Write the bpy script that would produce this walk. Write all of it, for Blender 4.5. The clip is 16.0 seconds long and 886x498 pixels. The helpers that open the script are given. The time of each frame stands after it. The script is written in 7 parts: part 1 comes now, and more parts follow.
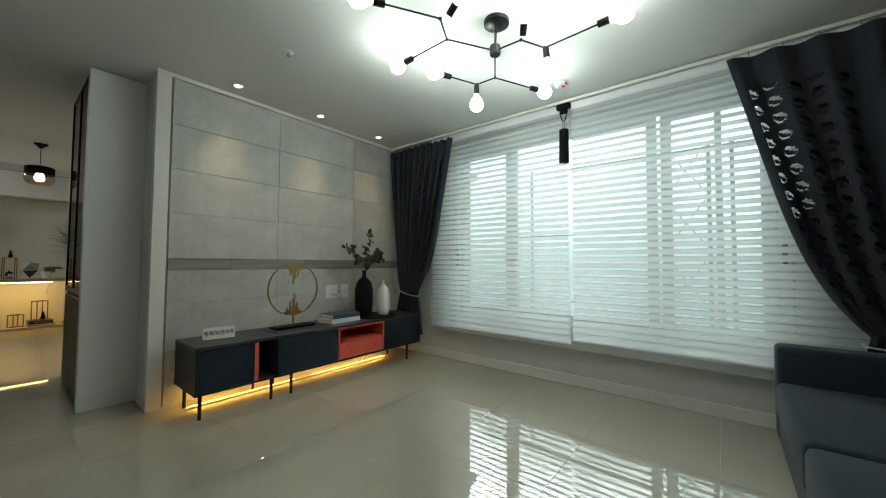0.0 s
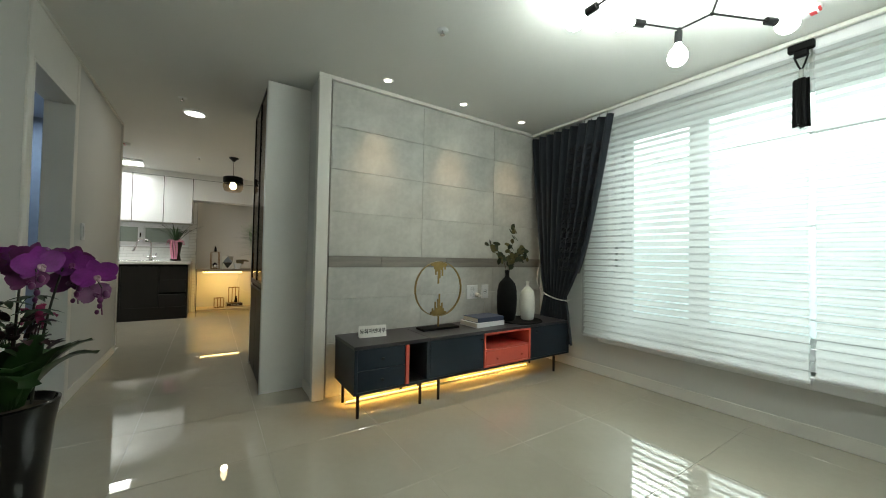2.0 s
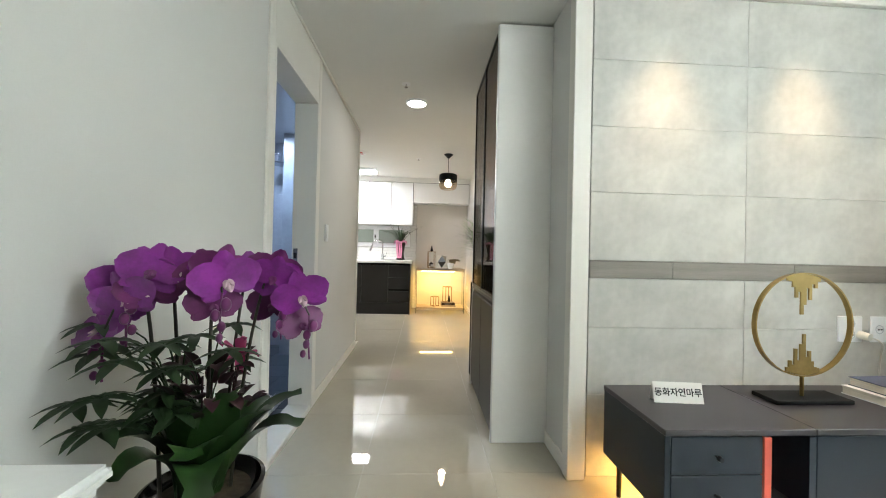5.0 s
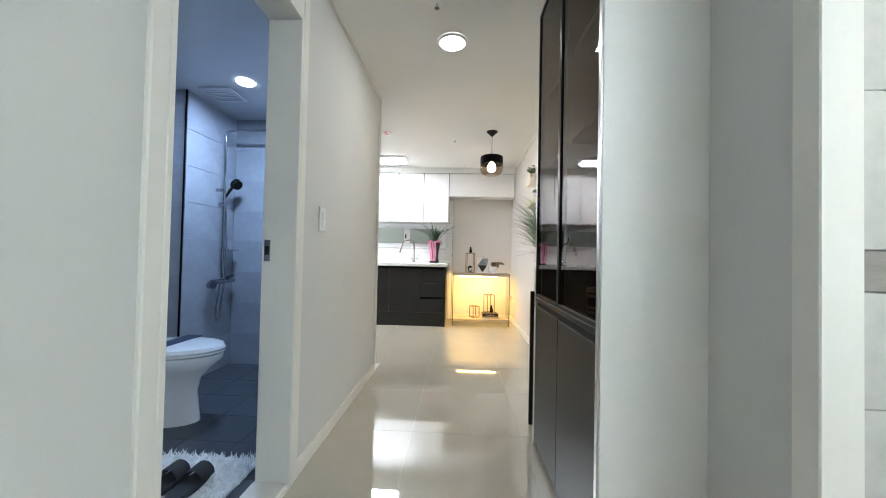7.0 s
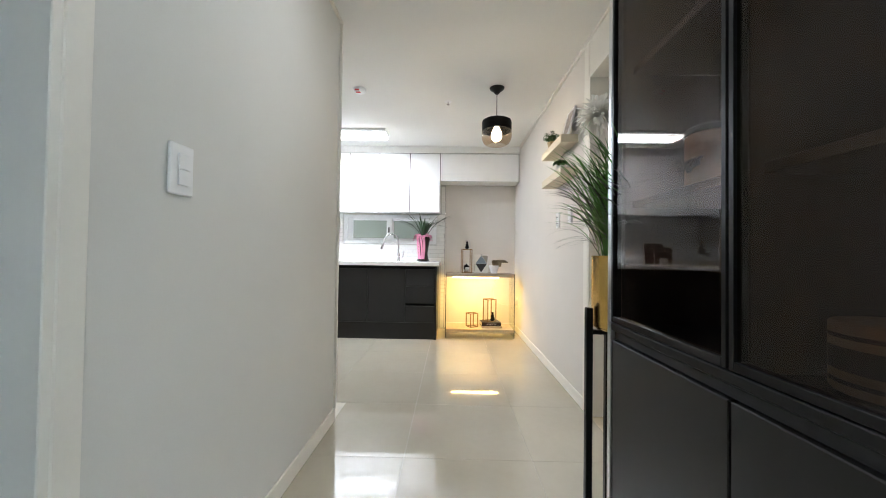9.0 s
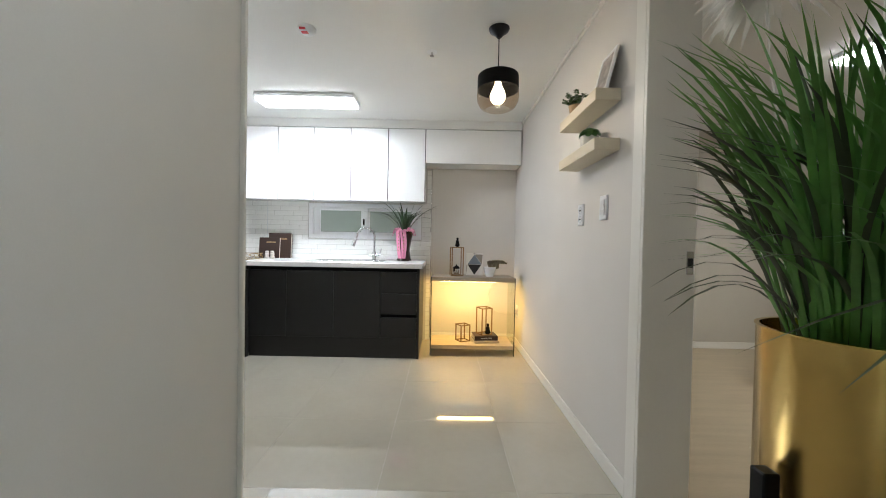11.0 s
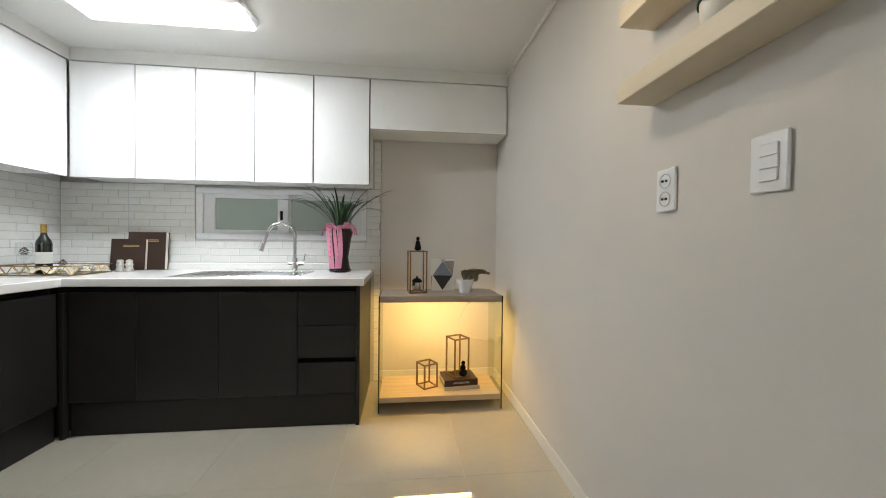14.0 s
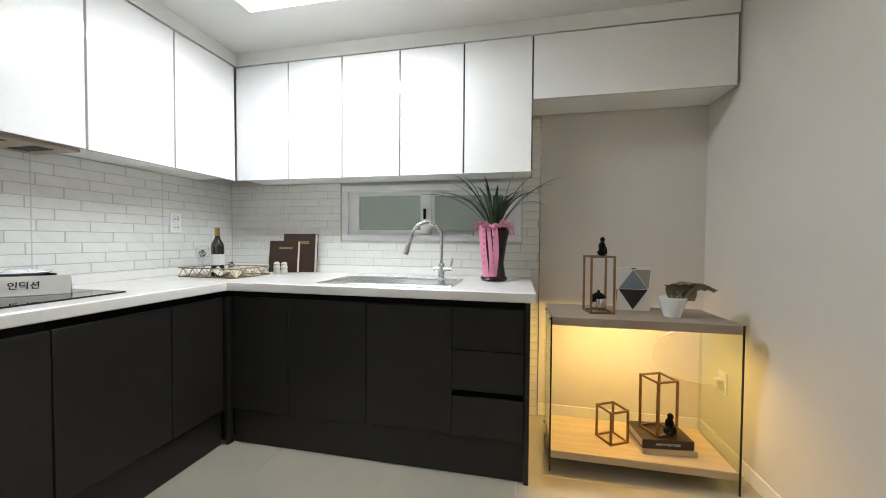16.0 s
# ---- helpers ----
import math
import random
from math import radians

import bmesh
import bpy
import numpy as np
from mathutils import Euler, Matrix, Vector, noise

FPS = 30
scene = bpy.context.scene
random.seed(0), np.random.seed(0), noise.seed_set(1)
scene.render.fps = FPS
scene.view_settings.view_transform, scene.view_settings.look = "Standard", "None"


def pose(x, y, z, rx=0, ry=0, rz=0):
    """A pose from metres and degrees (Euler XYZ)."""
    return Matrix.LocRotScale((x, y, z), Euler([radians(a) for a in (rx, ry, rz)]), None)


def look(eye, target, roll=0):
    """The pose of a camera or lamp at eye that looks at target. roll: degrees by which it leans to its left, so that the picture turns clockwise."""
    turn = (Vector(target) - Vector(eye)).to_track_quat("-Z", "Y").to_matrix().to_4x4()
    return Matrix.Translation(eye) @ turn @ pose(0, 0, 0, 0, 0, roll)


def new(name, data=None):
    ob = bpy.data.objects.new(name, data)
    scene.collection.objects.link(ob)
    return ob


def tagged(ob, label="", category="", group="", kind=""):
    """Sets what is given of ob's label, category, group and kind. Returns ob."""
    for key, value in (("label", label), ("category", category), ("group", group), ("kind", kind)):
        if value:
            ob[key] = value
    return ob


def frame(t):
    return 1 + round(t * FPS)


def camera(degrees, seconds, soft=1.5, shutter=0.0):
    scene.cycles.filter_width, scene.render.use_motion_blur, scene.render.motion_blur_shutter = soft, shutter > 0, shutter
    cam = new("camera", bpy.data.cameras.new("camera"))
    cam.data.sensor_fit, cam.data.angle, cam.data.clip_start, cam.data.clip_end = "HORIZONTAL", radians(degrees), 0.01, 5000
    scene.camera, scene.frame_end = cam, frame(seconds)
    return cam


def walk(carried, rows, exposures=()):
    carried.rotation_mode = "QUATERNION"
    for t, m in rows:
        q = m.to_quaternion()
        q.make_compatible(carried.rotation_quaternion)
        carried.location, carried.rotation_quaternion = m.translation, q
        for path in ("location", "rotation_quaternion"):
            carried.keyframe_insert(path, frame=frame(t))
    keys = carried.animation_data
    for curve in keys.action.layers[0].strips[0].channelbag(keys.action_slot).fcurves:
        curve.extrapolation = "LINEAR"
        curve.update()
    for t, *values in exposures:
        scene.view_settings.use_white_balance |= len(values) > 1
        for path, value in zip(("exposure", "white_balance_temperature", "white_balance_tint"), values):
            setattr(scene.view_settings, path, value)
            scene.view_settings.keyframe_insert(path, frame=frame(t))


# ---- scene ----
cam = camera(102.7, 16.0, soft=1.0)
PATH = [
    (0, (0.259, -0.792, 0.985), (1.821, 0.455, 1.064), 0.3),
    (0.5, (0.272, -0.709, 0.998), (1.729, 0.659, 1.065), 0.5),
    (1, (0.279, -0.611, 1.0), (1.604, 0.886, 1.056), 0.7),
    (1.5, (0.283, -0.467, 1.009), (1.479, 1.136, 1.056), 1.0),
    (2, (0.277, -0.35, 1.014), (1.375, 1.321, 1.059), 1.1),
    (2.5, (0.267, -0.242, 1.019), (1.28, 1.482, 1.065), 1.3),
    (3, (0.298, -0.092, 1.023), (1.196, 1.694, 1.074), 1.3),
    (3.5, (0.306, 0.043, 1.032), (1.009, 1.915, 1.07), 1.2),
    (4, (0.256, 0.216, 1.025), (0.726, 2.16, 1.051), 1.5),
    (4.5, (0.216, 0.406, 1.041), (0.475, 2.389, 1.061), 1.6),
    (5, (0.209, 0.599, 1.032), (0.32, 2.596, 1.046), 1.3),
    (5.2, (0.21, 0.689, 1.028), (0.272, 2.688, 1.042), 1.3),
    (7.3, (0.195, 1.569, 0.961), (0.095, 3.566, 1.001), 1.1),
    (7.5, (0.209, 1.631, 0.952), (0.106, 3.628, 0.992), 1.0),
    (8, (0.182, 1.877, 0.955), (0.076, 3.873, 0.996), 1.0),
    (8.5, (0.181, 2.096, 0.962), (0.11, 4.095, 0.994), 1.1),
    (9, (0.155, 2.378, 0.951), (0.113, 4.377, 0.986), 0.8),
    (9.5, (0.127, 2.589, 0.948), (0.067, 4.588, 0.979), 0.9),
    (9.7, (0.152, 2.651, 0.954), (0.084, 4.65, 0.974), 1.3),
    (11.8, (0.216, 3.457, 1.099), (0.302, 5.455, 1.06), 0.6),
    (12, (0.216, 3.525, 1.092), (0.328, 5.521, 1.058), 0.5),
    (12.5, (0.259, 3.726, 1.093), (0.407, 5.721, 1.063), 0.4),
    (13, (0.282, 3.882, 1.09), (0.429, 5.876, 1.059), 0.5),
    (13.5, (0.267, 4.068, 1.094), (0.452, 6.059, 1.059), 0.7),
    (14, (0.259, 4.244, 1.08), (0.479, 6.232, 1.047), 0.6),
    (14.5, (0.226, 4.419, 1.087), (0.401, 6.411, 1.053), 0.6),
    (15, (0.14, 4.561, 1.108), (0.127, 6.56, 1.053), 0.6),
    (15.5, (0.063, 4.657, 1.122), (-0.136, 6.645, 1.046), 0.4),
    (16, (-0.054, 4.75, 1.1), (-0.465, 6.707, 1.05), 0.4),
]
walk(cam, [(t, look(eye, target, roll)) for t, eye, target, roll in PATH],
     [(0, -1.42, 6480, 1), (1.5, -1.12, 6620, 1), (3, -0.38, 6700, 4), (4, 0.06, 6600, 8), (5, 0.30, 6450, 9), (8, 0.55, 5900, 10), (10, 0.15, 5950, 9), (12, -0.17, 6000, 9), (13, -0.3, 6150, 9), (14, -0.38, 6250, 8), (16, -0.42, 6250, 8)])

# ---- world and large lights ----
world = bpy.data.worlds.new("sky")
scene.world = world
world.use_nodes = True
_sky = world.node_tree.nodes.new("ShaderNodeTexSky")
_sky.sky_type = "NISHITA"
_sky.sun_disc = False
_sky.sun_elevation, _sky.sun_rotation = radians(48), radians(200)
world.node_tree.nodes["Background"].inputs[1].default_value = 0.12
world.node_tree.links.new(_sky.outputs[0], world.node_tree.nodes["Background"].inputs[0])

sun = new("sun", bpy.data.lights.new("sun", "SUN"))
sun.data.energy, sun.data.angle, sun.data.color = 1.0, radians(12), (1.0, 0.97, 0.92)
sun.matrix_basis = look((0, 0, 10), (-2.0, 7.0, 0))


def area(name, x, y, z, sx, sy, watts, color, aim=(0, 0, -1), spread=180):
    d = bpy.data.lights.new(name, "AREA")
    d.shape, d.size, d.size_y, d.energy, d.color = "RECTANGLE", sx, sy, watts, color
    d.spread = radians(spread)
    ob = new(name, d)
    ob.matrix_basis = look((x, y, z), (x + aim[0], y + aim[1], z + aim[2]))
    return ob


def spot(name, x, y, z, watts, color, angle=70, blend=0.6, aim=(0, 0, -1), radius=0.03):
    d = bpy.data.lights.new(name, "SPOT")
    d.energy, d.color, d.spot_size, d.spot_blend, d.shadow_soft_size = watts, color, radians(angle), blend, radius
    ob = new(name, d)
    ob.matrix_basis = look((x, y, z), (x + aim[0], y + aim[1], z + aim[2]))
    return ob


def bulb(name, x, y, z, watts, color, radius=0.04):
    d = bpy.data.lights.new(name, "POINT")
    d.energy, d.color, d.shadow_soft_size = watts, color, radius
    ob = new(name, d)
    ob.location = (x, y, z)
    return ob


WARM, NEUTRAL, COOL = (1.0, 0.62, 0.22), (1.0, 0.965, 0.90), (0.82, 0.91, 1.0)
# three downlights washing the tiled wall
for lx in (1.33, 2.02, 2.70):
    spot("downlight_beam", lx, 2.03, 2.28, 43, (1.0, 0.72, 0.45), 64, 1.0, (0, 0.03, -1), 0.05)
# hall and kitchen lamps
area("hall_lamp_light", 0.125, 3.62, 2.27, 0.15, 0.15, 3.3, NEUTRAL)
area("kitchen_lamp_light", -0.975, 6.23, 2.225, 0.78, 0.18, 34, (0.96, 0.98, 1.0))
area("hood_light", -1.9, 5.2, 1.46, 0.3, 0.1, 1.2, NEUTRAL)
bulb("pendant_light", 0.512, 5.21, 1.845, 5, (1.0, 0.80, 0.55), 0.04)
# LED strip behind the media console, LED bar under the rack top
area("console_led_light", 1.45, 2.05, 0.10, 0.75, 0.01, 6.2, (1.0, 0.52, 0.12), (0, 0.4, -1))
area("console_led_light", 2.40, 2.05, 0.10, 0.8, 0.01, 6.4, (1.0, 0.52, 0.12), (0, 0.4, -1))
area("rack_led_light", 0.4675, 6.6725, 0.679, 0.55, 0.012, 8.5, (1.0, 0.60, 0.16), (0, 0.3, -1))
# bathroom and bedroom
area("bathroom_lamp_light", -1.37, 3.93, 2.165, 0.12, 0.12, 18, (0.55, 0.74, 1.0))
area("bedroom_lamp_light", 3.0, 5.15, 2.225, 0.55, 0.55, 21, NEUTRAL)
bulb("globe_light", 3.03, 5.57, 0.16, 1.2, (1.0, 0.72, 0.36), 0.07)

# ---- materials ----
MATS = {}


def mat(name, color, rough=0.5, metal=0.0, var=0.08, scale=6.0, fine=60.0, bump=0.0, dist=0.002, coat=0.0, wave=None, rand=0.0,
        trans=0.0, ior=1.45, stretch=(1, 1, 1), rvar=0.08, sheen=0.0):
    """A surface with variation at two scales, set in metres."""
    m = bpy.data.materials.new(name)
    m.use_nodes = True
    nt = m.node_tree
    n, l = nt.nodes, nt.links
    b = n["Principled BSDF"]
    b.inputs["Metallic"].default_value = metal
    b.inputs["IOR"].default_value = ior
    b.inputs["Coat Weight"].default_value = coat
    b.inputs["Coat Roughness"].default_value = 0.04
    b.inputs["Transmission Weight"].default_value = trans
    b.inputs["Sheen Weight"].default_value = sheen
    co = n.new("ShaderNodeTexCoord")
    mp = n.new("ShaderNodeMapping")
    mp.inputs["Scale"].default_value = stretch
    l.new(co.outputs["Object"], mp.inputs["Vector"])
    big, small = n.new("ShaderNodeTexNoise"), n.new("ShaderNodeTexNoise")
    big.inputs["Scale"].default_value, small.inputs["Scale"].default_value = scale, fine
    big.inputs["Detail"].default_value, small.inputs["Detail"].default_value = 5, 3
    l.new(mp.outputs[0], big.inputs["Vector"])
    l.new(mp.outputs[0], small.inputs["Vector"])
    add = n.new("ShaderNodeMath")
    add.operation = "MULTIPLY_ADD"
    add.inputs[1].default_value = 0.35
    l.new(small.outputs[0], add.inputs[0])
    l.new(big.outputs[0], add.inputs[2])
    src = add.outputs[0]
    if wave:
        w = n.new("ShaderNodeTexWave")
        w.inputs["Scale"].default_value, w.inputs["Distortion"].default_value = wave
        w.inputs["Detail"].default_value = 3
        l.new(mp.outputs[0], w.inputs["Vector"])
        a2 = n.new("ShaderNodeMath")
        a2.operation = "MULTIPLY_ADD"
        a2.inputs[1].default_value = 0.5
        l.new(w.outputs[1], a2.inputs[0])
        l.new(src, a2.inputs[2])
        src = a2.outputs[0]
    if rand:
        oi = n.new("ShaderNodeObjectInfo")
        a3 = n.new("ShaderNodeMath")
        a3.operation = "MULTIPLY_ADD"
        a3.inputs[1].default_value = rand
        l.new(oi.outputs["Random"], a3.inputs[0])
        l.new(src, a3.inputs[2])
        src = a3.outputs[0]
    ramp = n.new("ShaderNodeValToRGB")
    lo = [max(0, c * (1 - var)) for c in color]
    hi = [min(1, c * (1 + var)) for c in color]
    ramp.color_ramp.elements[0].position, ramp.color_ramp.elements[1].position = 0.45, 0.9 + rand * 0.6 + (0.4 if wave else 0)
    ramp.color_ramp.elements[0].color, ramp.color_ramp.elements[1].color = (*lo, 1), (*hi, 1)
    l.new(src, ramp.inputs[0])
    l.new(ramp.outputs[0], b.inputs["Base Color"])
    r = n.new("ShaderNodeMapRange")
    r.inputs[3].default_value, r.inputs[4].default_value = max(0.0, rough * (1 - rvar)), min(1, rough * (1 + rvar))
    l.new(big.outputs[0], r.inputs[0])
    l.new(r.outputs[0], b.inputs["Roughness"])
    if bump:
        bp = n.new("ShaderNodeBump")
        bp.inputs["Strength"].default_value, bp.inputs["Distance"].default_value = bump, dist
        l.new(src if wave else small.outputs[0], bp.inputs["Height"])
        l.new(bp.outputs[0], b.inputs["Normal"])
    MATS[name] = m
    return m


def glow(name, color, strength):
    m = bpy.data.materials.new(name)
    m.use_nodes = True
    b = m.node_tree.nodes["Principled BSDF"]
    b.inputs["Base Color"].default_value = (0.8, 0.8, 0.8, 1)
    b.inputs["Emission Color"].default_value = (*color, 1)
    b.inputs["Emission Strength"].default_value = strength
    return m


def clear_glass(name, tint=(0.95, 0.97, 0.96), gloss=0.12):
    """Thin pane: straight-through light with a mirror-like gloss at the angle."""
    m = bpy.data.materials.new(name)
    m.use_nodes = True
    n, l = m.node_tree.nodes, m.node_tree.links
    n.remove(n["Principled BSDF"])
    tr, gl, mx, fr = (n.new("ShaderNodeBsdfTransparent"), n.new("ShaderNodeBsdfGlossy"), n.new("ShaderNodeMixShader"), n.new("ShaderNodeLayerWeight"))
    pw = n.new("ShaderNodeMath")
    pw.operation = "POWER"
    pw.inputs[1].default_value = 4.0
    sc = n.new("ShaderNodeMath")
    sc.operation = "MULTIPLY_ADD"
    sc.inputs[1].default_value, sc.inputs[2].default_value = 0.55, gloss * 0.25
    tr.inputs[0].default_value = (*tint, 1)
    gl.inputs["Roughness"].default_value = 0.02
    l.new(fr.outputs["Facing"], pw.inputs[0])
    l.new(pw.outputs[0], sc.inputs[0])
    l.new(sc.outputs[0], mx.inputs[0])
    l.new(tr.outputs[0], mx.inputs[1])
    l.new(gl.outputs[0], mx.inputs[2])
    l.new(mx.outputs[0], n["Material Output"].inputs[0])
    return m


def sheer(name, color, clear, trans):
    """Thin cloth: part of the light goes straight through, part is scattered to both sides."""
    m = bpy.data.materials.new(name)
    m.use_nodes = True
    n, l = m.node_tree.nodes, m.node_tree.links
    n.remove(n["Principled BSDF"])
    tp, tl, df, m1, m2 = (n.new("ShaderNodeBsdfTransparent"), n.new("ShaderNodeBsdfTranslucent"), n.new("ShaderNodeBsdfDiffuse"),
                          n.new("ShaderNodeMixShader"), n.new("ShaderNodeMixShader"))
    tl.inputs[0].default_value = df.inputs[0].default_value = (*color, 1)
    m1.inputs[0].default_value = trans
    l.new(df.outputs[0], m1.inputs[1])
    l.new(tl.outputs[0], m1.inputs[2])
    m2.inputs[0].default_value = clear
    l.new(m1.outputs[0], m2.inputs[1])
    l.new(tp.outputs[0], m2.inputs[2])
    l.new(m2.outputs[0], n["Material Output"].inputs[0])
    return m


M_PAPER = mat("wallpaper", (0.615, 0.612, 0.59), 0.75, var=0.035, scale=1.5, fine=220, bump=0.12, dist=0.001)
M_CEIL = mat("ceiling_paper", (0.735, 0.735, 0.71), 0.8, var=0.03, scale=1.2, fine=160, bump=0.08, dist=0.001)
# the same wallpaper, with the kitchen side's warmer light put into its colour
M_PAPER2 = mat("warm_lit_wallpaper", (0.645, 0.615, 0.575), 0.75, var=0.035, scale=1.5, fine=220, bump=0.12, dist=0.001)
M_TRIM = mat("white_trim", (0.74, 0.72, 0.67), 0.42, var=0.03, scale=3, fine=80)
M_WHITE = mat("white_gloss", (0.82, 0.82, 0.82), 0.12, var=0.02, scale=2, fine=40, coat=0.4)
M_PANEL = mat("white_panel", (0.79, 0.79, 0.77), 0.4, var=0.03, scale=2, fine=60)
M_TILE = mat("floor_tile", (0.445, 0.407, 0.33), 0.004, var=0.04, scale=3, fine=25, rand=0.08, coat=0.0, rvar=0.3, ior=2.6)
M_GROUT = mat("grout", (0.52, 0.49, 0.43), 0.8, var=0.1, scale=8, fine=120, bump=0.3)
M_CONC = mat("concrete_tile", (0.47, 0.465, 0.435), 0.5, var=0.2, scale=5, fine=28, bump=0.12, dist=0.0015, rand=0.12)
M_BAND = mat("wood_band_tile", (0.19, 0.175, 0.155), 0.5, var=0.3, scale=4, fine=50, stretch=(0.5, 6, 8), bump=0.2, rand=0.2)
M_CGROUT = mat("tile_joint", (0.34, 0.325, 0.29), 0.85, var=0.1)
M_NAVY = mat("dark_blue_lacquer", (0.011, 0.017, 0.026), 0.42, var=0.15, scale=4, fine=120, ior=1.33)
M_DTOP = mat("dark_console_top", (0.028, 0.025, 0.030), 0.38, var=0.2, scale=4, fine=120)
M_RED = mat("coral_lacquer", (0.55, 0.085, 0.055), 0.4, var=0.06)
M_BLACK = mat("black_metal", (0.012, 0.012, 0.013), 0.35, 0.6, var=0.2)
M_BLACKM = mat("matt_black", (0.005, 0.005, 0.005), 0.6, var=0.25, scale=14, ior=1.2)
M_INSIDE = mat("black_inside", (0.008, 0.008, 0.009), 0.6, var=0.2)
M_BASE = mat("charcoal_cabinet", (0.019, 0.018, 0.0172), 0.38, var=0.12, scale=3, fine=120, ior=1.36)
M_CHAR2 = mat("graphite_panel", (0.018, 0.0172, 0.0168), 0.40, 0.0, var=0.08, scale=3, fine=90, ior=1.32)
M_DGLASS = mat("dark_glass", (0.008, 0.006, 0.005), 0.03, var=0.1, rvar=0.2, ior=1.5)
M_ALU = mat("aluminium", (0.62, 0.63, 0.64), 0.3, 0.9, var=0.05)
M_CHROME = mat("chrome", (0.75, 0.75, 0.76), 0.08, 1.0, var=0.04)
M_STEEL = mat("brushed_steel", (0.58, 0.58, 0.57), 0.22, 1.0, var=0.06, stretch=(1, 12, 1))
M_BRASS = mat("antique_brass", (0.30, 0.205, 0.075), 0.3, 1.0, var=0.18, scale=12)
M_GOLD = mat("gold_metal", (0.62, 0.43, 0.14), 0.24, 1.0, var=0.1, scale=8)
M_COPPER = mat("bronze_bar", (0.26, 0.16, 0.075), 0.38, 0.85, var=0.2, scale=14)
M_STONE = mat("white_worktop", (0.80, 0.79, 0.77), 0.18, var=0.03, scale=10, fine=200)
M_BRICK = mat("white_brick_tile", (0.70, 0.70, 0.675), 0.16, var=0.05, scale=12, fine=45, bump=0.25, dist=0.003, rand=0.25)
M_BJOINT = mat("brick_joint", (0.48, 0.47, 0.45), 0.85, var=0.08)
M_OAK = mat("pale_oak", (0.50, 0.40, 0.27), 0.42, var=0.12, scale=2.5, fine=40, stretch=(1.5, 14, 14), bump=0.06)
M_SHELF = mat("shelf_laminate", (0.60, 0.53, 0.40), 0.5, var=0.05, scale=2, fine=30, stretch=(10, 1, 10))
M_TAUPE = mat("taupe_board", (0.34, 0.28, 0.215), 0.45, var=0.08, scale=2, fine=40, stretch=(1, 12, 12))
M_CURT = mat("black_curtain_cloth", (0.017, 0.020, 0.027), 0.85, var=0.18, scale=8, fine=300, bump=0.3, dist=0.001, sheen=0.12, ior=1.35)
M_SOFA = mat("navy_velvet", (0.014, 0.022, 0.032), 0.85, var=0.22, scale=7, fine=200, bump=0.2, sheen=0.1, ior=1.35)
M_BTILE = mat("bath_wall_tile", (0.30, 0.32, 0.37), 0.3, var=0.16, scale=3.5, fine=24, bump=0.08, rand=0.15)
M_BFLOOR = mat("bath_floor_tile", (0.055, 0.062, 0.078), 0.32, var=0.25, scale=4, fine=30, rand=0.25)
M_BFGROUT = mat("bath_floor_joint", (0.17, 0.18, 0.20), 0.8, var=0.1)
M_BCEIL = mat("bath_ceiling_panel", (0.52, 0.54, 0.58), 0.16, var=0.03)
M_CERAMIC = mat("white_ceramic", (0.80, 0.81, 0.82), 0.08, var=0.02, coat=0.5)
M_BEDWALL = mat("bedroom_paper", (0.50, 0.47, 0.40), 0.8, var=0.05, scale=2, fine=200, bump=0.1)
M_BEDFLOOR = mat("bedroom_laminate", (0.44, 0.36, 0.24), 0.35, var=0.12, scale=2, fine=30, stretch=(1, 8, 1), rand=0.2)
M_PLASTIC = mat("white_plastic", (0.78, 0.79, 0.80), 0.3, var=0.02)
M_UPVC = mat("white_upvc", (0.76, 0.77, 0.78), 0.35, var=0.02)
M_GLASS = clear_glass("window_glass")
M_RACKGLASS = clear_glass("rack_glass", (0.93, 0.97, 0.93), 0.2)

# ---- shaping helpers ----


def rbox(bm, x0, x1, y0, y1, z0, z1, bevel=0.0, seg=1):
    """A box with rounded edges."""
    r = bmesh.ops.create_cube(bm, size=1.0)
    for v in r["verts"]:
        v.co = Vector(((x0 + x1) / 2 + v.co.x * (x1 - x0), (y0 + y1) / 2 + v.co.y * (y1 - y0), (z0 + z1) / 2 + v.co.z * (z1 - z0)))
    if bevel:
        es = list({e for v in r["verts"] for e in v.link_edges})
        bmesh.ops.bevel(bm, geom=es, offset=bevel, segments=seg, affect="EDGES", profile=0.5, clamp_overlap=True)
    return bm


def rod(bm, a, b, r0, r1=None, seg=12, caps=True):
    """A round bar from a to b."""
    a, b = Vector(a), Vector(b)
    d = b - a
    m = Matrix.Translation((a + b) / 2) @ d.to_track_quat("Z", "Y").to_matrix().to_4x4()
    bmesh.ops.create_cone(bm, cap_ends=caps, segments=seg, radius1=r0, radius2=r0 if r1 is None else r1, depth=d.length, matrix=m)
    return bm


def lathe(bm, prof, cx=0, cy=0, cz=0, seg=28, sx=1.0, sy=1.0):
    """Turns a profile of (radius, height) round the upright axis."""
    rings = []
    for r, z in prof:
        if r < 1e-5:
            rings.append([bm.verts.new((cx, cy, cz + z))])
        else:
            rings.append([bm.verts.new((cx + sx * r * math.cos(2 * math.pi * i / seg), cy + sy * r * math.sin(2 * math.pi * i / seg), cz + z)) for i in range(seg)])
    for p, q in zip(rings, rings[1:]):
        for i in range(seg):
            j = (i + 1) % seg
            if len(p) == 1 and len(q) > 1:
                bm.faces.new((p[0], q[j], q[i]))
            elif len(q) == 1 and len(p) > 1:
                bm.faces.new((p[i], p[j], q[0]))
            elif len(p) > 1:
                bm.faces.new((p[i], p[j], q[j], q[i]))
    return bm


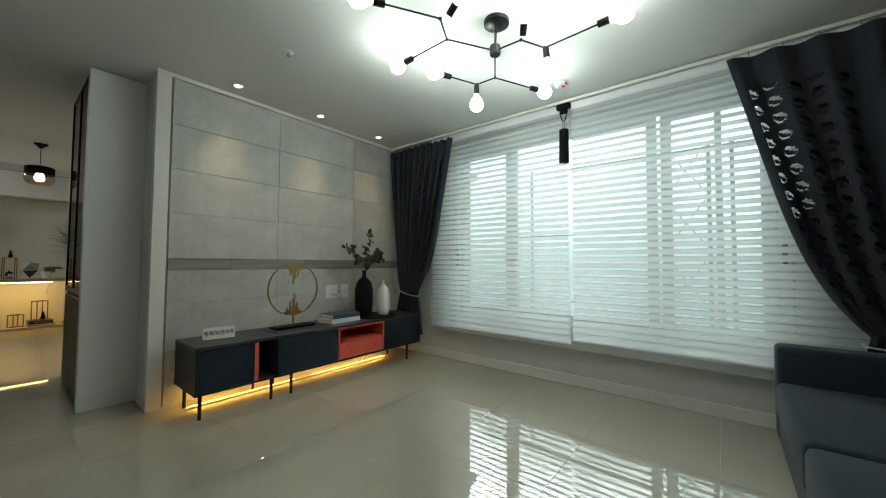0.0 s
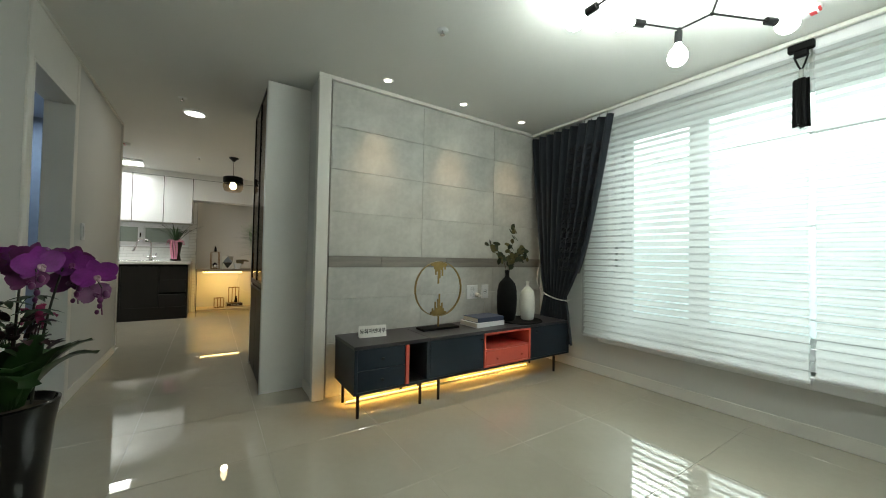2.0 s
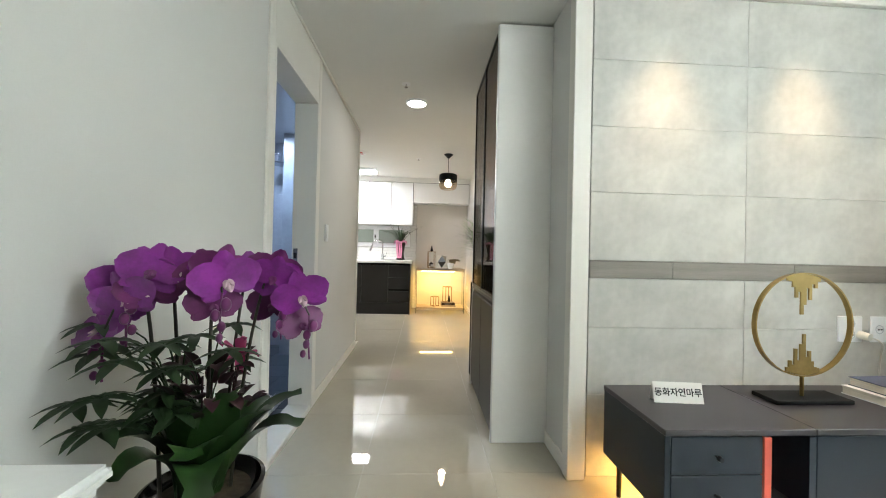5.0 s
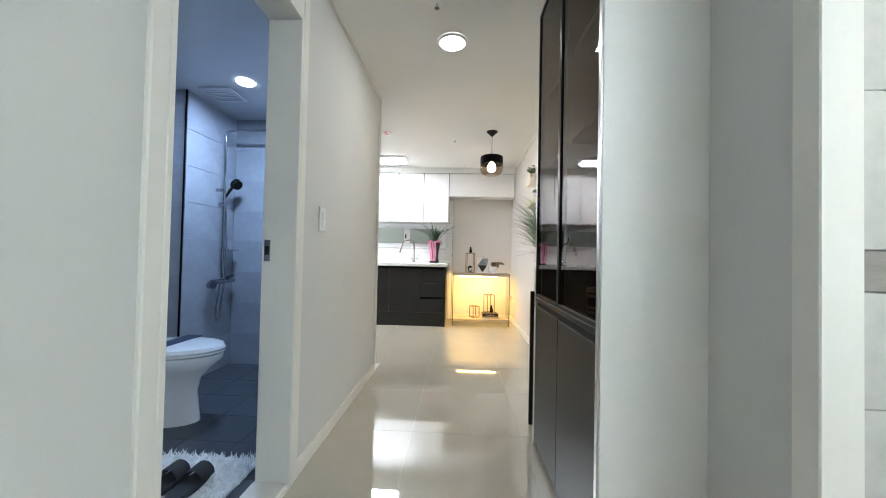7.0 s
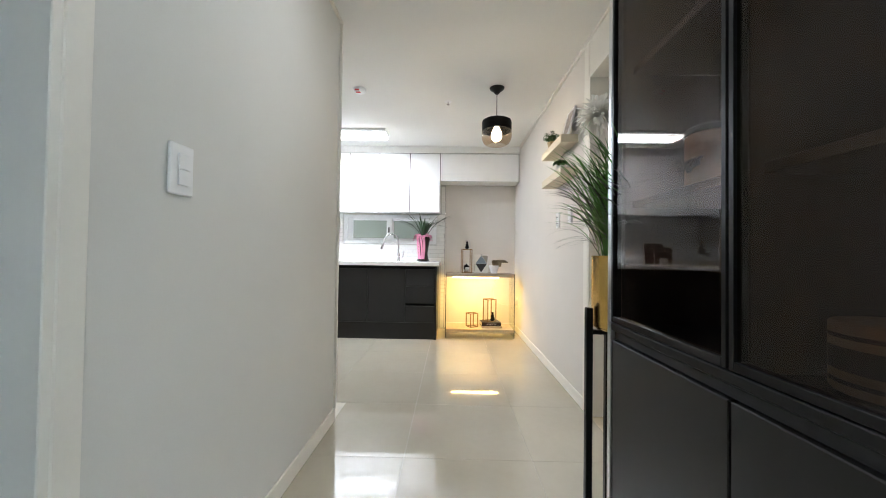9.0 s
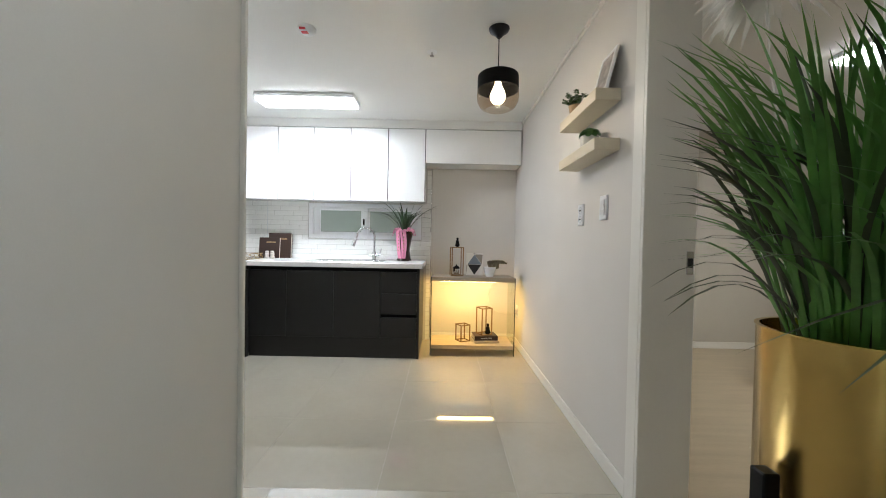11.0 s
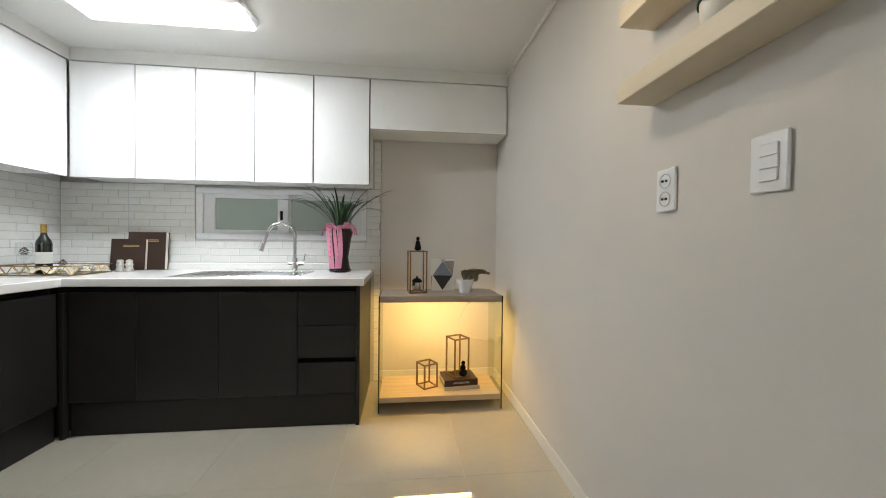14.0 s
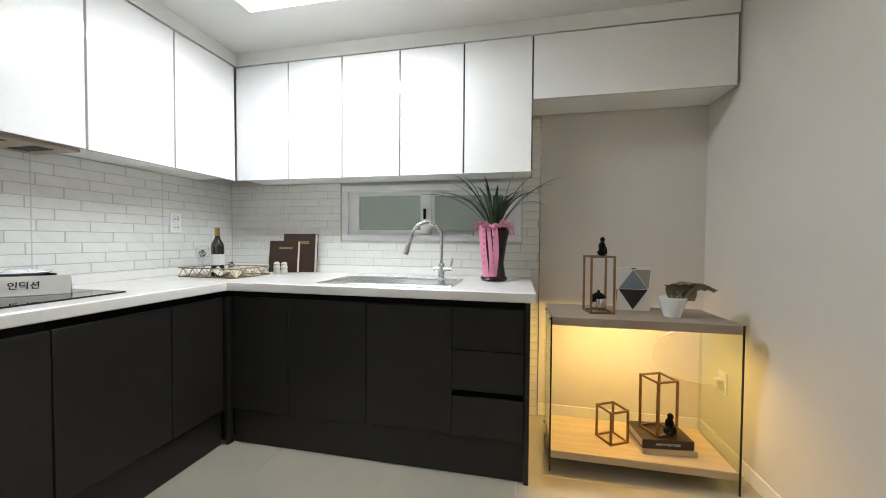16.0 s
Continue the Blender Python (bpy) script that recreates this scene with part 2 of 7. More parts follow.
def tube(bm, pts, r, seg=8, taper=1.0):
    """A round bar along a bent line."""
    pts = [Vector(p) for p in pts]
    rings = []
    up = Vector((0.31, 0.2, 0.93))
    for i, p in enumerate(pts):
        d = (pts[min(i + 1, len(pts) - 1)] - pts[max(i - 1, 0)]).normalized()
        u = d.cross(up)
        u = u.normalized() if u.length > 0.05 else d.cross(Vector((1, 0, 0))).normalized()
        w = d.cross(u)
        k = r * (1 + (taper - 1) * i / max(1, len(pts) - 1))
        rings.append([bm.verts.new(p + k * (math.cos(2 * math.pi * j / seg) * u + math.sin(2 * math.pi * j / seg) * w)) for j in range(seg)])
    for a, b in zip(rings, rings[1:]):
        for j in range(seg):
            bm.faces.new((a[j], a[(j + 1) % seg], b[(j + 1) % seg], b[j]))
    bm.faces.new(rings[0][::-1])
    bm.faces.new(rings[-1])
    return bm


def arc(p0, p1, p2, n=10):
    """Points on a bent line from p0 to p2, drawn towards p1."""
    p0, p1, p2 = Vector(p0), Vector(p1), Vector(p2)
    return [(1 - t) ** 2 * p0 + 2 * t * (1 - t) * p1 + t * t * p2 for t in (i / n for i in range(n + 1))]


def blade(bm, pts, width, fold=0.15, tip=0.0, side=None):
    """A narrow leaf along a line, with a folded midrib."""
    pts = [Vector(p) for p in pts]
    n = len(pts) - 1
    rows = []
    for i, p in enumerate(pts):
        d = (pts[min(i + 1, n)] - pts[max(i - 1, 0)]).normalized()
        s = side or d.cross(Vector((0, 0, 1)))
        s = Vector(s)
        s = s - d * s.dot(d)
        s = s.normalized() if s.length > 1e-3 else Vector((1, 0, 0))
        t = i / n
        w = width * (math.sin(math.pi * min(1, 0.18 + 0.82 * t)) ** 0.7 if t < 1 else tip)
        up = s.cross(d)
        rows.append((bm.verts.new(p - s * w / 2 + up * w * fold), bm.verts.new(p), bm.verts.new(p + s * w / 2 + up * w * fold)))
    for a, b in zip(rows, rows[1:]):
        bm.faces.new((a[0], a[1], b[1], b[0]))
        bm.faces.new((a[1], a[2], b[2], b[1]))
    return bm


def mesh_of(name, bm, material, smooth=None):
    bmesh.ops.recalc_face_normals(bm, faces=bm.faces)
    me = bpy.data.meshes.new(name)
    if smooth is not None:
        for f in bm.faces:
            f.smooth = True
        for e in bm.edges:
            if len(e.link_faces) == 2 and e.calc_face_angle(0) > radians(smooth):
                e.smooth = False
    bm.to_mesh(me)
    bm.free()
    me.materials.append(material)
    return me


def part(name, bm, material, parent, label="", smooth=35):
    """One mesh under a thing or under a part."""
    ob = new(name, mesh_of(name, bm, material, smooth))
    ob.parent = parent
    if parent.parent is None:
        ob.matrix_parent_inverse = parent.matrix_basis.inverted()
    return tagged(ob, label) if label else ob


def thing(name, x, y, z, label, category, group=""):
    ob = new(name)
    ob.empty_display_size = 0.05
    ob.location = (x, y, z)
    return tagged(ob, label, category, group)


def solid(name, bm, material, label, category, group="", kind="", smooth=35):
    return tagged(new(name, mesh_of(name, bm, material, smooth)), label, category, group, kind)


def structure(name, bm, material, label, category="", smooth=None):
    return tagged(new(name, mesh_of(name, bm, material, smooth)), label, category or name.split("_")[0], "", "structure")


def B():
    return bmesh.new()


def boxes(*rows, bevel=0.0):
    bm = B()
    for r in rows:
        rbox(bm, *r, bevel)
    return bm


# ---- structure ----
H = 2.3
floor = structure("floor", boxes((-0.62, 3.45, -3.3, 4.39, -0.12, -0.0015), (-1.22, 3.45, 4.39, 4.78, -0.12, -0.0015), (-2.3, 3.45, 4.78, 7.2, -0.12, -0.0015)), M_GROUT, "pale beige glossy porcelain tile floor")
structure("ceiling", boxes((-2.3, 3.45, -3.3, 7.2, H, H + 0.1), (3.45, 5.0, 2.3, 7.2, H, H + 0.1)), M_CEIL, "flat white papered ceiling")
wl = structure("wall_left", boxes((-0.62, -0.5, -3.2, 2.262, 0, H), (-0.62, -0.5, 2.943, 4.39, 0, H), (-0.62, -0.5, 2.262, 2.943, 1.985, H)), M_PAPER,
               "pale grey papered wall with a bathroom doorway", "wall")
structure("wall_kitchen_south", boxes((-1.22, -0.62, 4.31, 4.39, 0, H), (-1.22, -1.1, 4.39, 4.78, 0, H), (-2.17, -1.22, 4.66, 4.78, 0, H)), M_PAPER, "pale grey papered wall", "wall")
structure("wall_kitchen_west", boxes((-2.29, -2.17, 4.66, 7.17, 0, H)), M_PAPER, "wall behind the white kitchen tiles", "wall")
structure("wall_north", boxes((-2.17, -1.27, 7.05, 7.17, 0, H), (-0.02, 1.18, 7.05, 7.17, 0, H), (-1.27, -0.02, 7.05, 7.17, 0, 1.09), (-1.27, -0.02, 7.05, 7.17, 1.475, H)),
          M_PAPER2, "pale papered wall with a small kitchen window, warm light in its colour", "wall")
structure("wall_right", boxes((1.0, 1.18, 4.55, 7.05, 0, H), (1.0, 1.18, 3.72, 4.55, 2.06, H), (1.0, 1.18, 2.51, 3.72, 0, H)), M_PAPER2,
          "pale grey papered wall with a bedroom doorway, warm light in its colour", "wall")
wtv = structure("wall_media", boxes((0.95, 3.2, 2.225, 2.4, 0, H), (0.95, 1.18, 2.4, 2.51, 0, H)), M_CGROUT, "wall faced with grey concrete-look tiles", "wall")
structure("wall_return", boxes((0.90, 0.949, 2.246, 2.51, 0, H)), M_PAPER, "short papered wall return", "wall")
WY0, WY1, WZ0, WZ1 = -1.11, 1.46, 0.37, 2.2
structure("wall_window", boxes((3.2, 3.42, -3.2, WY0, 0, H), (3.2, 3.42, WY1, 2.4, 0, H), (3.2, 3.42, WY0, WY1, 0, WZ0), (3.2, 3.42, WY0, WY1, WZ1, H)), M_PAPER,
          "pale papered wall with a wide window", "wall")
structure("wall_south", boxes((-0.62, 3.42, -3.32, -3.2, 0, H)), M_PAPER, "plain papered wall", "wall")
# bathroom shell
BF = -0.05
structure("bath_floor", boxes((-2.17, -0.62, 1.55, 4.66, -0.16, BF - 0.004)), M_BFGROUT, "dark grey bathroom floor", "floor")
bw = structure("bath_wall_west", boxes((-2.29, -2.17, 1.43, 4.31, -0.1, H), (-2.17, -1.9, 4.05, 4.66, -0.1, H)), M_BTILE, "grey stone-look tiled bathroom wall", "wall")
structure("bath_wall_south", boxes((-2.17, -0.62, 1.43, 1.55, -0.1, H)), M_BTILE, "grey stone-look tiled bathroom wall", "wall")
structure("bath_wall_north", boxes((-1.9, -1.22, 4.645, 4.66, -0.1, H), (-1.235, -1.22, 4.295, 4.645, -0.1, H), (-1.22, -0.62, 4.295, 4.31, -0.1, H)), M_BTILE,
          "grey stone-look tiled shower wall", "wall")
structure("bath_ceiling", boxes((-2.17, -0.62, 1.55, 4.66, 2.2, 2.25)), M_BCEIL, "glossy pale bathroom ceiling panel", "ceiling")
structure("bath_edge_trim", boxes((-1.904, -1.894, 4.041, 4.051, BF, 2.2)), M_BLACKM, "dark corner trim of the shower wall", "trim")
# bedroom shell
structure("bedroom_floor", boxes((1.0, 4.7, 2.4, 6.9, -0.12, 0.0)), M_BEDFLOOR, "pale wood laminate bedroom floor", "floor")
structure("bedroom_wall_east", boxes((4.7, 4.82, 2.4, 7.0, 0, H + 0.1)), M_BEDWALL, "plain beige bedroom wall", "wall")
structure("bedroom_wall_north", boxes((1.18, 4.7, 6.9, 7.02, 0, H + 0.1)), M_BEDWALL, "plain beige bedroom wall", "wall")
structure("bedroom_wall_south", boxes((1.18, 4.7, 2.4, 2.5, 0, H + 0.1)), M_BEDWALL, "plain beige bedroom wall", "wall")
structure("bedroom_ceiling", boxes((1.18, 4.7, 2.4, 7.02, H - 0.004, H - 0.0005)), M_CEIL, "white bedroom ceiling", "ceiling")

# baseboards, door casings, ceiling trim
structure("baseboard", boxes((-0.5, -0.49, -3.2, 2.208, 0, 0.075), (-0.5, -0.49, 2.997, 4.39, 0, 0.075), (-0.5, -0.49, 4.39, 4.40, 0, 0.075), (0.99, 1.0, 4.62, 7.04, 0, 0.075),
                             (0.08, 0.99, 7.04, 7.05, 0, 0.075), (3.19, 3.2, -3.2, 2.21, 0, 0.085), (0.89, 0.90, 2.25, 2.507, 0, 0.075),
                             (1.18, 4.7, 6.89, 6.9, 0, 0.07), (4.69, 4.7, 2.5, 6.89, 0, 0.07), bevel=0.003), M_TRIM, "white painted baseboard")
structure("trim", boxes((-0.5, -0.485, -3.2, 4.39, H - 0.022, H), (0.985, 1.0, 2.51, 6.75, H - 0.022, H), (3.185, 3.2, -3.2, 2.2, H - 0.022, H),
                        (0.885, 3.185, 2.19, 2.215, H - 0.028, H), (-0.505, -0.485, 4.39, 4.405, 0.075, H), bevel=0.002), M_TRIM, "thin white ceiling trim")
structure("media_edge_post", boxes((0.885, 0.968, 2.185, 2.245, 0, H - 0.028), bevel=0.003), M_TRIM, "white edge post of the tiled wall", "trim")


def casing(name, x0, x1, y0, y1, ztop, w, x_in, label):
    """A door lining with its casing on one side, its posts and overpanel going up to the ceiling."""
    bm = boxes((x0, x1, y0 - w, y0, 0, H - 0.023), (x0, x1, y1, y1 + w, 0, H - 0.023), (x0 + 0.002, x1 - 0.002, y0, y1, ztop, H - 0.023), bevel=0.004)
    lo, hi = min(x0, x_in), max(x1, x_in)
    for r in ((lo, hi, y0 - 0.001, y0 + 0.018, 0, ztop), (lo, hi, y1 - 0.018, y1 + 0.001, 0, ztop), (lo, hi, y0 + 0.018, y1 - 0.018, ztop - 0.018, ztop + 0.001)):
        rbox(bm, *r, 0.002)
    return structure(name, bm, M_TRIM, label, "door frame", 35)


casing("door_1", -0.505, -0.488, 2.262, 2.943, 1.985, 0.053, -0.635, "white lining of the open bathroom doorway")
casing("door_2", 0.988, 1.005, 3.75, 4.545, 2.06, 0.075, 1.195, "white lining of the open bedroom doorway")
structure("bath_threshold", boxes((-0.64, -0.49, 2.281, 2.924, -0.09, 0.03), bevel=0.006), M_TRIM, "white bathroom door sill", "trim")


def strike(x, y, z, sy):
    t = thing("strike_plate", x, y, z, "small steel lock plate let into a door lining", "lock")
    part("plate", boxes((x - 0.013, x + 0.013, y - 0.0015 * sy - 0.002, y - 0.0015 * sy + 0.002, z - 0.045, z + 0.045), bevel=0.0008), M_STEEL, t)
    part("latch_hole", boxes((x - 0.009, x + 0.009, y - 0.004 * sy - 0.002, y - 0.004 * sy + 0.002, z - 0.018, z + 0.018)), M_INSIDE, t)


strike(-0.610, 2.923, 0.985, 1)
strike(1.172, 4.527, 1.003, 1)

# ---- window of the living room ----
win = structure("window_1", boxes((3.30, 3.40, WY0, WY1, WZ0, WZ0 + 0.06), (3.30, 3.40, WY0, WY1, WZ1 - 0.06, WZ1), (3.30, 3.40, WY0, WY0 + 0.06, WZ0 + 0.06, WZ1 - 0.06),
                                  (3.30, 3.40, WY1 - 0.06, WY1, WZ0 + 0.06, WZ1 - 0.06), bevel=0.004), M_UPVC, "wide white sliding window behind blinds", "window", 35)
SASH = ((-1.05, -0.42, 1), (-0.40, 0.82, 0), (0.82, 1.40, 1))
for a, b, k in SASH:
    x = 3.315 + 0.04 * k
    part("window_sash", boxes((x, x + 0.035, a, a + 0.07, WZ0 + 0.06, WZ1 - 0.06), (x, x + 0.035, b - 0.07, b, WZ0 + 0.06, WZ1 - 0.06),
                              (x, x + 0.035, a + 0.07, b - 0.07, WZ0 + 0.06, WZ0 + 0.13), (x, x + 0.035, a + 0.07, b - 0.07, WZ1 - 0.13, WZ1 - 0.06), bevel=0.003), M_UPVC, win)
    g = part("pane", boxes((x + 0.014, x + 0.02, a + 0.07, b - 0.07, WZ0 + 0.13, WZ1 - 0.13)), M_GLASS, win, smooth=None)
    g.visible_shadow = False
part("window_sill", boxes((3.14, 3.30, WY0 - 0.05, WY1 + 0.05, 0.30, 0.37), bevel=0.006), M_UPVC, win)
part("mullion", boxes((3.36, 3.385, -0.785, -0.745, WZ0 + 0.13, WZ1 - 0.13), bevel=0.003), M_UPVC, win)
for cy in (1.43, -1.08):
    part("sash_catch", boxes((3.282, 3.2995, cy - 0.012, cy + 0.012, 0.95, 1.13), (3.272, 3.283, cy - 0.008, cy + 0.008, 1.02, 1.06), bevel=0.002), M_BLACKM, win)

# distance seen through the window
# glowing panel stands in for daylight; top above view brightened to light the room
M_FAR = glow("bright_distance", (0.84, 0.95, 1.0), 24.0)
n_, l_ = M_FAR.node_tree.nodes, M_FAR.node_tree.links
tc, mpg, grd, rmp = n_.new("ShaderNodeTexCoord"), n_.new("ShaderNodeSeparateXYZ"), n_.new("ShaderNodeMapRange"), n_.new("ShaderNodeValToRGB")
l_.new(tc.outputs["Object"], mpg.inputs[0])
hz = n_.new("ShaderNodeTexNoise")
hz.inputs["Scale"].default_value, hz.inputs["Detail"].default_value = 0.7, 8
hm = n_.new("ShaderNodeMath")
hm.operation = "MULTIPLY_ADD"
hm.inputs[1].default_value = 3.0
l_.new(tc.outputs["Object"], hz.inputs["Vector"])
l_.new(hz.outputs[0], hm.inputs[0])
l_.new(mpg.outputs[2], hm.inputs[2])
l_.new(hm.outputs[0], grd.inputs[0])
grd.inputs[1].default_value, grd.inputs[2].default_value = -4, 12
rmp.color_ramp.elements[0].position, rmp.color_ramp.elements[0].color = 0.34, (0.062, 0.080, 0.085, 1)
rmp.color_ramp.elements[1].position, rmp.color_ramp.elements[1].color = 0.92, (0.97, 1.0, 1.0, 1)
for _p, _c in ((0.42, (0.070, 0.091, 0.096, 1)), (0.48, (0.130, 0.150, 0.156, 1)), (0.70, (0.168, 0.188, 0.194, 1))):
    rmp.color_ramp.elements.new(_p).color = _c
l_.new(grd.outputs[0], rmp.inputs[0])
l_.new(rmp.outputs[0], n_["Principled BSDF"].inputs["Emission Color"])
structure("backdrop", boxes((14.0, 14.1, -16, 16, -4, 12)), M_FAR, "glowing backdrop standing in for hazy daylight distance", "backdrop")
M_GROUND = mat("pale_ground", (0.30, 0.30, 0.28), 0.9, var=0.15, scale=0.6, fine=10)
structure("ground", boxes((3.6, 60, -60, 60, -1.2, -1.0)), M_GROUND, "pale paved ground outside", "ground")
M_FACADE = mat("grey_steel_frame", (0.74, 0.76, 0.77), 0.6, var=0.1)
trs = thing("steel_trellis", 7.5, 0, -1.0, "pale grey steel trellis frame outside the window", "trellis")
for yy in (-2.6, -0.9, -0.6, 0.04, 2.5):
    part("post", boxes((7.47, 7.53, yy - 0.03, yy + 0.03, -1.0, 3.0), bevel=0.01), M_FACADE, trs)
for zz in (0.2, 1.55, 2.9):
    part("rail", boxes((7.46, 7.54, -3.2, 3.2, zz, zz + 0.03), bevel=0.01), M_FACADE, trs)
for z0_ in (0.3, 1.3, 2.2):
    bm = B()
    rod(bm, (7.5, -0.55, z0_), (7.5, -0.02, z0_ + 0.75), 0.011)
    rod(bm, (7.5, -0.02, z0_), (7.5, -0.55, z0_ + 0.75), 0.011)
    part("cross_brace", bm, M_FACADE, trs)

# ---- blinds ----
M_VANE = sheer("blind_vane_cloth", (0.93, 0.96, 0.955), 0.05, 0.66)
M_SHEER = sheer("blind_sheer_cloth", (0.90, 0.93, 0.93), 0.84, 0.5)


def shade(y0, y1, zb):
    t = thing("window_blind", 3.12, (y0 + y1) / 2, zb, "white sheer horizontal-vane window blind, let down", "blind", "blinds at the window")
    part("headrail", boxes((3.07, 3.15, y0, y1, 2.215, 2.285), bevel=0.008), M_PLASTIC, t)
    bm = B()
    rod(bm, (3.115, y0, zb + 0.012), (3.115, y1, zb + 0.012), 0.016, seg=10)
    part("bottom_rail", bm, M_PLASTIC, t)
    bm = B()
    rbox(bm, 3.0775, 3.0785, y0 + 0.004, y1 - 0.004, zb + 0.02, 2.215)
    s = part("front_sheer", bm, M_SHEER, t, smooth=None)
    z = zb + 0.05
    first = None
    while z < 2.19:
        if first is None:
            bm = B()
            cols = []
            for i in range(5):
                u = i / 4
                cols.append((0.017 * (2 * u - 1) + 0.004 * math.sin(2 * math.pi * u), -0.019 + 0.038 * u))
            vs = [[bm.verts.new((dx, yy, dz)) for dx, dz in cols] for yy in (y0 + 0.004, y1 - 0.004)]
            for i in range(4):
                bm.faces.new((vs[0][i], vs[0][i + 1], vs[1][i + 1], vs[1][i]))
            first = mesh_of("vane", bm, M_VANE, 60)
        v = new("vane", first)
        v.parent = t
        v.matrix_parent_inverse = t.matrix_basis.inverted()
        v.location = (3.115, 0, z)
        z += 0.0505
    return t


shade(0.18, 1.63, 0.335)
shade(-1.60, 0.165, 0.365)
# ---- tall cabinet in the hall ----
M_TINT = clear_glass("brown_tinted_glass", (0.62, 0.52, 0.45), 0.14)
M_CINSIDE = mat("brown_cabinet_inside", (0.065, 0.052, 0.042), 0.55, var=0.12, scale=3, fine=60)
tc_ = thing("tall_cabinet", 0.79, 2.945, 0, "tall hall cabinet with brown tinted glass upper and graphite lower doors", "cabinet")
part("body", boxes((0.63, 0.90, 2.53, 3.37, 0.0, 0.77), bevel=0.002), M_BLACKM, tc_)
part("top_panel", boxes((0.63, 0.90, 2.53, 3.37, 2.245, 2.275), bevel=0.002), M_BLACKM, tc_)
part("back_panel", boxes((0.885, 0.90, 2.53, 3.37, 0.7705, 2.2445)), M_CINSIDE, tc_)
for a, b in ((2.5305, 2.546), (2.950, 2.965), (3.354, 3.3695)):
    part("upright", boxes((0.63, 0.884, a, b, 0.7705, 2.2445), bevel=0.001), M_CINSIDE, tc_)
for z in (1.105, 1.47, 1.84):
    for a, b in ((2.547, 2.949), (2.966, 3.353)):
        part("shelf", boxes((0.65, 0.884, a, b, z - 0.018, z), bevel=0.001), M_CINSIDE, tc_)
part("side_panel", boxes((0.60, 0.90, 2.508, 2.53, 0, 2.285), bevel=0.002), M_PANEL, tc_, "white side panel")
part("side_panel", boxes((0.60, 0.98, 3.37, 3.39, 0, 2.285), bevel=0.002), M_ALU, tc_, "pale metal-edged side panel")
for a, b in ((2.532, 2.955), (2.96, 3.368)):
    d = part("door", boxes((0.606, 0.614, a + 0.01, b - 0.01, 0.785, 2.262)), M_TINT, tc_, "brown tinted glass door", smooth=None)
    d.visible_shadow = False
    part("door_frame", boxes((0.600, 0.624, a, a + 0.0105, 0.775, 2.27), (0.600, 0.624, b - 0.0105, b, 0.775, 2.27), (0.600, 0.624, a + 0.0105, b - 0.0105, 0.775, 0.79), (0.600, 0.624, a + 0.0105, b - 0.0105, 2.255, 2.27), bevel=0.001), M_BLACK, d)
    part("lower_door", boxes((0.603, 0.626, a, b, 0.03, 0.725), bevel=0.002), M_CHAR2, tc_, "graphite lower door")
part("edge_strip", boxes((0.5945, 0.5995, 2.510, 2.529, 0.0, 2.28), bevel=0.001), M_ALU, tc_, "thin aluminium edge strip")
part("handle_groove", boxes((0.612, 0.628, 2.532, 3.368, 0.728, 0.772)), M_INSIDE, tc_)
part("handle_rail", boxes((0.600, 0.612, 2.532, 3.368, 0.752, 0.772), bevel=0.002), M_BLACK, tc_)

# ---- kitchen ----
CF, LF = 6.36, -1.57
KT = 0.87


def base_unit(x0, x1, y0, y1, front, drawers=False, label="charcoal handleless kitchen base cabinet"):
    """A base cabinet; front names the side its doors face: 'y' towards the room from the north wall, 'x' from the west wall."""
    t = thing("base_cabinet", (x0 + x1) / 2, (y0 + y1) / 2, 0, label, "cabinet", "kitchen base cabinets")
    if front == "y":
        part("body", boxes((x0, x1, y0 + 0.03, y1, 0.0, 0.825), bevel=0.002), M_BLACKM, t)
        part("plinth", boxes((x0, x1, y0 + 0.02, y0 + 0.03, 0.0, 0.185)), M_BASE, t)
        cuts = ((0.19, 0.375), (0.405, 0.592), (0.596, 0.79)) if drawers else ((0.19, 0.79),)
        for a, b in cuts:
            part("drawer_front" if drawers else "door", boxes((x0 + 0.002, x1 - 0.002, y0, y0 + 0.02, a, b), bevel=0.0025), M_BASE, t)
    else:
        part("body", boxes((x1 - 0.6, x1 - 0.03, y0, y1, 0.0, 0.825), bevel=0.002), M_BLACKM, t)
        part("plinth", boxes((x1 - 0.03, x1 - 0.02, y0, y1, 0.0, 0.185)), M_BASE, t)
        part("door", boxes((x1 - 0.02, x1, y0 + 0.002, y1 - 0.002, 0.19, 0.79), bevel=0.0025), M_BASE, t)
    return t


for a, b, dr in ((-1.545, -1.205, False), (-1.205, -0.775, False), (-0.775, -0.347, False), (-0.347, -0.018, True)):
    base_unit(a, b, CF, 7.04, "y", dr, "charcoal kitchen base cabinet with three drawers" if dr else "charcoal handleless kitchen base cabinet")
for a, b in ((5.63, 6.05), (6.05, 6.335), (5.21, 5.63), (4.79, 5.21)):
    base_unit(-2.17, LF, a, b, "x")
solid("end_panel", boxes((-0.016, 0.006, CF - 0.002, 7.04, 0, 0.825), bevel=0.001), M_BASE, "charcoal end panel of the kitchen base run", "panel")
solid("corner_filler", boxes((LF, -1.547, 6.338, 6.372, 0.0, 0.79), (-2.16, -1.6, 6.375, 7.03, 0, 0.82), bevel=0.001), M_BASE, "charcoal corner filler between the base cabinets", "panel")
wt = thing("worktop", -1.0, 6.7, 0.825, "white stone kitchen worktop in an L shape", "worktop")
part("slab", boxes((-2.165, 0.03, CF - 0.018, 7.032, 0.825, KT), (-2.165, LF + 0.018, 4.79, CF - 0.0185, 0.825, KT), bevel=0.004), M_STONE, wt)
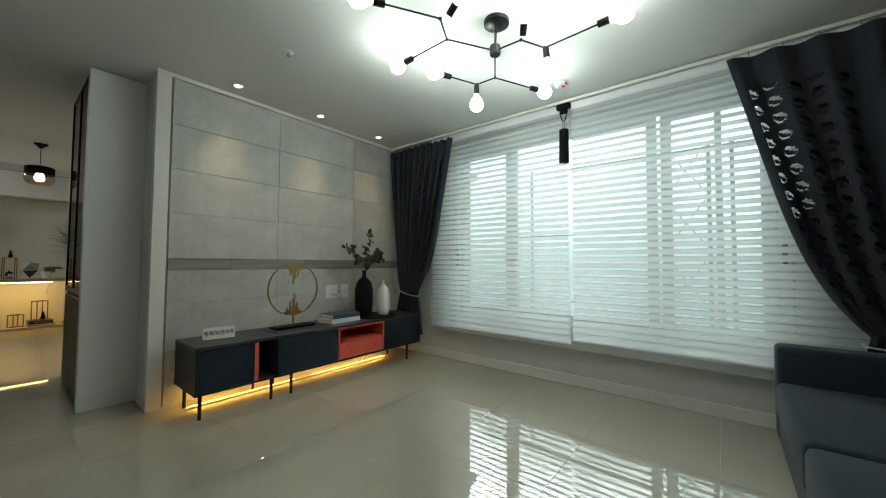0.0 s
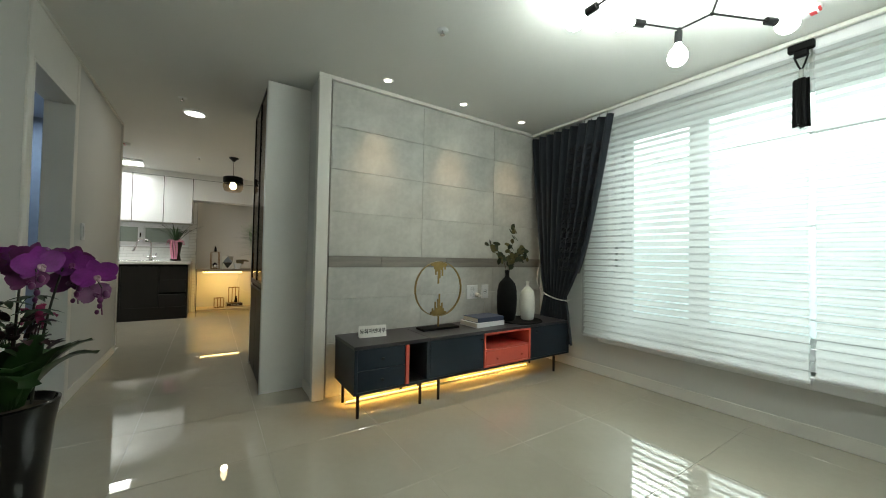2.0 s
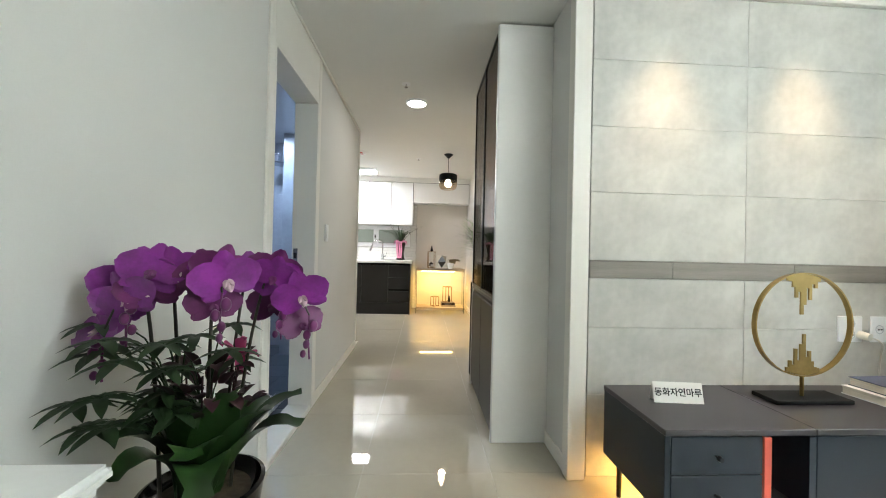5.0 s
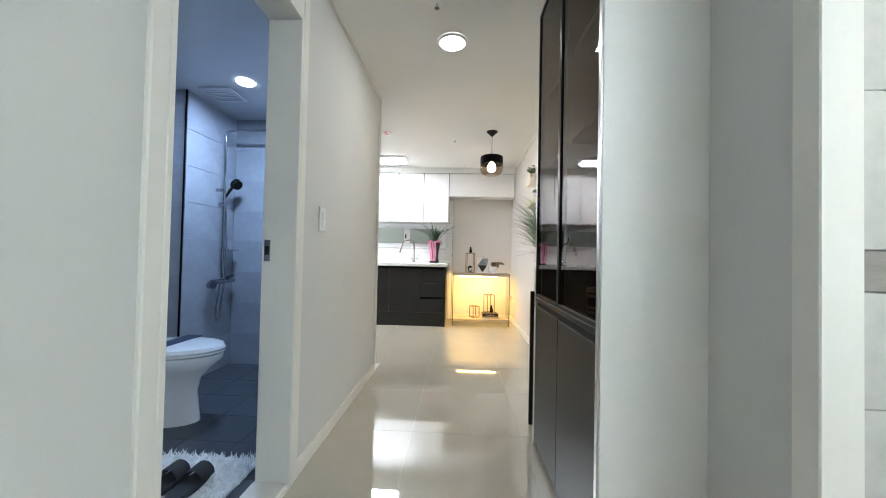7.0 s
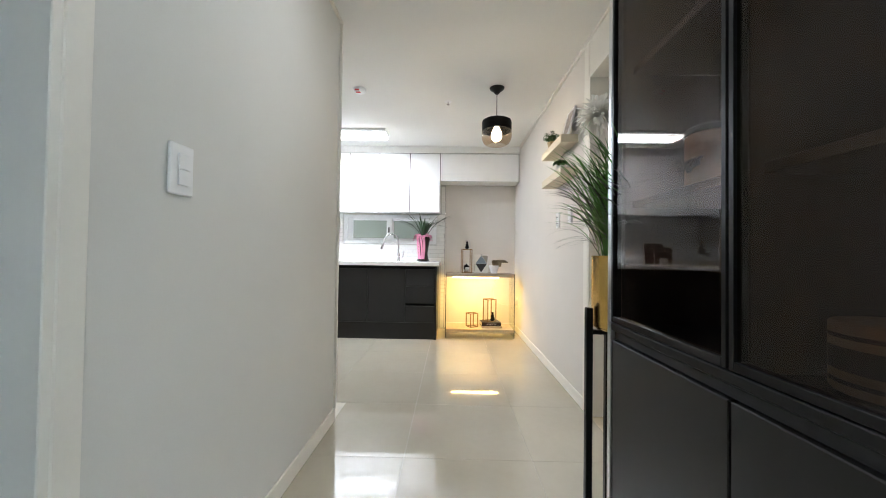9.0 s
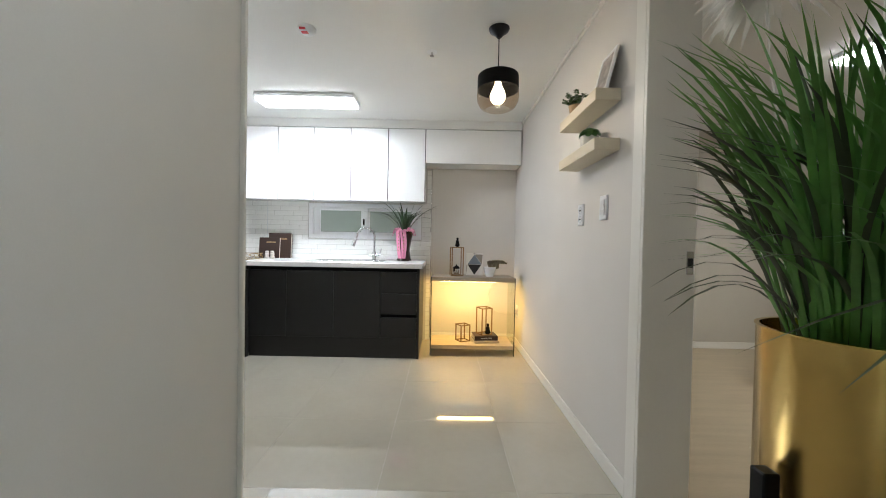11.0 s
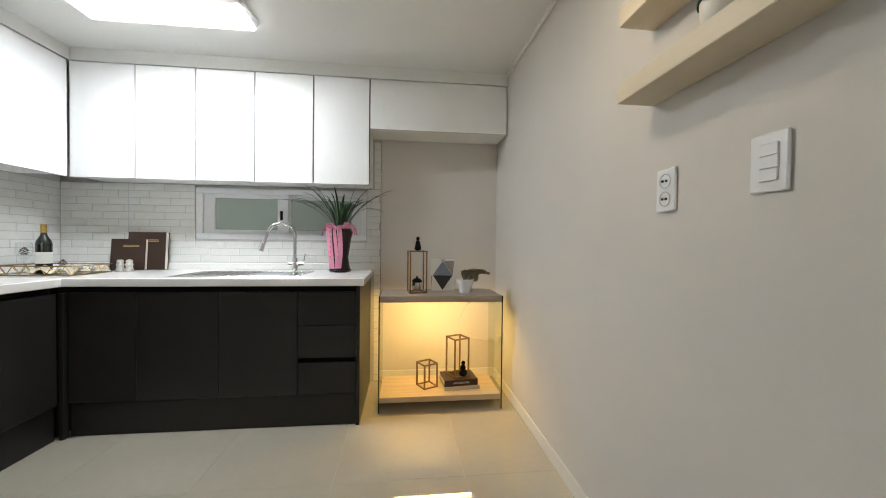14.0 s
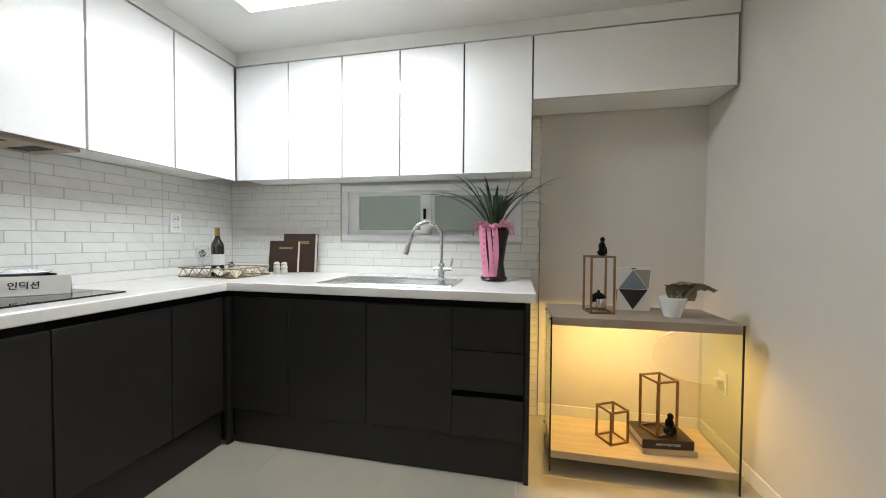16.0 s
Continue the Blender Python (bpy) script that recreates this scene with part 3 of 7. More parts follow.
part("upstand", boxes((-2.15, 0.03, 7.02, 7.032, KT, KT + 0.045), (-2.165, -2.152, 4.79, 7.02, KT, KT + 0.045), bevel=0.002), M_STONE, wt)

UB, UT = 1.49, 2.215
for a, b in ((-1.86, -1.474), (-1.474, -1.108), (-1.108, -0.739), (-0.739, -0.359), (-0.359, 0.018)):
    t = thing("wall_cabinet", (a + b) / 2, 6.9, UB, "white gloss handleless kitchen wall cabinet", "cabinet", "kitchen wall cabinets")
    part("body", boxes((a, b, 6.77, 7.03, UB + 0.002, UT), bevel=0.001), M_PANEL, t)
    # thin black plate paints the shade seen in the gaps round the door
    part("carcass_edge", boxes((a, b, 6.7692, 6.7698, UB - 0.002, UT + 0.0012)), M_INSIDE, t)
    part("door", boxes((a + 0.0045, b - 0.0045, 6.75, 6.769, UB - 0.012, UT - 0.0065), bevel=0.0015), M_WHITE, t)
for a, b in ((6.33, 6.745), (5.93, 6.33), (5.50, 5.93), (5.14, 5.50), (4.79, 5.14)):
    t = thing("wall_cabinet", -2.0, (a + b) / 2, UB, "white gloss handleless kitchen wall cabinet", "cabinet", "kitchen wall cabinets")
    part("body", boxes((-2.16, -1.88, a, b, UB + 0.002, UT), bevel=0.001), M_PANEL, t)
    # same black plate, shade for the door gaps of this run
    part("carcass_edge", boxes((-1.8798, -1.8792, a, b, UB - 0.002, UT + 0.0012)), M_INSIDE, t)
    part("door", boxes((-1.879, -1.86, a + 0.0045, b - 0.0045, UB - 0.012, UT - 0.0065), bevel=0.0015), M_WHITE, t)
t = thing("bridge_cabinet", 0.51, 6.9, 1.872, "white gloss cabinet bridging the niche", "cabinet", "kitchen wall cabinets")
part("body", boxes((0.02, 0.995, 6.77, 7.03, 1.872, UT), bevel=0.001), M_PANEL, t)
# black plate for the shaded gap round the bridging door
part("carcass_edge", boxes((0.0182, 0.99, 6.7692, 6.7698, 1.872, UT + 0.0012)), M_INSIDE, t)
part("door", boxes((0.0215, 0.985, 6.75, 6.769, 1.868, UT - 0.0065), bevel=0.0015), M_WHITE, t)
fl = thing("cabinet_filler", -0.5, 6.76, UT, "white filler board above the wall cabinets", "panel")
part("board", boxes((-1.856, 0.995, 6.754, 6.776, UT + 0.002, H), bevel=0.001), M_PANEL, fl)
part("board", boxes((-1.875, -1.857, 4.79, 6.776, UT + 0.002, H), bevel=0.001), M_PANEL, fl)

# ceiling lamp of the kitchen
M_LAMP = glow("lamp_diffuser", (1.0, 0.98, 0.94), 9)
t = thing("ceiling_light", -0.975, 6.23, 2.3, "rectangular white kitchen ceiling light, lit", "lamp")
part("frame", boxes((-1.40, -0.55, 6.12, 6.34, 2.262, 2.3), bevel=0.012), M_PLASTIC, t)
part("diffuser", boxes((-1.39, -0.56, 6.13, 6.33, 2.238, 2.262), bevel=0.01), M_LAMP, t)

# ---- media console ----
mc = thing("media_console", 2.03, 1.95, 0, "long dark navy media console with coral red drawer, black legs", "media console")
CX0, CX1, CY0, CY1, CZ0, CZ1 = 1.024, 3.045, 1.735, 2.13, 0.16, 0.458
part("top", boxes((CX0 - 0.004, 1.553, CY0 - 0.006, CY1, CZ1 - 0.02, CZ1), (1.555, CX1 + 0.004, CY0 - 0.006, CY1, CZ1 - 0.02, CZ1), bevel=0.002), M_DTOP, mc)
for nm, r in (("side_panel", (CX0, CX0 + 0.02, CY0, CY1, CZ0, 0.437)), ("drawer_case", (CX0 + 0.02, 1.36, CY0 + 0.03, CY1, CZ0 + 0.015, 0.43)),
              ("back_panel", (1.40, 1.535, CY1 - 0.02, CY1, CZ0 + 0.015, 0.43)), ("divider", (1.535, 1.56, CY0, CY1, CZ0 + 0.015, 0.43)),
              ("door_case", (1.56, 2.04, CY0 + 0.03, CY1, CZ0 + 0.015, 0.43)), ("back_panel", (2.06, 2.52, CY1 - 0.02, CY1, CZ0 + 0.015, 0.43)),
              ("door_case", (2.541, 3.025, CY0 + 0.03, CY1, CZ0 + 0.015, 0.43)), ("side_panel", (CX1 - 0.02, CX1, CY0, CY1, CZ0, 0.437)),
              ("bottom_panel", (CX0 + 0.02, CX1 - 0.02, CY0, CY1, CZ0, CZ0 + 0.015)), ("top_rail", (CX0 + 0.02, CX1 - 0.02, CY0 + 0.004, CY1 - 0.02, 0.4305, 0.437))):
    part(nm, boxes(r, bevel=0.001), M_NAVY, mc)
part("inside", boxes((1.402, 1.535, CY0 + 0.02, CY1 - 0.021, CZ0 + 0.0155, CZ0 + 0.018), (1.402, 1.535, CY1 - 0.024, CY1 - 0.021, CZ0 + 0.018, 0.43)), M_INSIDE, mc)
part("red_divider", boxes((1.372, 1.398, CY0 - 0.002, CY1 - 0.02, CZ0 + 0.015, 0.43), bevel=0.001), M_RED, mc, "coral red divider board")


def knob(parent, x, z, material):
    bm = B()
    rod(bm, (x, CY0 - 0.002, z), (x, CY0 - 0.016, z), 0.004, seg=10)
    rod(bm, (x, CY0 - 0.016, z), (x, CY0 - 0.026, z), 0.010, 0.0085, seg=14)
    part("knob", bm, material, parent)


for z0, z1 in ((0.178, 0.302), (0.306, 0.432)):
    d = part("drawer", boxes((CX0 + 0.022, 1.368, CY0, CY0 + 0.02, z0, z1), bevel=0.002), M_NAVY, mc)
    knob(d, 1.20, (z0 + z1) / 2, M_BLACK)
d = part("door", boxes((1.562, 2.036, CY0, CY0 + 0.02, 0.178, 0.432), bevel=0.002), M_NAVY, mc)
knob(d, 2.005, 0.40, M_BLACK)
d = part("door", boxes((2.545, 3.023, CY0, CY0 + 0.02, 0.178, 0.432), bevel=0.002), M_NAVY, mc)
knob(d, 2.60, 0.40, M_BLACK)
for bx in ((2.04, 2.056, CY0 - 0.003, CY1 - 0.02, CZ0 + 0.015, 0.436), (2.525, 2.541, CY0 - 0.003, CY1 - 0.02, CZ0 + 0.015, 0.436)):
    part("niche_side", boxes(bx, bevel=0.001), M_RED, mc, "coral red niche side")
part("niche_top", boxes((2.0565, 2.5245, CY0 - 0.003, CY1 - 0.02, 0.424, 0.436), bevel=0.001), M_RED, mc, "coral red niche top")
part("niche_shelf", boxes((2.0565, 2.5245, CY0 - 0.001, CY1 - 0.02, 0.30, 0.31), bevel=0.001), M_RED, mc, "coral red niche shelf")
part("niche_base", boxes((2.0565, 2.5245, CY0 - 0.002, CY1 - 0.02, CZ0 + 0.015, 0.186), bevel=0.001), M_RED, mc, "coral red niche base")
part("niche_back", boxes((2.0565, 2.5245, CY1 - 0.03, CY1 - 0.0205, 0.3105, 0.4235)), M_RED, mc, "coral red niche back")
d = part("drawer", boxes((2.06, 2.521, CY0, CY0 + 0.02, 0.189, 0.297), bevel=0.002), M_RED, mc, "coral red drawer")
knob(d, 2.165, 0.236, M_RED)
knob(d, 2.43, 0.236, M_RED)
for lx, ly in ((1.07, 1.79), (1.07, 2.08), (1.515, 1.79), (1.515, 2.08), (1.665, 1.79), (1.665, 2.08), (2.905, 1.79), (2.905, 2.08)):
    bm = B()
    rod(bm, (lx, ly, 0), (lx, ly, CZ0), 0.010, 0.012, seg=12)
    part("leg", bm, M_BLACK, mc)
M_LED = glow("warm_led", (1.0, 0.50, 0.10), 16)
led = thing("led_strip", 2.0, 2.04, 0.0, "warm glowing LED strip under the media console", "led strip")
part("strip_rail", boxes((1.07, 2.82, 2.028, 2.042, 0.0, 0.011), bevel=0.001), M_TRIM, led)
part("strip", boxes((1.08, 1.83, 2.03, 2.038, 0.012, 0.018), bevel=0.001), M_LED, led)
part("strip", boxes((1.99, 2.81, 2.03, 2.038, 0.012, 0.018), bevel=0.001), M_LED, led)
bm = B()
tube(bm, arc((2.50, 1.97, 0.15), (2.46, 1.90, 0.03), (2.36, 1.98, 0.008), 8) + arc((2.36, 1.98, 0.008), (2.1, 2.0, 0.004), (2.2, 2.0, 0.01), 8), 0.003, 6)
part("cable", bm, M_TRIM, led)

# ring sculpture
rs = thing("ring_sculpture", 1.77, 1.97, CZ1, "antique brass ring sculpture with skyline cut-outs on a black base", "sculpture")
part("base", boxes((1.605, 1.935, 1.915, 2.025, CZ1 + 0.001, CZ1 + 0.018), bevel=0.003), M_BLACKM, rs)
bm = B()
rod(bm, (1.77, 1.97, CZ1 + 0.018), (1.77, 1.97, 0.56), 0.007, seg=12)
part("stem", bm, M_BRASS, rs)
bm = B()
N = 72
RC, RR = 0.767, 0.212
rings = []
for i in range(N):
    a = 2 * math.pi * i / N
    rings.append([bm.verts.new((1.77 + r * math.cos(a), y, RC + r * math.sin(a))) for r, y in ((RR, 1.960), (RR - 0.005, 1.960), (RR - 0.005, 1.980), (RR, 1.980))])
for i in range(N):
    p, q = rings[i], rings[(i + 1) % N]
    for j in range(4):
        bm.faces.new((p[j], p[(j + 1) % 4], q[(j + 1) % 4], q[j]))
part("ring", bm, M_BRASS, rs)
rng = random.Random(4)


def skyline(top):
    bm = B()
    cols = (0.012, 0.02, 0.05, 0.10, 0.075, 0.18, 0.135, 0.06, 0.11, 0.035, 0.05, 0.015)
    x = -0.072
    for i, hgt in enumerate(cols):
        x0, x1 = x, x + 0.012
        e = RR - 0.006
        edge = math.sqrt(e * e - max(abs(x0), abs(x1)) ** 2)
        hgt = hgt * (1.0 if top else 1.0)
        if top:
            rbox(bm, 1.77 + x0, 1.77 + x1 + 0.0005, 1.967, 1.973, RC + edge - 0.004 - hgt * 0.9, RC + edge + 0.001)
        else:
            rbox(bm, 1.77 - x1, 1.77 - x0 + 0.0005, 1.967, 1.973, RC - edge - 0.001, RC - edge + 0.004 + hgt * 0.9)
        x += 0.012
    return bm


part("skyline", skyline(True), M_BRASS, rs)
part("skyline", skyline(False), M_BRASS, rs)


def text_part(words, parent, m, size, material, thick=0.0004):
    """Raised lettering at the pose m, in the built-in font."""
    c = bpy.data.curves.new("lettering", "FONT")
    c.body, c.size, c.extrude, c.align_x, c.align_y, c.offset = words, size, thick, "CENTER", "CENTER", size * 0.02
    tmp = bpy.data.objects.new("lettering", c)
    me = bpy.data.meshes.new_from_object(tmp)
    bpy.data.objects.remove(tmp)
    me.materials.clear()
    me.materials.append(material)
    ob = new("lettering", me)
    ob.parent = parent
    ob.matrix_parent_inverse = parent.matrix_basis.inverted() if parent.parent is None else Matrix.Identity(4)
    ob.matrix_basis = m
    return ob


M_CARD = mat("white_card", (0.72, 0.70, 0.66), 0.5, var=0.03)
M_INK = mat("black_ink", (0.02, 0.02, 0.02), 0.6, var=0.1)


def sign(name, m, w, h, words, size, label):
    """A folded white card on a table, its writing on the sloping front."""
    t = thing(name, 0, 0, 0, label, "sign")
    t.matrix_basis = m
    bm = B()
    rbox(bm, -w / 2, w / 2, -0.001, 0.001, 0, h, 0.0004)
    bmesh.ops.rotate(bm, verts=bm.verts, cent=(0, 0, 0), matrix=Matrix.Rotation(radians(-14), 3, "X"))
    f = new("card", mesh_of("card", bm, M_CARD))
    f.parent = t
    bm = B()
    rbox(bm, -w / 2, w / 2, -0.001, 0.001, 0, h, 0.0004)
    bmesh.ops.rotate(bm, verts=bm.verts, cent=(0, 0, 0), matrix=Matrix.Rotation(radians(14), 3, "X"))
    bmesh.ops.translate(bm, verts=bm.verts, vec=(0, 2 * h * math.sin(radians(14)), 0))
    f = new("card_back", mesh_of("card_back", bm, M_CARD))
    f.parent = t
    x = text_part(words, t, pose(0, 0, 0), size, M_INK)
    x.matrix_parent_inverse = Matrix.Identity(4)
    x.matrix_basis = pose(0, 0.0 + math.sin(radians(14)) * h * 0.5 - 0.0022, h * 0.5 * math.cos(radians(14)), 90 - 14, 0, 0)
    return t


sign("table_sign", pose(1.222, 1.935, CZ1 + 0.001, 0, 0, -6), 0.19, 0.078, "동화자연마루", 0.033, "folded white card with handwritten black letters on the console")

M_BOOKB = mat("brown_book_cover", (0.035, 0.018, 0.012), 0.35, var=0.15)
M_TIN = mat("cream_enamel", (0.46, 0.40, 0.31), 0.35, var=0.06)
for cy, hh, words in ((3.20, 0.13, "Sugar"), (3.065, 0.13, ""), (2.80, 0.12, "")):
    cn = thing("storage_canister", 0.755, cy, 1.105, "cream enamel storage canister behind tinted glass", "canister", "storage canisters")
    bm = B()
    lathe(bm, ((0, 0), (0.052, 0), (0.055, 0.004), (0.055, hh - 0.004), (0.053, hh), (0, hh)), 0.755, cy, 1.1055, 28)
    part("body", bm, M_TIN, cn, smooth=50)
    bm = B()
    lathe(bm, ((0.056, 0), (0.057, 0.012), (0.05, 0.018), (0.012, 0.022), (0.012, 0.032), (0, 0.034)), 0.755, cy, 1.1055 + hh, 28)
    part("lid", bm, M_BLACKM, cn, "dark lid", smooth=50)
    if words:
        text_part(words, cn, pose(0.755 - 0.0562, cy, 1.105 + hh * 0.5, 90, 0, -90), 0.042, M_INK, 0.0012)

tn = thing("biscuit_tin", 0.765, 2.86, 0.771, "low round cream tin with dark printed bands behind tinted glass", "tin")
bm = B()
lathe(bm, ((0, 0), (0.074, 0), (0.076, 0.004), (0.076, 0.092), (0.073, 0.096), (0, 0.096)), 0.765, 2.86, 0.7712, 36)
part("body", bm, M_TIN, tn, smooth=50)
for z0_, z1_ in ((0.012, 0.018), (0.030, 0.062), (0.074, 0.080)):
    bm = B()
    lathe(bm, ((0.0764, z0_), (0.0766, (z0_ + z1_) / 2), (0.0764, z1_)), 0.765, 2.86, 0.7712, 36)
    part("printed_band", bm, M_BOOKB, tn, smooth=50)
bw_ = thing("small_bowl", 0.745, 3.07, 0.771, "small dark bowl behind tinted glass", "bowl")
bm = B()
lathe(bm, ((0, 0), (0.02, 0), (0.024, 0.006), (0.04, 0.03), (0.044, 0.042), (0.04, 0.042), (0.034, 0.028), (0, 0.012)), 0.745, 3.07, 0.7712, 24)
part("bowl", bm, M_BOOKB, bw_, smooth=50)

M_BOOKN = mat("navy_book_cloth", (0.04, 0.05, 0.09), 0.55, var=0.1)
M_BOOKW = mat("white_book_cover", (0.68, 0.67, 0.66), 0.4, var=0.05)
M_PAGES = mat("book_pages", (0.66, 0.62, 0.54), 0.8, var=0.12, fine=300, stretch=(1, 1, 40))


def book(x0, x1, y0, y1, z, h, cover, label, rz=0.0, words=None):
    """A closed book lying flat, spine towards -y."""
    cx, cy = (x0 + x1) / 2, (y0 + y1) / 2
    t = thing("book", 0, 0, 0, label, "book")
    t.matrix_basis = pose(cx, cy, z, 0, 0, rz)
    a, b = (x1 - x0) / 2, (y1 - y0) / 2
    for nm, bm, m in (("cover", boxes((-a, a, -b, b, 0, 0.003), (-a, a, -b, b, h - 0.003, h), (-a, a, -b, -b + 0.003, 0.003, h - 0.003), bevel=0.001), cover),
                      ("page_block", boxes((-a + 0.004, a - 0.004, -b + 0.003, b - 0.004, 0.003, h - 0.003)), M_PAGES)):
        p = new(nm, mesh_of(nm, bm, m))
        p.parent = t
    if words:
        o = text_part(words, t, pose(0, 0, 0), h * 0.36, M_GREYP)
        o.matrix_parent_inverse = Matrix.Identity(4)
        o.matrix_basis = pose(0, -b - 0.0006, h / 2, 90, 0, 0)
    return t


book(2.035, 2.345, 1.84, 2.05, CZ1 + 0.001, 0.036, M_BOOKW, "thick white book lying on the console", 4)
book(2.06, 2.345, 1.85, 2.04, CZ1 + 0.038, 0.036, M_BOOKN, "dark blue book lying on a white book", 2)

# vases on a dark round tray
bm = B()
lathe(bm, ((0, 0), (0.20, 0), (0.205, 0.006), (0.20, 0.012), (0.19, 0.008), (0, 0.008)), 2.60, 1.93, CZ1 + 0.001, 40)
solid("round_tray", bm, M_BLACKM, "round black tray under two bottle vases", "tray")
VASE = ((0, 0), (0.70, 0), (0.84, 0.03), (0.96, 0.2), (1.0, 0.42), (0.96, 0.60), (0.80, 0.74), (0.45, 0.82), (0.24, 0.86), (0.20, 0.92), (0.24, 0.99), (0.28, 1.0), (0.22, 1.0), (0.16, 0.94), (0, 0.93))
bm = B()
lathe(bm, [(r * 0.088, z * 0.44) for r, z in VASE], 2.48, 1.96, CZ1 + 0.010)
bv = thing("bottle_vase", 2.48, 1.96, CZ1 + 0.01, "tall matt black bottle vase holding eucalyptus twigs", "vase")
part("body", bm, M_BLACKM, bv, smooth=60)
bm = B()
lathe(bm, [(r * 0.066, z * 0.345) for r, z in VASE], 2.675, 1.90, CZ1 + 0.010)
M_CREAM = mat("cream_ceramic", (0.72, 0.70, 0.64), 0.4, var=0.04)
solid("bottle_vase", bm, M_CREAM, "smaller matt cream bottle vase on the tray", "vase", smooth=60)

M_EUC = mat("eucalyptus_leaf", (0.022, 0.030, 0.013), 0.7, var=0.35, scale=30, ior=1.3)
M_EUC2 = mat("pale_eucalyptus_leaf", (0.085, 0.075, 0.026), 0.7, var=0.3, scale=30, ior=1.3)
M_TWIG = mat("brown_twig", (0.09, 0.06, 0.035), 0.7, var=0.3)
eu = thing("eucalyptus_twigs", 2.48, 1.96, CZ1 + 0.43, "dried eucalyptus twigs with round olive leaves", "plant")


def disc_leaf(bm, c, nrm, rx, ry, roll=0.0):
    """A small oval leaf, slightly cupped."""
    q = Vector(nrm).to_track_quat("Z", "Y").to_matrix()
    mid = bm.verts.new(Vector(c) - q @ Vector((0, 0, 0.12 * rx)))
    ring = []
    for i in range(8):
        a = 2 * math.pi * i / 8 + roll
        k = 1 + (0.25 if i == 0 else 0)
        ring.append(bm.verts.new(Vector(c) + q @ Vector((rx * k * math.cos(2 * math.pi * i / 8) * math.cos(roll) - ry * math.sin(2 * math.pi * i / 8) * math.sin(roll),
                                                        rx * k * math.cos(2 * math.pi * i / 8) * math.sin(roll) + ry * math.sin(2 * math.pi * i / 8) * math.cos(roll), 0))))
    for i in range(8):
        bm.faces.new((mid, ring[i], ring[(i + 1) % 8]))


rng = random.Random(7)
for tip, mid in (((2.24, 1.93, 1.12), (2.42, 1.95, 1.08)), ((2.56, 1.94, 1.26), (2.50, 1.96, 1.05)), ((2.70, 1.93, 1.02), (2.52, 1.95, 1.08)), ((2.60, 1.90, 1.10), (2.52, 1.93, 1.0))):
    pts = arc((2.48, 1.96, 0.86), mid, tip, 12)
    bm = B()
    tube(bm, pts, 0.0028, 6, 0.5)
    tw = part("twig", bm, M_TWIG, eu)
    for k, m_ in ((0, M_EUC), (1, M_EUC2)):
        bm = B()
        for i in range(4, 13):
            for s_ in range(2):
                if (i + s_ + k) % 2:
                    continue
                p = pts[i] + Vector((rng.uniform(-0.045, 0.045), rng.uniform(-0.04, 0.04), rng.uniform(-0.03, 0.035)))
                disc_leaf(bm, p, (rng.uniform(-0.6, 0.6), -1, rng.uniform(-0.2, 0.9)), rng.uniform(0.02, 0.034), rng.uniform(0.016, 0.026), rng.uniform(0, 6))
        part("leaves", bm, m_, tw, smooth=60)


def plate_on(name, m, w, h, label, holes=0, rockers=0, cat="socket"):
    """A wall plate in its own xz plane, facing -y, with round sockets or rocker switches."""
    t = thing(name, 0, 0, 0, label, cat)
    t.matrix_basis = m

    def sub(nm, bm, mt, par=t):
        o = new(nm, mesh_of(nm, bm, mt, 35))
        o.parent = par
        return o
    sub("plate", boxes((-w / 2, w / 2, -0.009, 0, -h / 2, h / 2), bevel=0.003), M_PLASTIC)
    for i in range(holes):
        z = (i - (holes - 1) / 2) * h * 0.42
        bm = B()
        lathe(bm, ((0.0, -0.004), (0.017, -0.004), (0.0185, 0.0008), (0.021, 0.0015), (0.0215, 0.0)), seg=20)
        bmesh.ops.rotate(bm, verts=bm.verts, cent=(0, 0, 0), matrix=Matrix.Rotation(radians(90), 3, "X"))
        bmesh.ops.translate(bm, verts=bm.verts, vec=(0, -0.0096, z))
        o = sub("socket_cup", bm, M_GREYP)
        sub("pin_holes", boxes((-0.009, -0.005, -0.0145, -0.0093, z - 0.003, z + 0.003), (0.005, 0.009, -0.0145, -0.0093, z - 0.003, z + 0.003)), M_INK, o)
    for i in range(rockers):
        hh = h * 0.62 / rockers
        z = (i - (rockers - 1) / 2) * (hh + 0.001)
        sub("rocker", boxes((-w * 0.2, w * 0.28, -0.0135, -0.008, z - hh / 2, z + hh / 2), bevel=0.0015), M_PLASTIC)
    return t


M_GREYP = mat("grey_plastic", (0.50, 0.53, 0.56), 0.35, var=0.04)
so = plate_on("wall_socket", pose(2.285, 2.214, 0.70), 0.125, 0.125, "white double wall socket with a plug in it", 2)
plate_on("wall_socket", pose(2.435, 2.214, 0.70), 0.085, 0.125, "white blank wall plate beside the socket", 1)
pl = thing("plug", 2.33, 2.19, 0.67, "pale plug with cable in the wall socket", "plug")
bm = B()
rod(bm, (2.33, 2.205, 0.675), (2.335, 2.165, 0.67), 0.02, 0.017, seg=14)
part("body", bm, M_CREAM, pl)
bm = B()
tube(bm, arc((2.335, 2.165, 0.67), (2.36, 2.12, 0.66), (2.40, 2.17, 0.60), 8) + arc((2.40, 2.17, 0.60), (2.42, 2.2, 0.5), (2.42, 2.19, 0.3), 8), 0.0035, 6)
part("cable", bm, M_CREAM, pl)

# ---- curtains ----


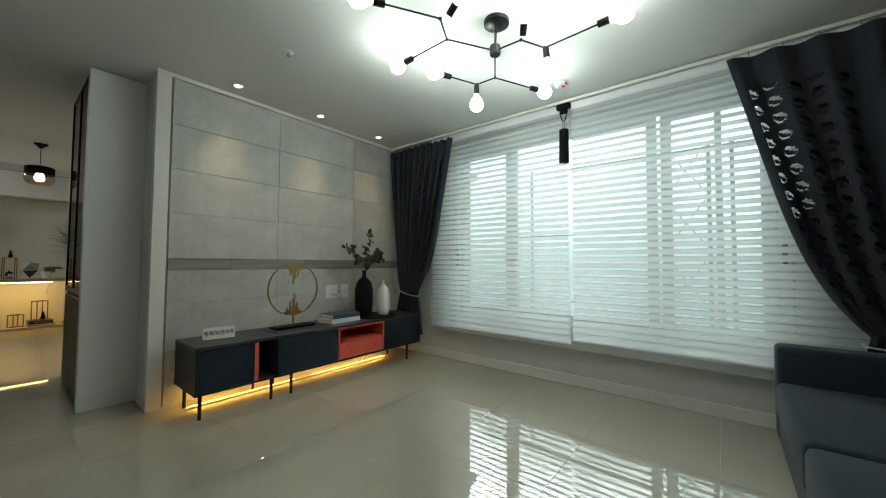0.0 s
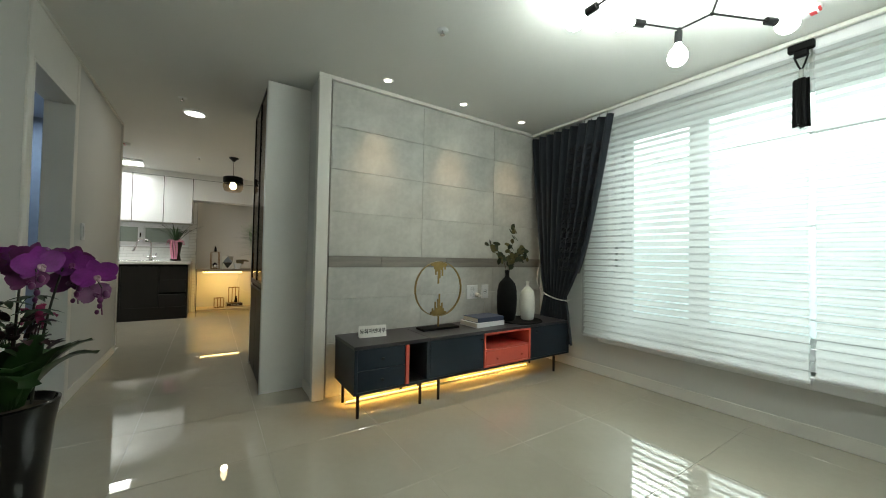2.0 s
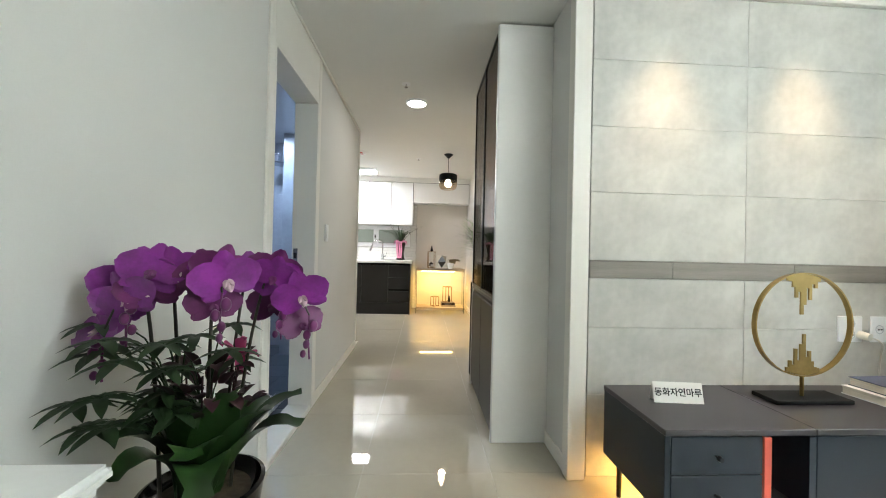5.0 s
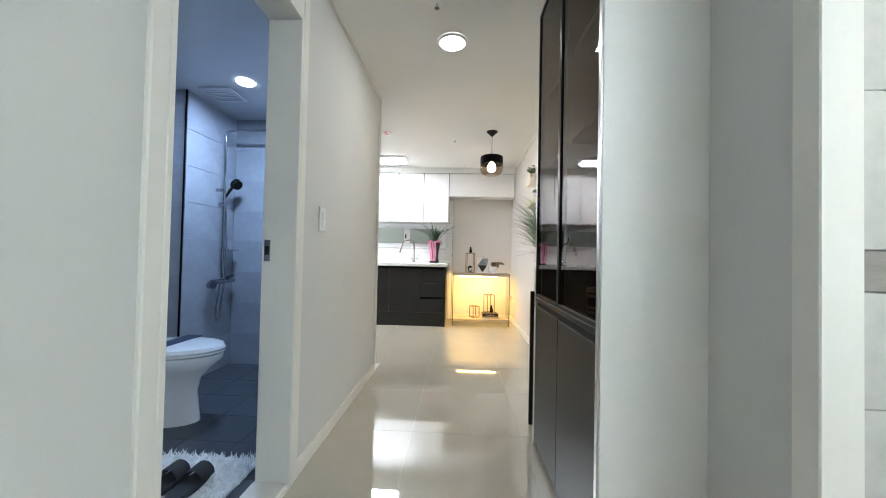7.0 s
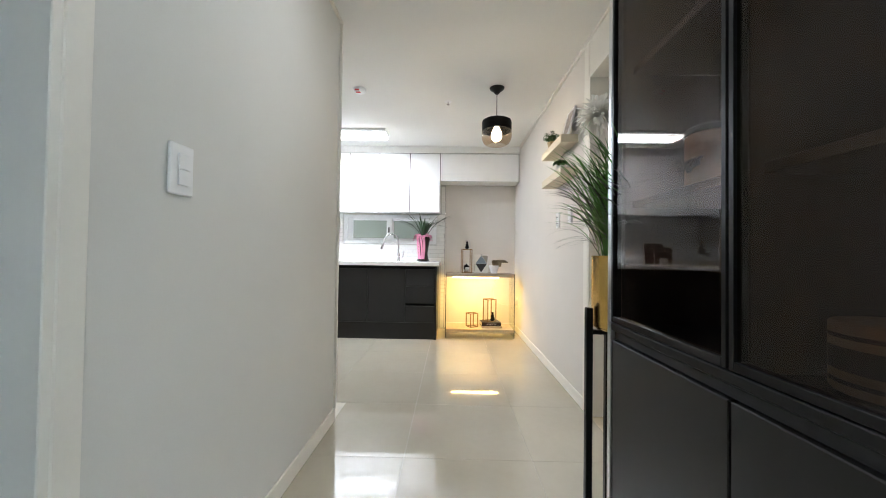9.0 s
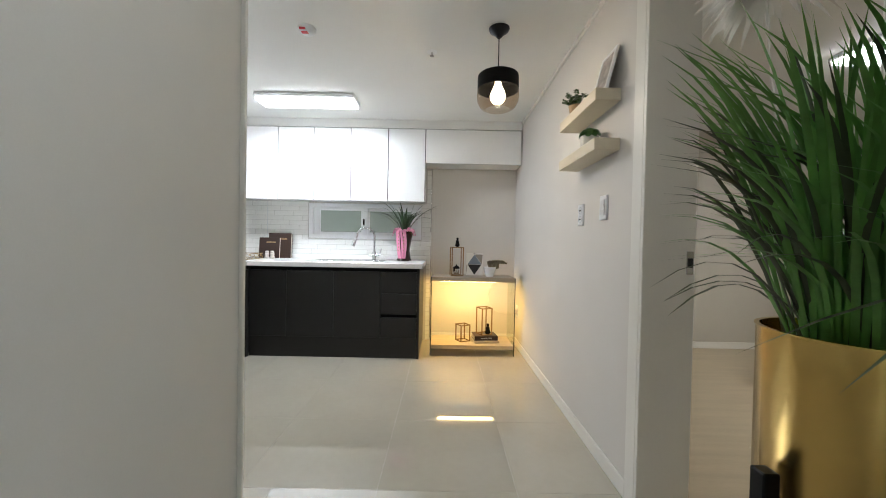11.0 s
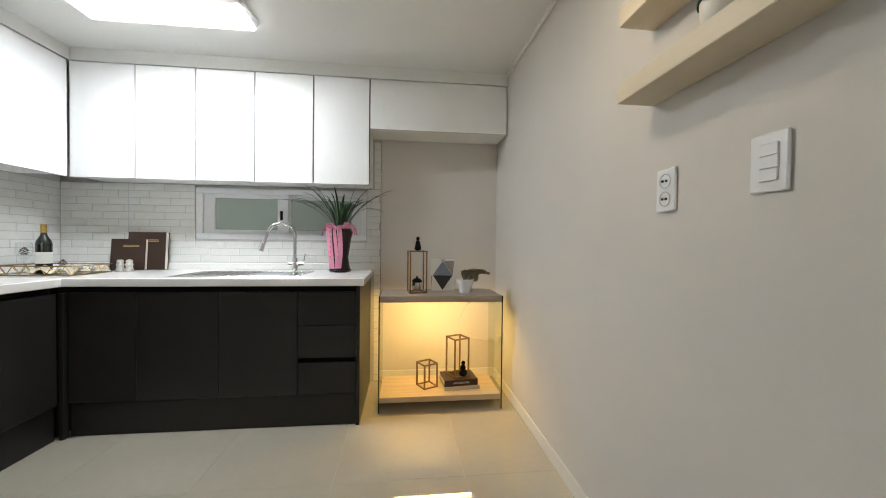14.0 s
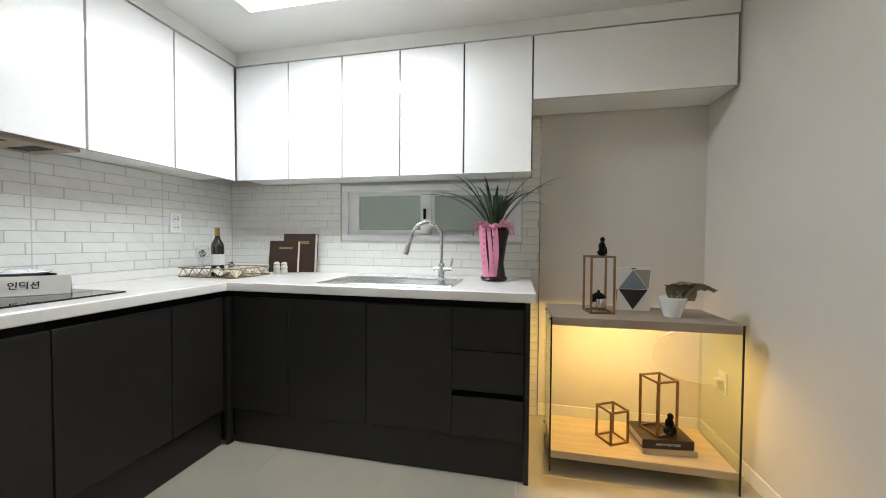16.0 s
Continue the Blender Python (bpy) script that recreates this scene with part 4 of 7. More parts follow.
def curtain(name, ytop0, ytop1, ywaist, yedge, x, ztop, zwaist, zbot, bend, seed, label, cover=1.0, h0=0.74, h1=0.96):
    """A gathered curtain: from the full width at the rail to the tie at the waist, then hanging free.
    bend: the even share of the free edge's way to the tie, and how late the rest comes; h0, h1: the strip with cut-outs."""
    t = thing(name, x, (ytop0 + ytop1) / 2, zbot, label, "curtain", "curtains at the window")
    r = random.Random(seed)
    NU, NV = 220, 260
    folds = [r.uniform(0.75, 1.25) for _ in range(16)]
    bm = B()
    grid = []
    for j in range(NV + 1):
        v = j / NV
        z = ztop + (zbot - ztop) * v
        vw = (ztop - zwaist) / (ztop - zbot)
        row = []
        for i in range(NU + 1):
            u = i / NU
            # u = 0 at the wall side, 1 at the free edge
            top = ytop0 + (ytop1 - ytop0) * u
            if v < vw:
                k = v / vw
                fall = k * (1 - u) + u * (bend[0] * k + (1 - bend[0]) * k ** bend[1])
                waist = ywaist + (yedge - ywaist) * u
                y = top + (waist - top) * fall
                zz = z - 0.04 * u * k * k * (1 - k) * 3
            else:
                k = (v - vw) / (1 - vw)
                waist = ywaist + (yedge - ywaist) * u
                y = waist + (waist - (ywaist + yedge) / 2) * 0.5 * k
                zz = z
            f = math.sin(2 * math.pi * u * 9.5 + 0.6 * math.sin(3 * v + seed))
            amp = 0.030 * folds[int(u * 15.99)] * (0.75 + 0.35 * math.sin(math.pi * min(1, v / vw)))
            pinch = 0.45 + 0.55 * min(1, abs(v - vw) / 0.08)
            xx = x - amp * f * pinch - 0.03 * math.sin(math.pi * min(1, v / vw)) * u
            row.append(bm.verts.new((xx, y, zz)))
        grid.append(row)
    for j in range(NV):
        for i in range(NU):
            u, v = i / NU, j / NV
            # rows of round cut-outs near the free edge
            cu, cv = (u - h0) / 0.055, (v - 0.09) / 0.045
            if h0 < u < h1 and 0.09 < v < 0.66:
                du = (cu % 1.0 - 0.5) * 1.0
                dv = ((cv + 0.5 * (int(cu) % 2)) % 1.0 - 0.5)
                if du * du * 0.8 + dv * dv < 0.085:
                    if dv + 0.5 * du > 0.02:
                        # the cut flap stands out from the cloth
                        q = (grid[j][i], grid[j][i + 1], grid[j + 1][i + 1], grid[j + 1][i])
                        bm.faces.new([bm.verts.new(p.co + Vector((-0.008 - 0.07 * (dv + 0.5 * du - 0.09), 0, 0.006))) for p in q])
                    continue
            bm.faces.new((grid[j][i], grid[j][i + 1], grid[j + 1][i + 1], grid[j + 1][i]))
    lining = B()
    back = [[lining.verts.new(grid[j][i].co + Vector((0.04, 0, 0))) for i in range(0, NU, 4)] for j in range(0, int(NV * 0.68), 6)]
    for j, (p, q) in enumerate(zip(back, back[1:])):
        for i in range(len(p) - 1):
            if j * 6 < NV * 0.42 and i * 4 > NU * cover:
                continue
            lining.faces.new((p[i], p[i + 1], q[i + 1], q[i]))
    part("lining", lining, M_INSIDE, t, smooth=70)
    c = part("cloth", bm, M_CURT, t, smooth=70)
    md = c.modifiers.new("thickness", "SOLIDIFY")
    md.thickness = 0.003
    for k in range(12):
        u = (k + 0.3) / 12
        y = ytop0 + (ytop1 - ytop0) * u
        bm = B()
        tube(bm, [(x + 0.004, y, ztop - 0.01), (x - 0.006, y, ztop + 0.01), (x + 0.004, y, ztop + 0.03)], 0.003, 6)
        part("hook", bm, M_STEEL, t)
    return t


curtain("curtain", 2.18, 1.32, 2.02, 1.75, 3.035, 2.235, 0.67, 0.24, (0.52, 3.6), 2, "dark charcoal curtain with round cut-outs, tied back", 1.0, 0.54, 0.90)
curtain("curtain", -2.6, -0.82, -1.85, -1.36, 3.02, 2.235, 0.62, 0.02, (0.70, 6), 5, "dark charcoal curtain with round cut-outs, tied back", 0.86, 0.72, 0.97)
M_PEARL = mat("silver_cord", (0.62, 0.60, 0.56), 0.3, 0.5, var=0.15, scale=60)
for nm, a, b, zc in (("curtain_tieback", 2.17, 1.72, 0.69), ("curtain_tieback", -2.0, -1.33, 0.62)):
    t = thing(nm, 3.0, (a + b) / 2, zc, "silver beaded cord tying a dark curtain back", "tieback", "curtain tiebacks")
    bm = B()
    tube(bm, arc((3.17, a, zc + 0.31), (2.93, (a * 0.85 + b * 0.15), zc + 0.06), (2.97, (a * 0.45 + b * 0.55), zc - 0.02), 14) + arc((2.97, (a * 0.45 + b * 0.55), zc - 0.02), (2.955, b, zc - 0.07), (3.05, b, zc - 0.04), 8), 0.005, 6)
    part("cord", bm, M_PEARL, t)
    for i, p in enumerate(arc((2.955, a * 0.55 + b * 0.45, zc + 0.005), (2.945, a * 0.3 + b * 0.7, zc - 0.045), (2.985, b, zc - 0.055), 6)):
        bm = B()
        bmesh.ops.create_icosphere(bm, subdivisions=1, radius=0.009, matrix=Matrix.Translation(p))
        part("bead", bm, M_PEARL, t, smooth=60)
rl = thing("curtain_rail", 3.1, -0.3, 2.27, "white curtain rail fixed along the ceiling edge", "rail")
part("track", boxes((3.025, 3.05, -3.1, 2.19, 2.268, 2.292), bevel=0.003), M_TRIM, rl)
ta = thing("tassel", 3.06, 0.205, 2.28, "black tassel hanging from the curtain rail", "tassel")
part("holder", boxes((3.035, 3.075, 0.15, 0.26, 2.225, 2.27), (3.04, 3.07, 0.175, 0.235, 2.19, 2.225), bevel=0.006), M_BLACKM, ta)
bm = B()
tube(bm, [(3.055, 0.175, 2.2), (3.055, 0.19, 2.15), (3.055, 0.205, 2.11)], 0.005, 6)
tube(bm, [(3.055, 0.235, 2.2), (3.055, 0.22, 2.15), (3.055, 0.205, 2.11)], 0.005, 6)
part("cord", bm, M_BLACKM, ta)
bm = B()
lathe(bm, ((0, 0.06), (0.008, 0.058), (0.012, 0.04), (0.010, 0.02), (0.016, 0.0), (0, -0.002)), 3.055, 0.205, 2.06, 14)
part("bead", bm, M_STEEL, ta)
bm = B()
rng = random.Random(3)
for i in range(46):
    a, rr = rng.uniform(0, 6.28), 0.032 * math.sqrt(rng.random())
    cx, cy = 3.055 + rr * math.cos(a), 0.205 + rr * math.sin(a)
    rod(bm, (cx, cy, 2.06), (cx * 1.0 + 0.004 * math.cos(a), cy + 0.004 * math.sin(a), 1.795 + rng.uniform(-0.006, 0.006)), 0.006, seg=5)
part("fringe", bm, M_BLACKM, ta)
# ---- sofa ----
sf = thing("sofa", 2.0, -1.45, 0, "dark navy velvet sofa with a low arm, by the window", "sofa")
part("base", boxes((1.05, 3.0, -1.86, -0.995, 0.05, 0.22), bevel=0.02), M_SOFA, sf)
for a, b in ((1.2, 2.0), (2.005, 2.84)):
    bm = B()
    rbox(bm, a, b, -1.72, -0.985, 0.19, 0.375, 0.03, 3)
    part("seat_cushion", bm, M_SOFA, sf)
    bm = B()
    rbox(bm, a, b, -1.80, -1.58, 0.36, 0.76, 0.06, 3)
    part("back_cushion", bm, M_SOFA, sf)
for a, b in ((2.84, 3.0), (1.04, 1.2)):
    bm = B()
    rbox(bm, a, b, -1.86, -0.99, 0.05, 0.555, 0.03, 3)
    part("arm", bm, M_SOFA, sf)
bm = B()
rbox(bm, 1.2, 2.84, -1.90, -1.76, 0.2, 0.72, 0.04, 3)
part("backrest", bm, M_SOFA, sf)
for x in (1.12, 2.92):
    for y in (-1.78, -1.1):
        bm = B()
        rod(bm, (x, y, 0), (x, y, 0.06), 0.018, 0.022)
        part("leg", bm, M_BLACK, sf)

# ---- chandelier ----
M_BULB = glow("lit_bulb", (0.93, 1.0, 0.98), 116)
M_BULBGLASS = glow("bulb_neck", (0.95, 0.98, 1.0), 3)
ch = thing("chandelier", 1.90, 0.155, 2.3, "black branching ceiling lamp with nine glowing round bulbs", "lamp")
bm = B()
lathe(bm, ((0, 0), (0.068, 0), (0.068, -0.022), (0.060, -0.026), (0, -0.026)), 1.90, 0.155, 2.3, 32)
part("canopy", bm, M_BLACK, ch)
HZ = 2.15
hub = (1.917, 0.174, HZ)
bm = B()
rod(bm, (1.905, 0.16, 2.275), hub, 0.007)
part("stem", bm, M_BLACK, ch)
bm = B()
lathe(bm, ((0, 0.025), (0.028, 0.025), (0.030, 0.018), (0.030, -0.018), (0.028, -0.025), (0, -0.025)), *hub, 20)
part("hub", bm, M_BLACK, ch)
n1, n2, n3, n4, n5, n6 = (1.677, 0.321, HZ), (1.544, 0.259, HZ + 0.01), (2.165, 0.319, HZ), (1.919, 0.020, HZ), (2.06, -0.05, HZ), (2.166, 0.455, HZ)
for a, b in ((hub, n1), (n1, n2), (hub, n3), (hub, n4), (n4, n5), (n3, n6)):
    bm = B()
    rod(bm, a, b, 0.0045, seg=10)
    bmesh.ops.create_icosphere(bm, subdivisions=2, radius=0.0095, matrix=Matrix.Translation(b))
    part("branch", bm, M_BLACK, ch)


def lampholder(a, b, down=None):
    """An arm from a towards b that ends in a socket and a lit bulb."""
    a, b = Vector(a), Vector(b)
    d = (b - a).normalized()
    arm = None
    if (b - a).length > 0.05:
        bm = B()
        rod(bm, a, b, 0.0045, seg=10)
        arm = part("arm", bm, M_BLACK, ch)
    e = Vector(down).normalized() if down else d
    bm = B()
    rod(bm, b - e * 0.005, b + e * 0.05, 0.0165, 0.0175, seg=18)
    sck = part("lamp_socket", bm, M_BLACK, ch)
    bm = B()
    q = e.to_track_quat("Z", "Y").to_matrix().to_4x4()
    lathe(bm, ((0.013, 0.05), (0.016, 0.06), (0.036, 0.085), (0.044, 0.11), (0.042, 0.13), (0.03, 0.148), (0.012, 0.157), (0, 0.158)), seg=20)
    bmesh.ops.transform(bm, matrix=Matrix.Translation(b) @ q, verts=bm.verts)
    part("light_bulb", bm, M_BULB, ch, "glowing clear bulb", smooth=80)


lampholder(n1, (1.69, 0.59, HZ))
lampholder(n2, (1.31, 0.40, HZ + 0.01))
lampholder(n2, (1.56, 0.215, HZ + 0.02), (-0.05, -0.75, 0.65))
lampholder(n6, (1.98, 0.535, HZ))
lampholder(n6, (2.17, 0.46, HZ - 0.01), (0.15, 0.1, -1))
lampholder(n3, (2.43, 0.195, HZ))
lampholder(n5, (2.055, -0.33, HZ + 0.01))
lampholder(n5, (2.062, -0.055, HZ - 0.01), (0.1, -0.1, -1))
lampholder(n4, (1.90, 0.00, HZ + 0.01), (-0.45, -0.35, 0.8))

# ---- ceiling fittings ----
M_SPOT = glow("downlight_lens", (1.0, 0.9, 0.75), 16)
for lx in (1.33, 2.02, 2.70):
    t = thing("downlight", lx, 2.03, 2.3, "small round recessed downlight, lit", "lamp", "downlights over the tiled wall")
    bm = B()
    lathe(bm, ((0.026, -0.001), (0.028, -0.004), (0.038, -0.003), (0.041, 0.0)), lx, 2.03, 2.2995, 24)
    part("ring", bm, M_PLASTIC, t)
    bm = B()
    lathe(bm, ((0, -0.002), (0.026, -0.002), (0.027, 0)), lx, 2.03, 2.2995, 24)
    part("lens", bm, M_SPOT, t)
M_HALL = glow("hall_lamp_disc", (1.0, 0.97, 0.92), 10)
t = thing("ceiling_light", 0.124, 3.63, 2.3, "flat round white hall ceiling light, lit", "lamp")
bm = B()
lathe(bm, ((0.078, -0.014), (0.086, -0.014), (0.090, 0)), 0.124, 3.63, 2.2995, 32)
part("rim", bm, M_PLASTIC, t)
bm = B()
lathe(bm, ((0, -0.012), (0.070, -0.0135), (0.078, -0.012), (0.079, 0)), 0.124, 3.63, 2.2995, 32)
part("diffuser", bm, M_HALL, t)


def detector(x, y, label):
    t = thing("fire_detector", x, y, 2.3, label, "detector")
    bm = B()
    lathe(bm, ((0, -0.032), (0.028, -0.032), (0.044, -0.022), (0.05, -0.01), (0.052, 0)), x, y, 2.2995, 28)
    part("body", bm, M_PLASTIC, t)
    part("red_label", boxes((x - 0.025, x + 0.012, y - 0.03, y - 0.005, 2.2655, 2.268), (x - 0.03, x + 0.006, y - 0.046, y - 0.036, 2.272, 2.284), bevel=0.002), M_REDP, t)


M_REDP = mat("red_plastic", (0.55, 0.03, 0.04), 0.4, var=0.05)
detector(2.77, 0.12, "round white fire detector with a red label")
detector(-0.605, 5.24, "round white fire detector with a red label")
for x, y in ((1.344, 1.322), (0.05, 3.3), (0.117, 5.47)):
    t = thing("sprinkler", x, y, 2.3, "small recessed ceiling sprinkler head", "sprinkler")
    bm = B()
    lathe(bm, ((0, -0.002), (0.03, -0.002), (0.034, 0)), x, y, 2.2995, 20)
    part("plate", bm, M_PLASTIC, t)
    bm = B()
    lathe(bm, ((0, -0.026), (0.013, -0.026), (0.013, -0.022), (0.005, -0.018), (0.005, -0.002)), x, y, 2.2995, 14)
    part("head", bm, M_STEEL, t)

# pendant over the kitchen floor
PX, PY = 0.512, 5.21
pd = thing("pendant_lamp", PX, PY, 2.3, "pendant lamp of black metal and smoked glass, lit", "lamp")
bm = B()
lathe(bm, ((0, -0.05), (0.012, -0.05), (0.03, -0.03), (0.055, -0.012), (0.06, 0)), PX, PY, 2.2995, 28)
part("canopy", bm, M_BLACK, pd)
bm = B()
rod(bm, (PX, PY, 2.26), (PX, PY, 2.035), 0.003, seg=8)
part("cord", bm, M_BLACK, pd)
bm = B()
lathe(bm, ((0, 0.01), (0.03, 0.008), (0.10, 0.004), (0.115, -0.004), (0.118, -0.02), (0.118, -0.086), (0.114, -0.086), (0.114, -0.02), (0.10, -0.006), (0, -0.004)), PX, PY, 2.035, 40)
part("metal_shade", bm, M_BLACKM, pd)
M_SMOKE = clear_glass("smoked_glass", (0.80, 0.70, 0.58), 0.2)
bm = B()
lathe(bm, ((0.118, -0.086), (0.121, -0.12), (0.117, -0.15), (0.100, -0.182), (0.07, -0.198)), PX, PY, 2.035, 40)
g = part("glass_shade", bm, M_SMOKE, pd, "smoked glass lower shade", smooth=60)
g.visible_shadow = False
M_PBULB = glow("warm_bulb", (1.0, 0.86, 0.62), 14)
bm = B()
lathe(bm, ((0.016, -0.03), (0.020, -0.06), (0.036, -0.09), (0.043, -0.118), (0.040, -0.142), (0.026, -0.158), (0, -0.164)), PX, PY, 2.035, 24)
part("light_bulb", bm, M_PBULB, pd, smooth=60)

# ---- left wall ----
plate_on("light_switch", pose(-0.4995, 3.212, 1.147, 0, 0, 90), 0.075, 0.122, "white two-gang light switch on the grey wall", 0, 2, "switch")
# ---- orchid and white chest ----
M_POT = mat("black_glazed_pot", (0.006, 0.0055, 0.0055), 0.12, var=0.2, coat=0.1, ior=1.35)
M_SOIL = mat("bark_soil", (0.05, 0.035, 0.022), 0.9, var=0.4, scale=40, bump=0.6, dist=0.006)
M_PETAL = mat("purple_petal", (0.17, 0.008, 0.19), 0.45, var=0.35, scale=18, fine=160, sheen=0.2)
M_PETAL2 = mat("dark_magenta_petal", (0.11, 0.008, 0.085), 0.5, var=0.35, scale=18, sheen=0.2)
M_LIP = mat("orchid_lip", (0.45, 0.30, 0.34), 0.5, var=0.3, scale=60)
M_LEAF = mat("orchid_leaf", (0.016, 0.042, 0.010), 0.32, var=0.3, scale=8, fine=60)
M_LEAF2 = mat("fern_leaf", (0.015, 0.034, 0.011), 0.5, var=0.4, scale=20)
M_STEM = mat("dark_flower_stem", (0.025, 0.022, 0.014), 0.5, var=0.3)
OX, OY = -0.268, 1.42
pt = thing("flower_pot", OX, OY, 0, "tall glossy black pot with an orchid", "pot")
bm = B()
lathe(bm, ((0, 0), (0.075, 0), (0.082, 0.02), (0.11, 0.41), (0.120, 0.48), (0.124, 0.50), (0.115, 0.504), (0.107, 0.485), (0.09, 0.475), (0, 0.475)), OX, OY, 0.0, 36)
part("body", bm, M_POT, pt, smooth=50)
bm = B()
lathe(bm, ((0, 0.012), (0.06, 0.008), (0.106, 0.0)), OX, OY, 0.476, 24)
part("soil", bm, M_SOIL, pt)
oc = thing("orchid", OX, OY, 0.505, "purple moth orchid with arching sprays and broad leaves", "plant")


def petal(bm, c, q, a, length, width, cup):
    """A broad rounded petal that grows from the flower's centre c in the direction a of its plane."""
    rows = []
    for i in range(6):
        t = i / 5
        w = width * (math.sin(math.pi * (0.10 + 0.86 * t)) ** 0.65) * 0.5
        r = length * t
        row = []
        for s_ in (-1, -0.5, 0, 0.5, 1):
            lx, ly = r, s_ * w
            z = cup * (t * t * 0.5 - 0.35 * abs(s_) ** 2 * 0.6) * length + 0.03 * length * math.sin(5 * s_ + 3 * t)
            v = Vector((lx * math.cos(a) - ly * math.sin(a), lx * math.sin(a) + ly * math.cos(a), z))
            row.append(bm.verts.new(Vector(c) + q @ v))
        rows.append(row)
    for p, r_ in zip(rows, rows[1:]):
        for j in range(4):
            bm.faces.new((p[j], p[j + 1], r_[j + 1], r_[j]))


def flower(parent, c, face, size, seed):
    r = random.Random(seed)
    q = Vector(face).to_track_quat("Z", "Y").to_matrix() @ Matrix.Rotation(r.uniform(-0.4, 0.4), 3, "Z")
    bm = B()
    for a, l_, w in ((90, 0.9, 0.62), (215, 0.85, 0.55), (325, 0.85, 0.55)):
        petal(bm, Vector(c) - q @ Vector((0, 0, 0.004)), q, radians(a + r.uniform(-8, 8)), size * l_, size * w * 1.1, r.uniform(-0.2, 0.35))
    for a in (12, 168):
        petal(bm, c, q, radians(a + r.uniform(-8, 8)), size, size * 1.05, r.uniform(-0.35, 0.2))
    f = part("flower", bm, M_PETAL if r.random() < 0.72 else M_PETAL2, parent, smooth=80)
    bm = B()
    for a, l_, w in ((270, 0.35, 0.3), (235, 0.22, 0.18), (305, 0.22, 0.18)):
        petal(bm, Vector(c) + q @ Vector((0, 0, 0.006)), q, radians(a), size * l_, size * w, 0.9)
    part("lip", bm, M_LIP if r.random() < 0.4 else M_PETAL2, f, smooth=80)


rng = random.Random(11)
sprays = (((-0.325, 1.37), (-0.355, 1.35, 0.955), (-0.41, 1.33, 0.865)), ((-0.305, 1.40), (-0.315, 1.37, 0.99), (-0.375, 1.34, 0.93)),
          ((-0.26, 1.41), (-0.235, 1.38, 1.005), (-0.19, 1.33, 0.94)), ((-0.22, 1.44), (-0.15, 1.44, 0.97), (-0.055, 1.45, 0.875)), ((-0.25, 1.46), (-0.21, 1.47, 0.975), (-0.12, 1.45, 0.92)))
k = 0
for (bx, by), mid, tip in sprays:
    stalk = arc((bx, by, 0.48), (bx + (mid[0] - bx) * 0.3, by + (mid[1] - by) * 0.3, 0.80), mid, 12) + arc(mid, (mid[0] * 0.45 + tip[0] * 0.55, mid[1] * 0.45 + tip[1] * 0.55, mid[2] + 0.0), tip, 10)[1:]
    stalk = [Vector((p.x, p.y, min(p.z, 1.0))) for p in stalk]
    bm = B()
    tube(bm, stalk, 0.0042, 7, 0.5)
    st = part("stalk", bm, M_STEM, oc, smooth=60)
    for i in (12, 15, 18, 22):
        p = stalk[min(i, len(stalk) - 1)]
        k += 1
        side = 1 if k % 2 else -1
        fc = (rng.uniform(-0.2, 1.0), -0.8 + rng.uniform(-0.2, 0.3), rng.uniform(-0.2, 0.35))
        c = p + Vector((0.022 * side, -0.012 * side, rng.uniform(-0.03, 0.012)))
        flower(oc, c, fc, rng.uniform(0.052, 0.068), 100 + k)
    bm = B()
    e = Vector(tip)
    for b_ in range(4):
        c = e + Vector((rng.uniform(-0.012, 0.02), -0.01, -0.022 * (b_ + 1)))
        bmesh.ops.create_icosphere(bm, subdivisions=2, radius=0.012 - 0.0014 * b_, matrix=Matrix.Translation(c) @ Matrix.Diagonal((0.85, 0.85, 1.2, 1)))
    tube(bm, [e, e + Vector((0, -0.005, -0.05)), e + Vector((0.005, -0.01, -0.1))], 0.0022, 6)
    part("bud_spray", bm, M_PETAL2, st, "dark closed flower buds")
for a, l_, w, dr in ((-8, 0.19, 0.085, 0.07), (55, 0.13, 0.08, 0.06), (-62, 0.19, 0.10, 0.02), (-105, 0.16, 0.10, 0.05), (110, 0.12, 0.075, 0.05), (-40, 0.09, 0.10, 0.16), (-85, 0.08, 0.10, 0.14), (-140, 0.11, 0.09, 0.09), (-20, 0.15, 0.09, 0.12), (20, 0.17, 0.085, 0.10), (-120, 0.13, 0.10, 0.10), (-70, 0.12, 0.11, 0.06), (160, 0.10, 0.09, 0.12)):
    d = Vector((math.cos(radians(a)), math.sin(radians(a)), 0))
    p0 = Vector((OX, OY, 0.485)) + d * 0.03
    bm = B()
    blade(bm, arc(p0, p0 + d * l_ * 0.45 + Vector((0, 0, 0.19)), p0 + d * l_ + Vector((0, 0, 0.09 + dr)), 10), w, 0.18, 0.5)
    part("leaf", bm, M_LEAF, oc, smooth=60)
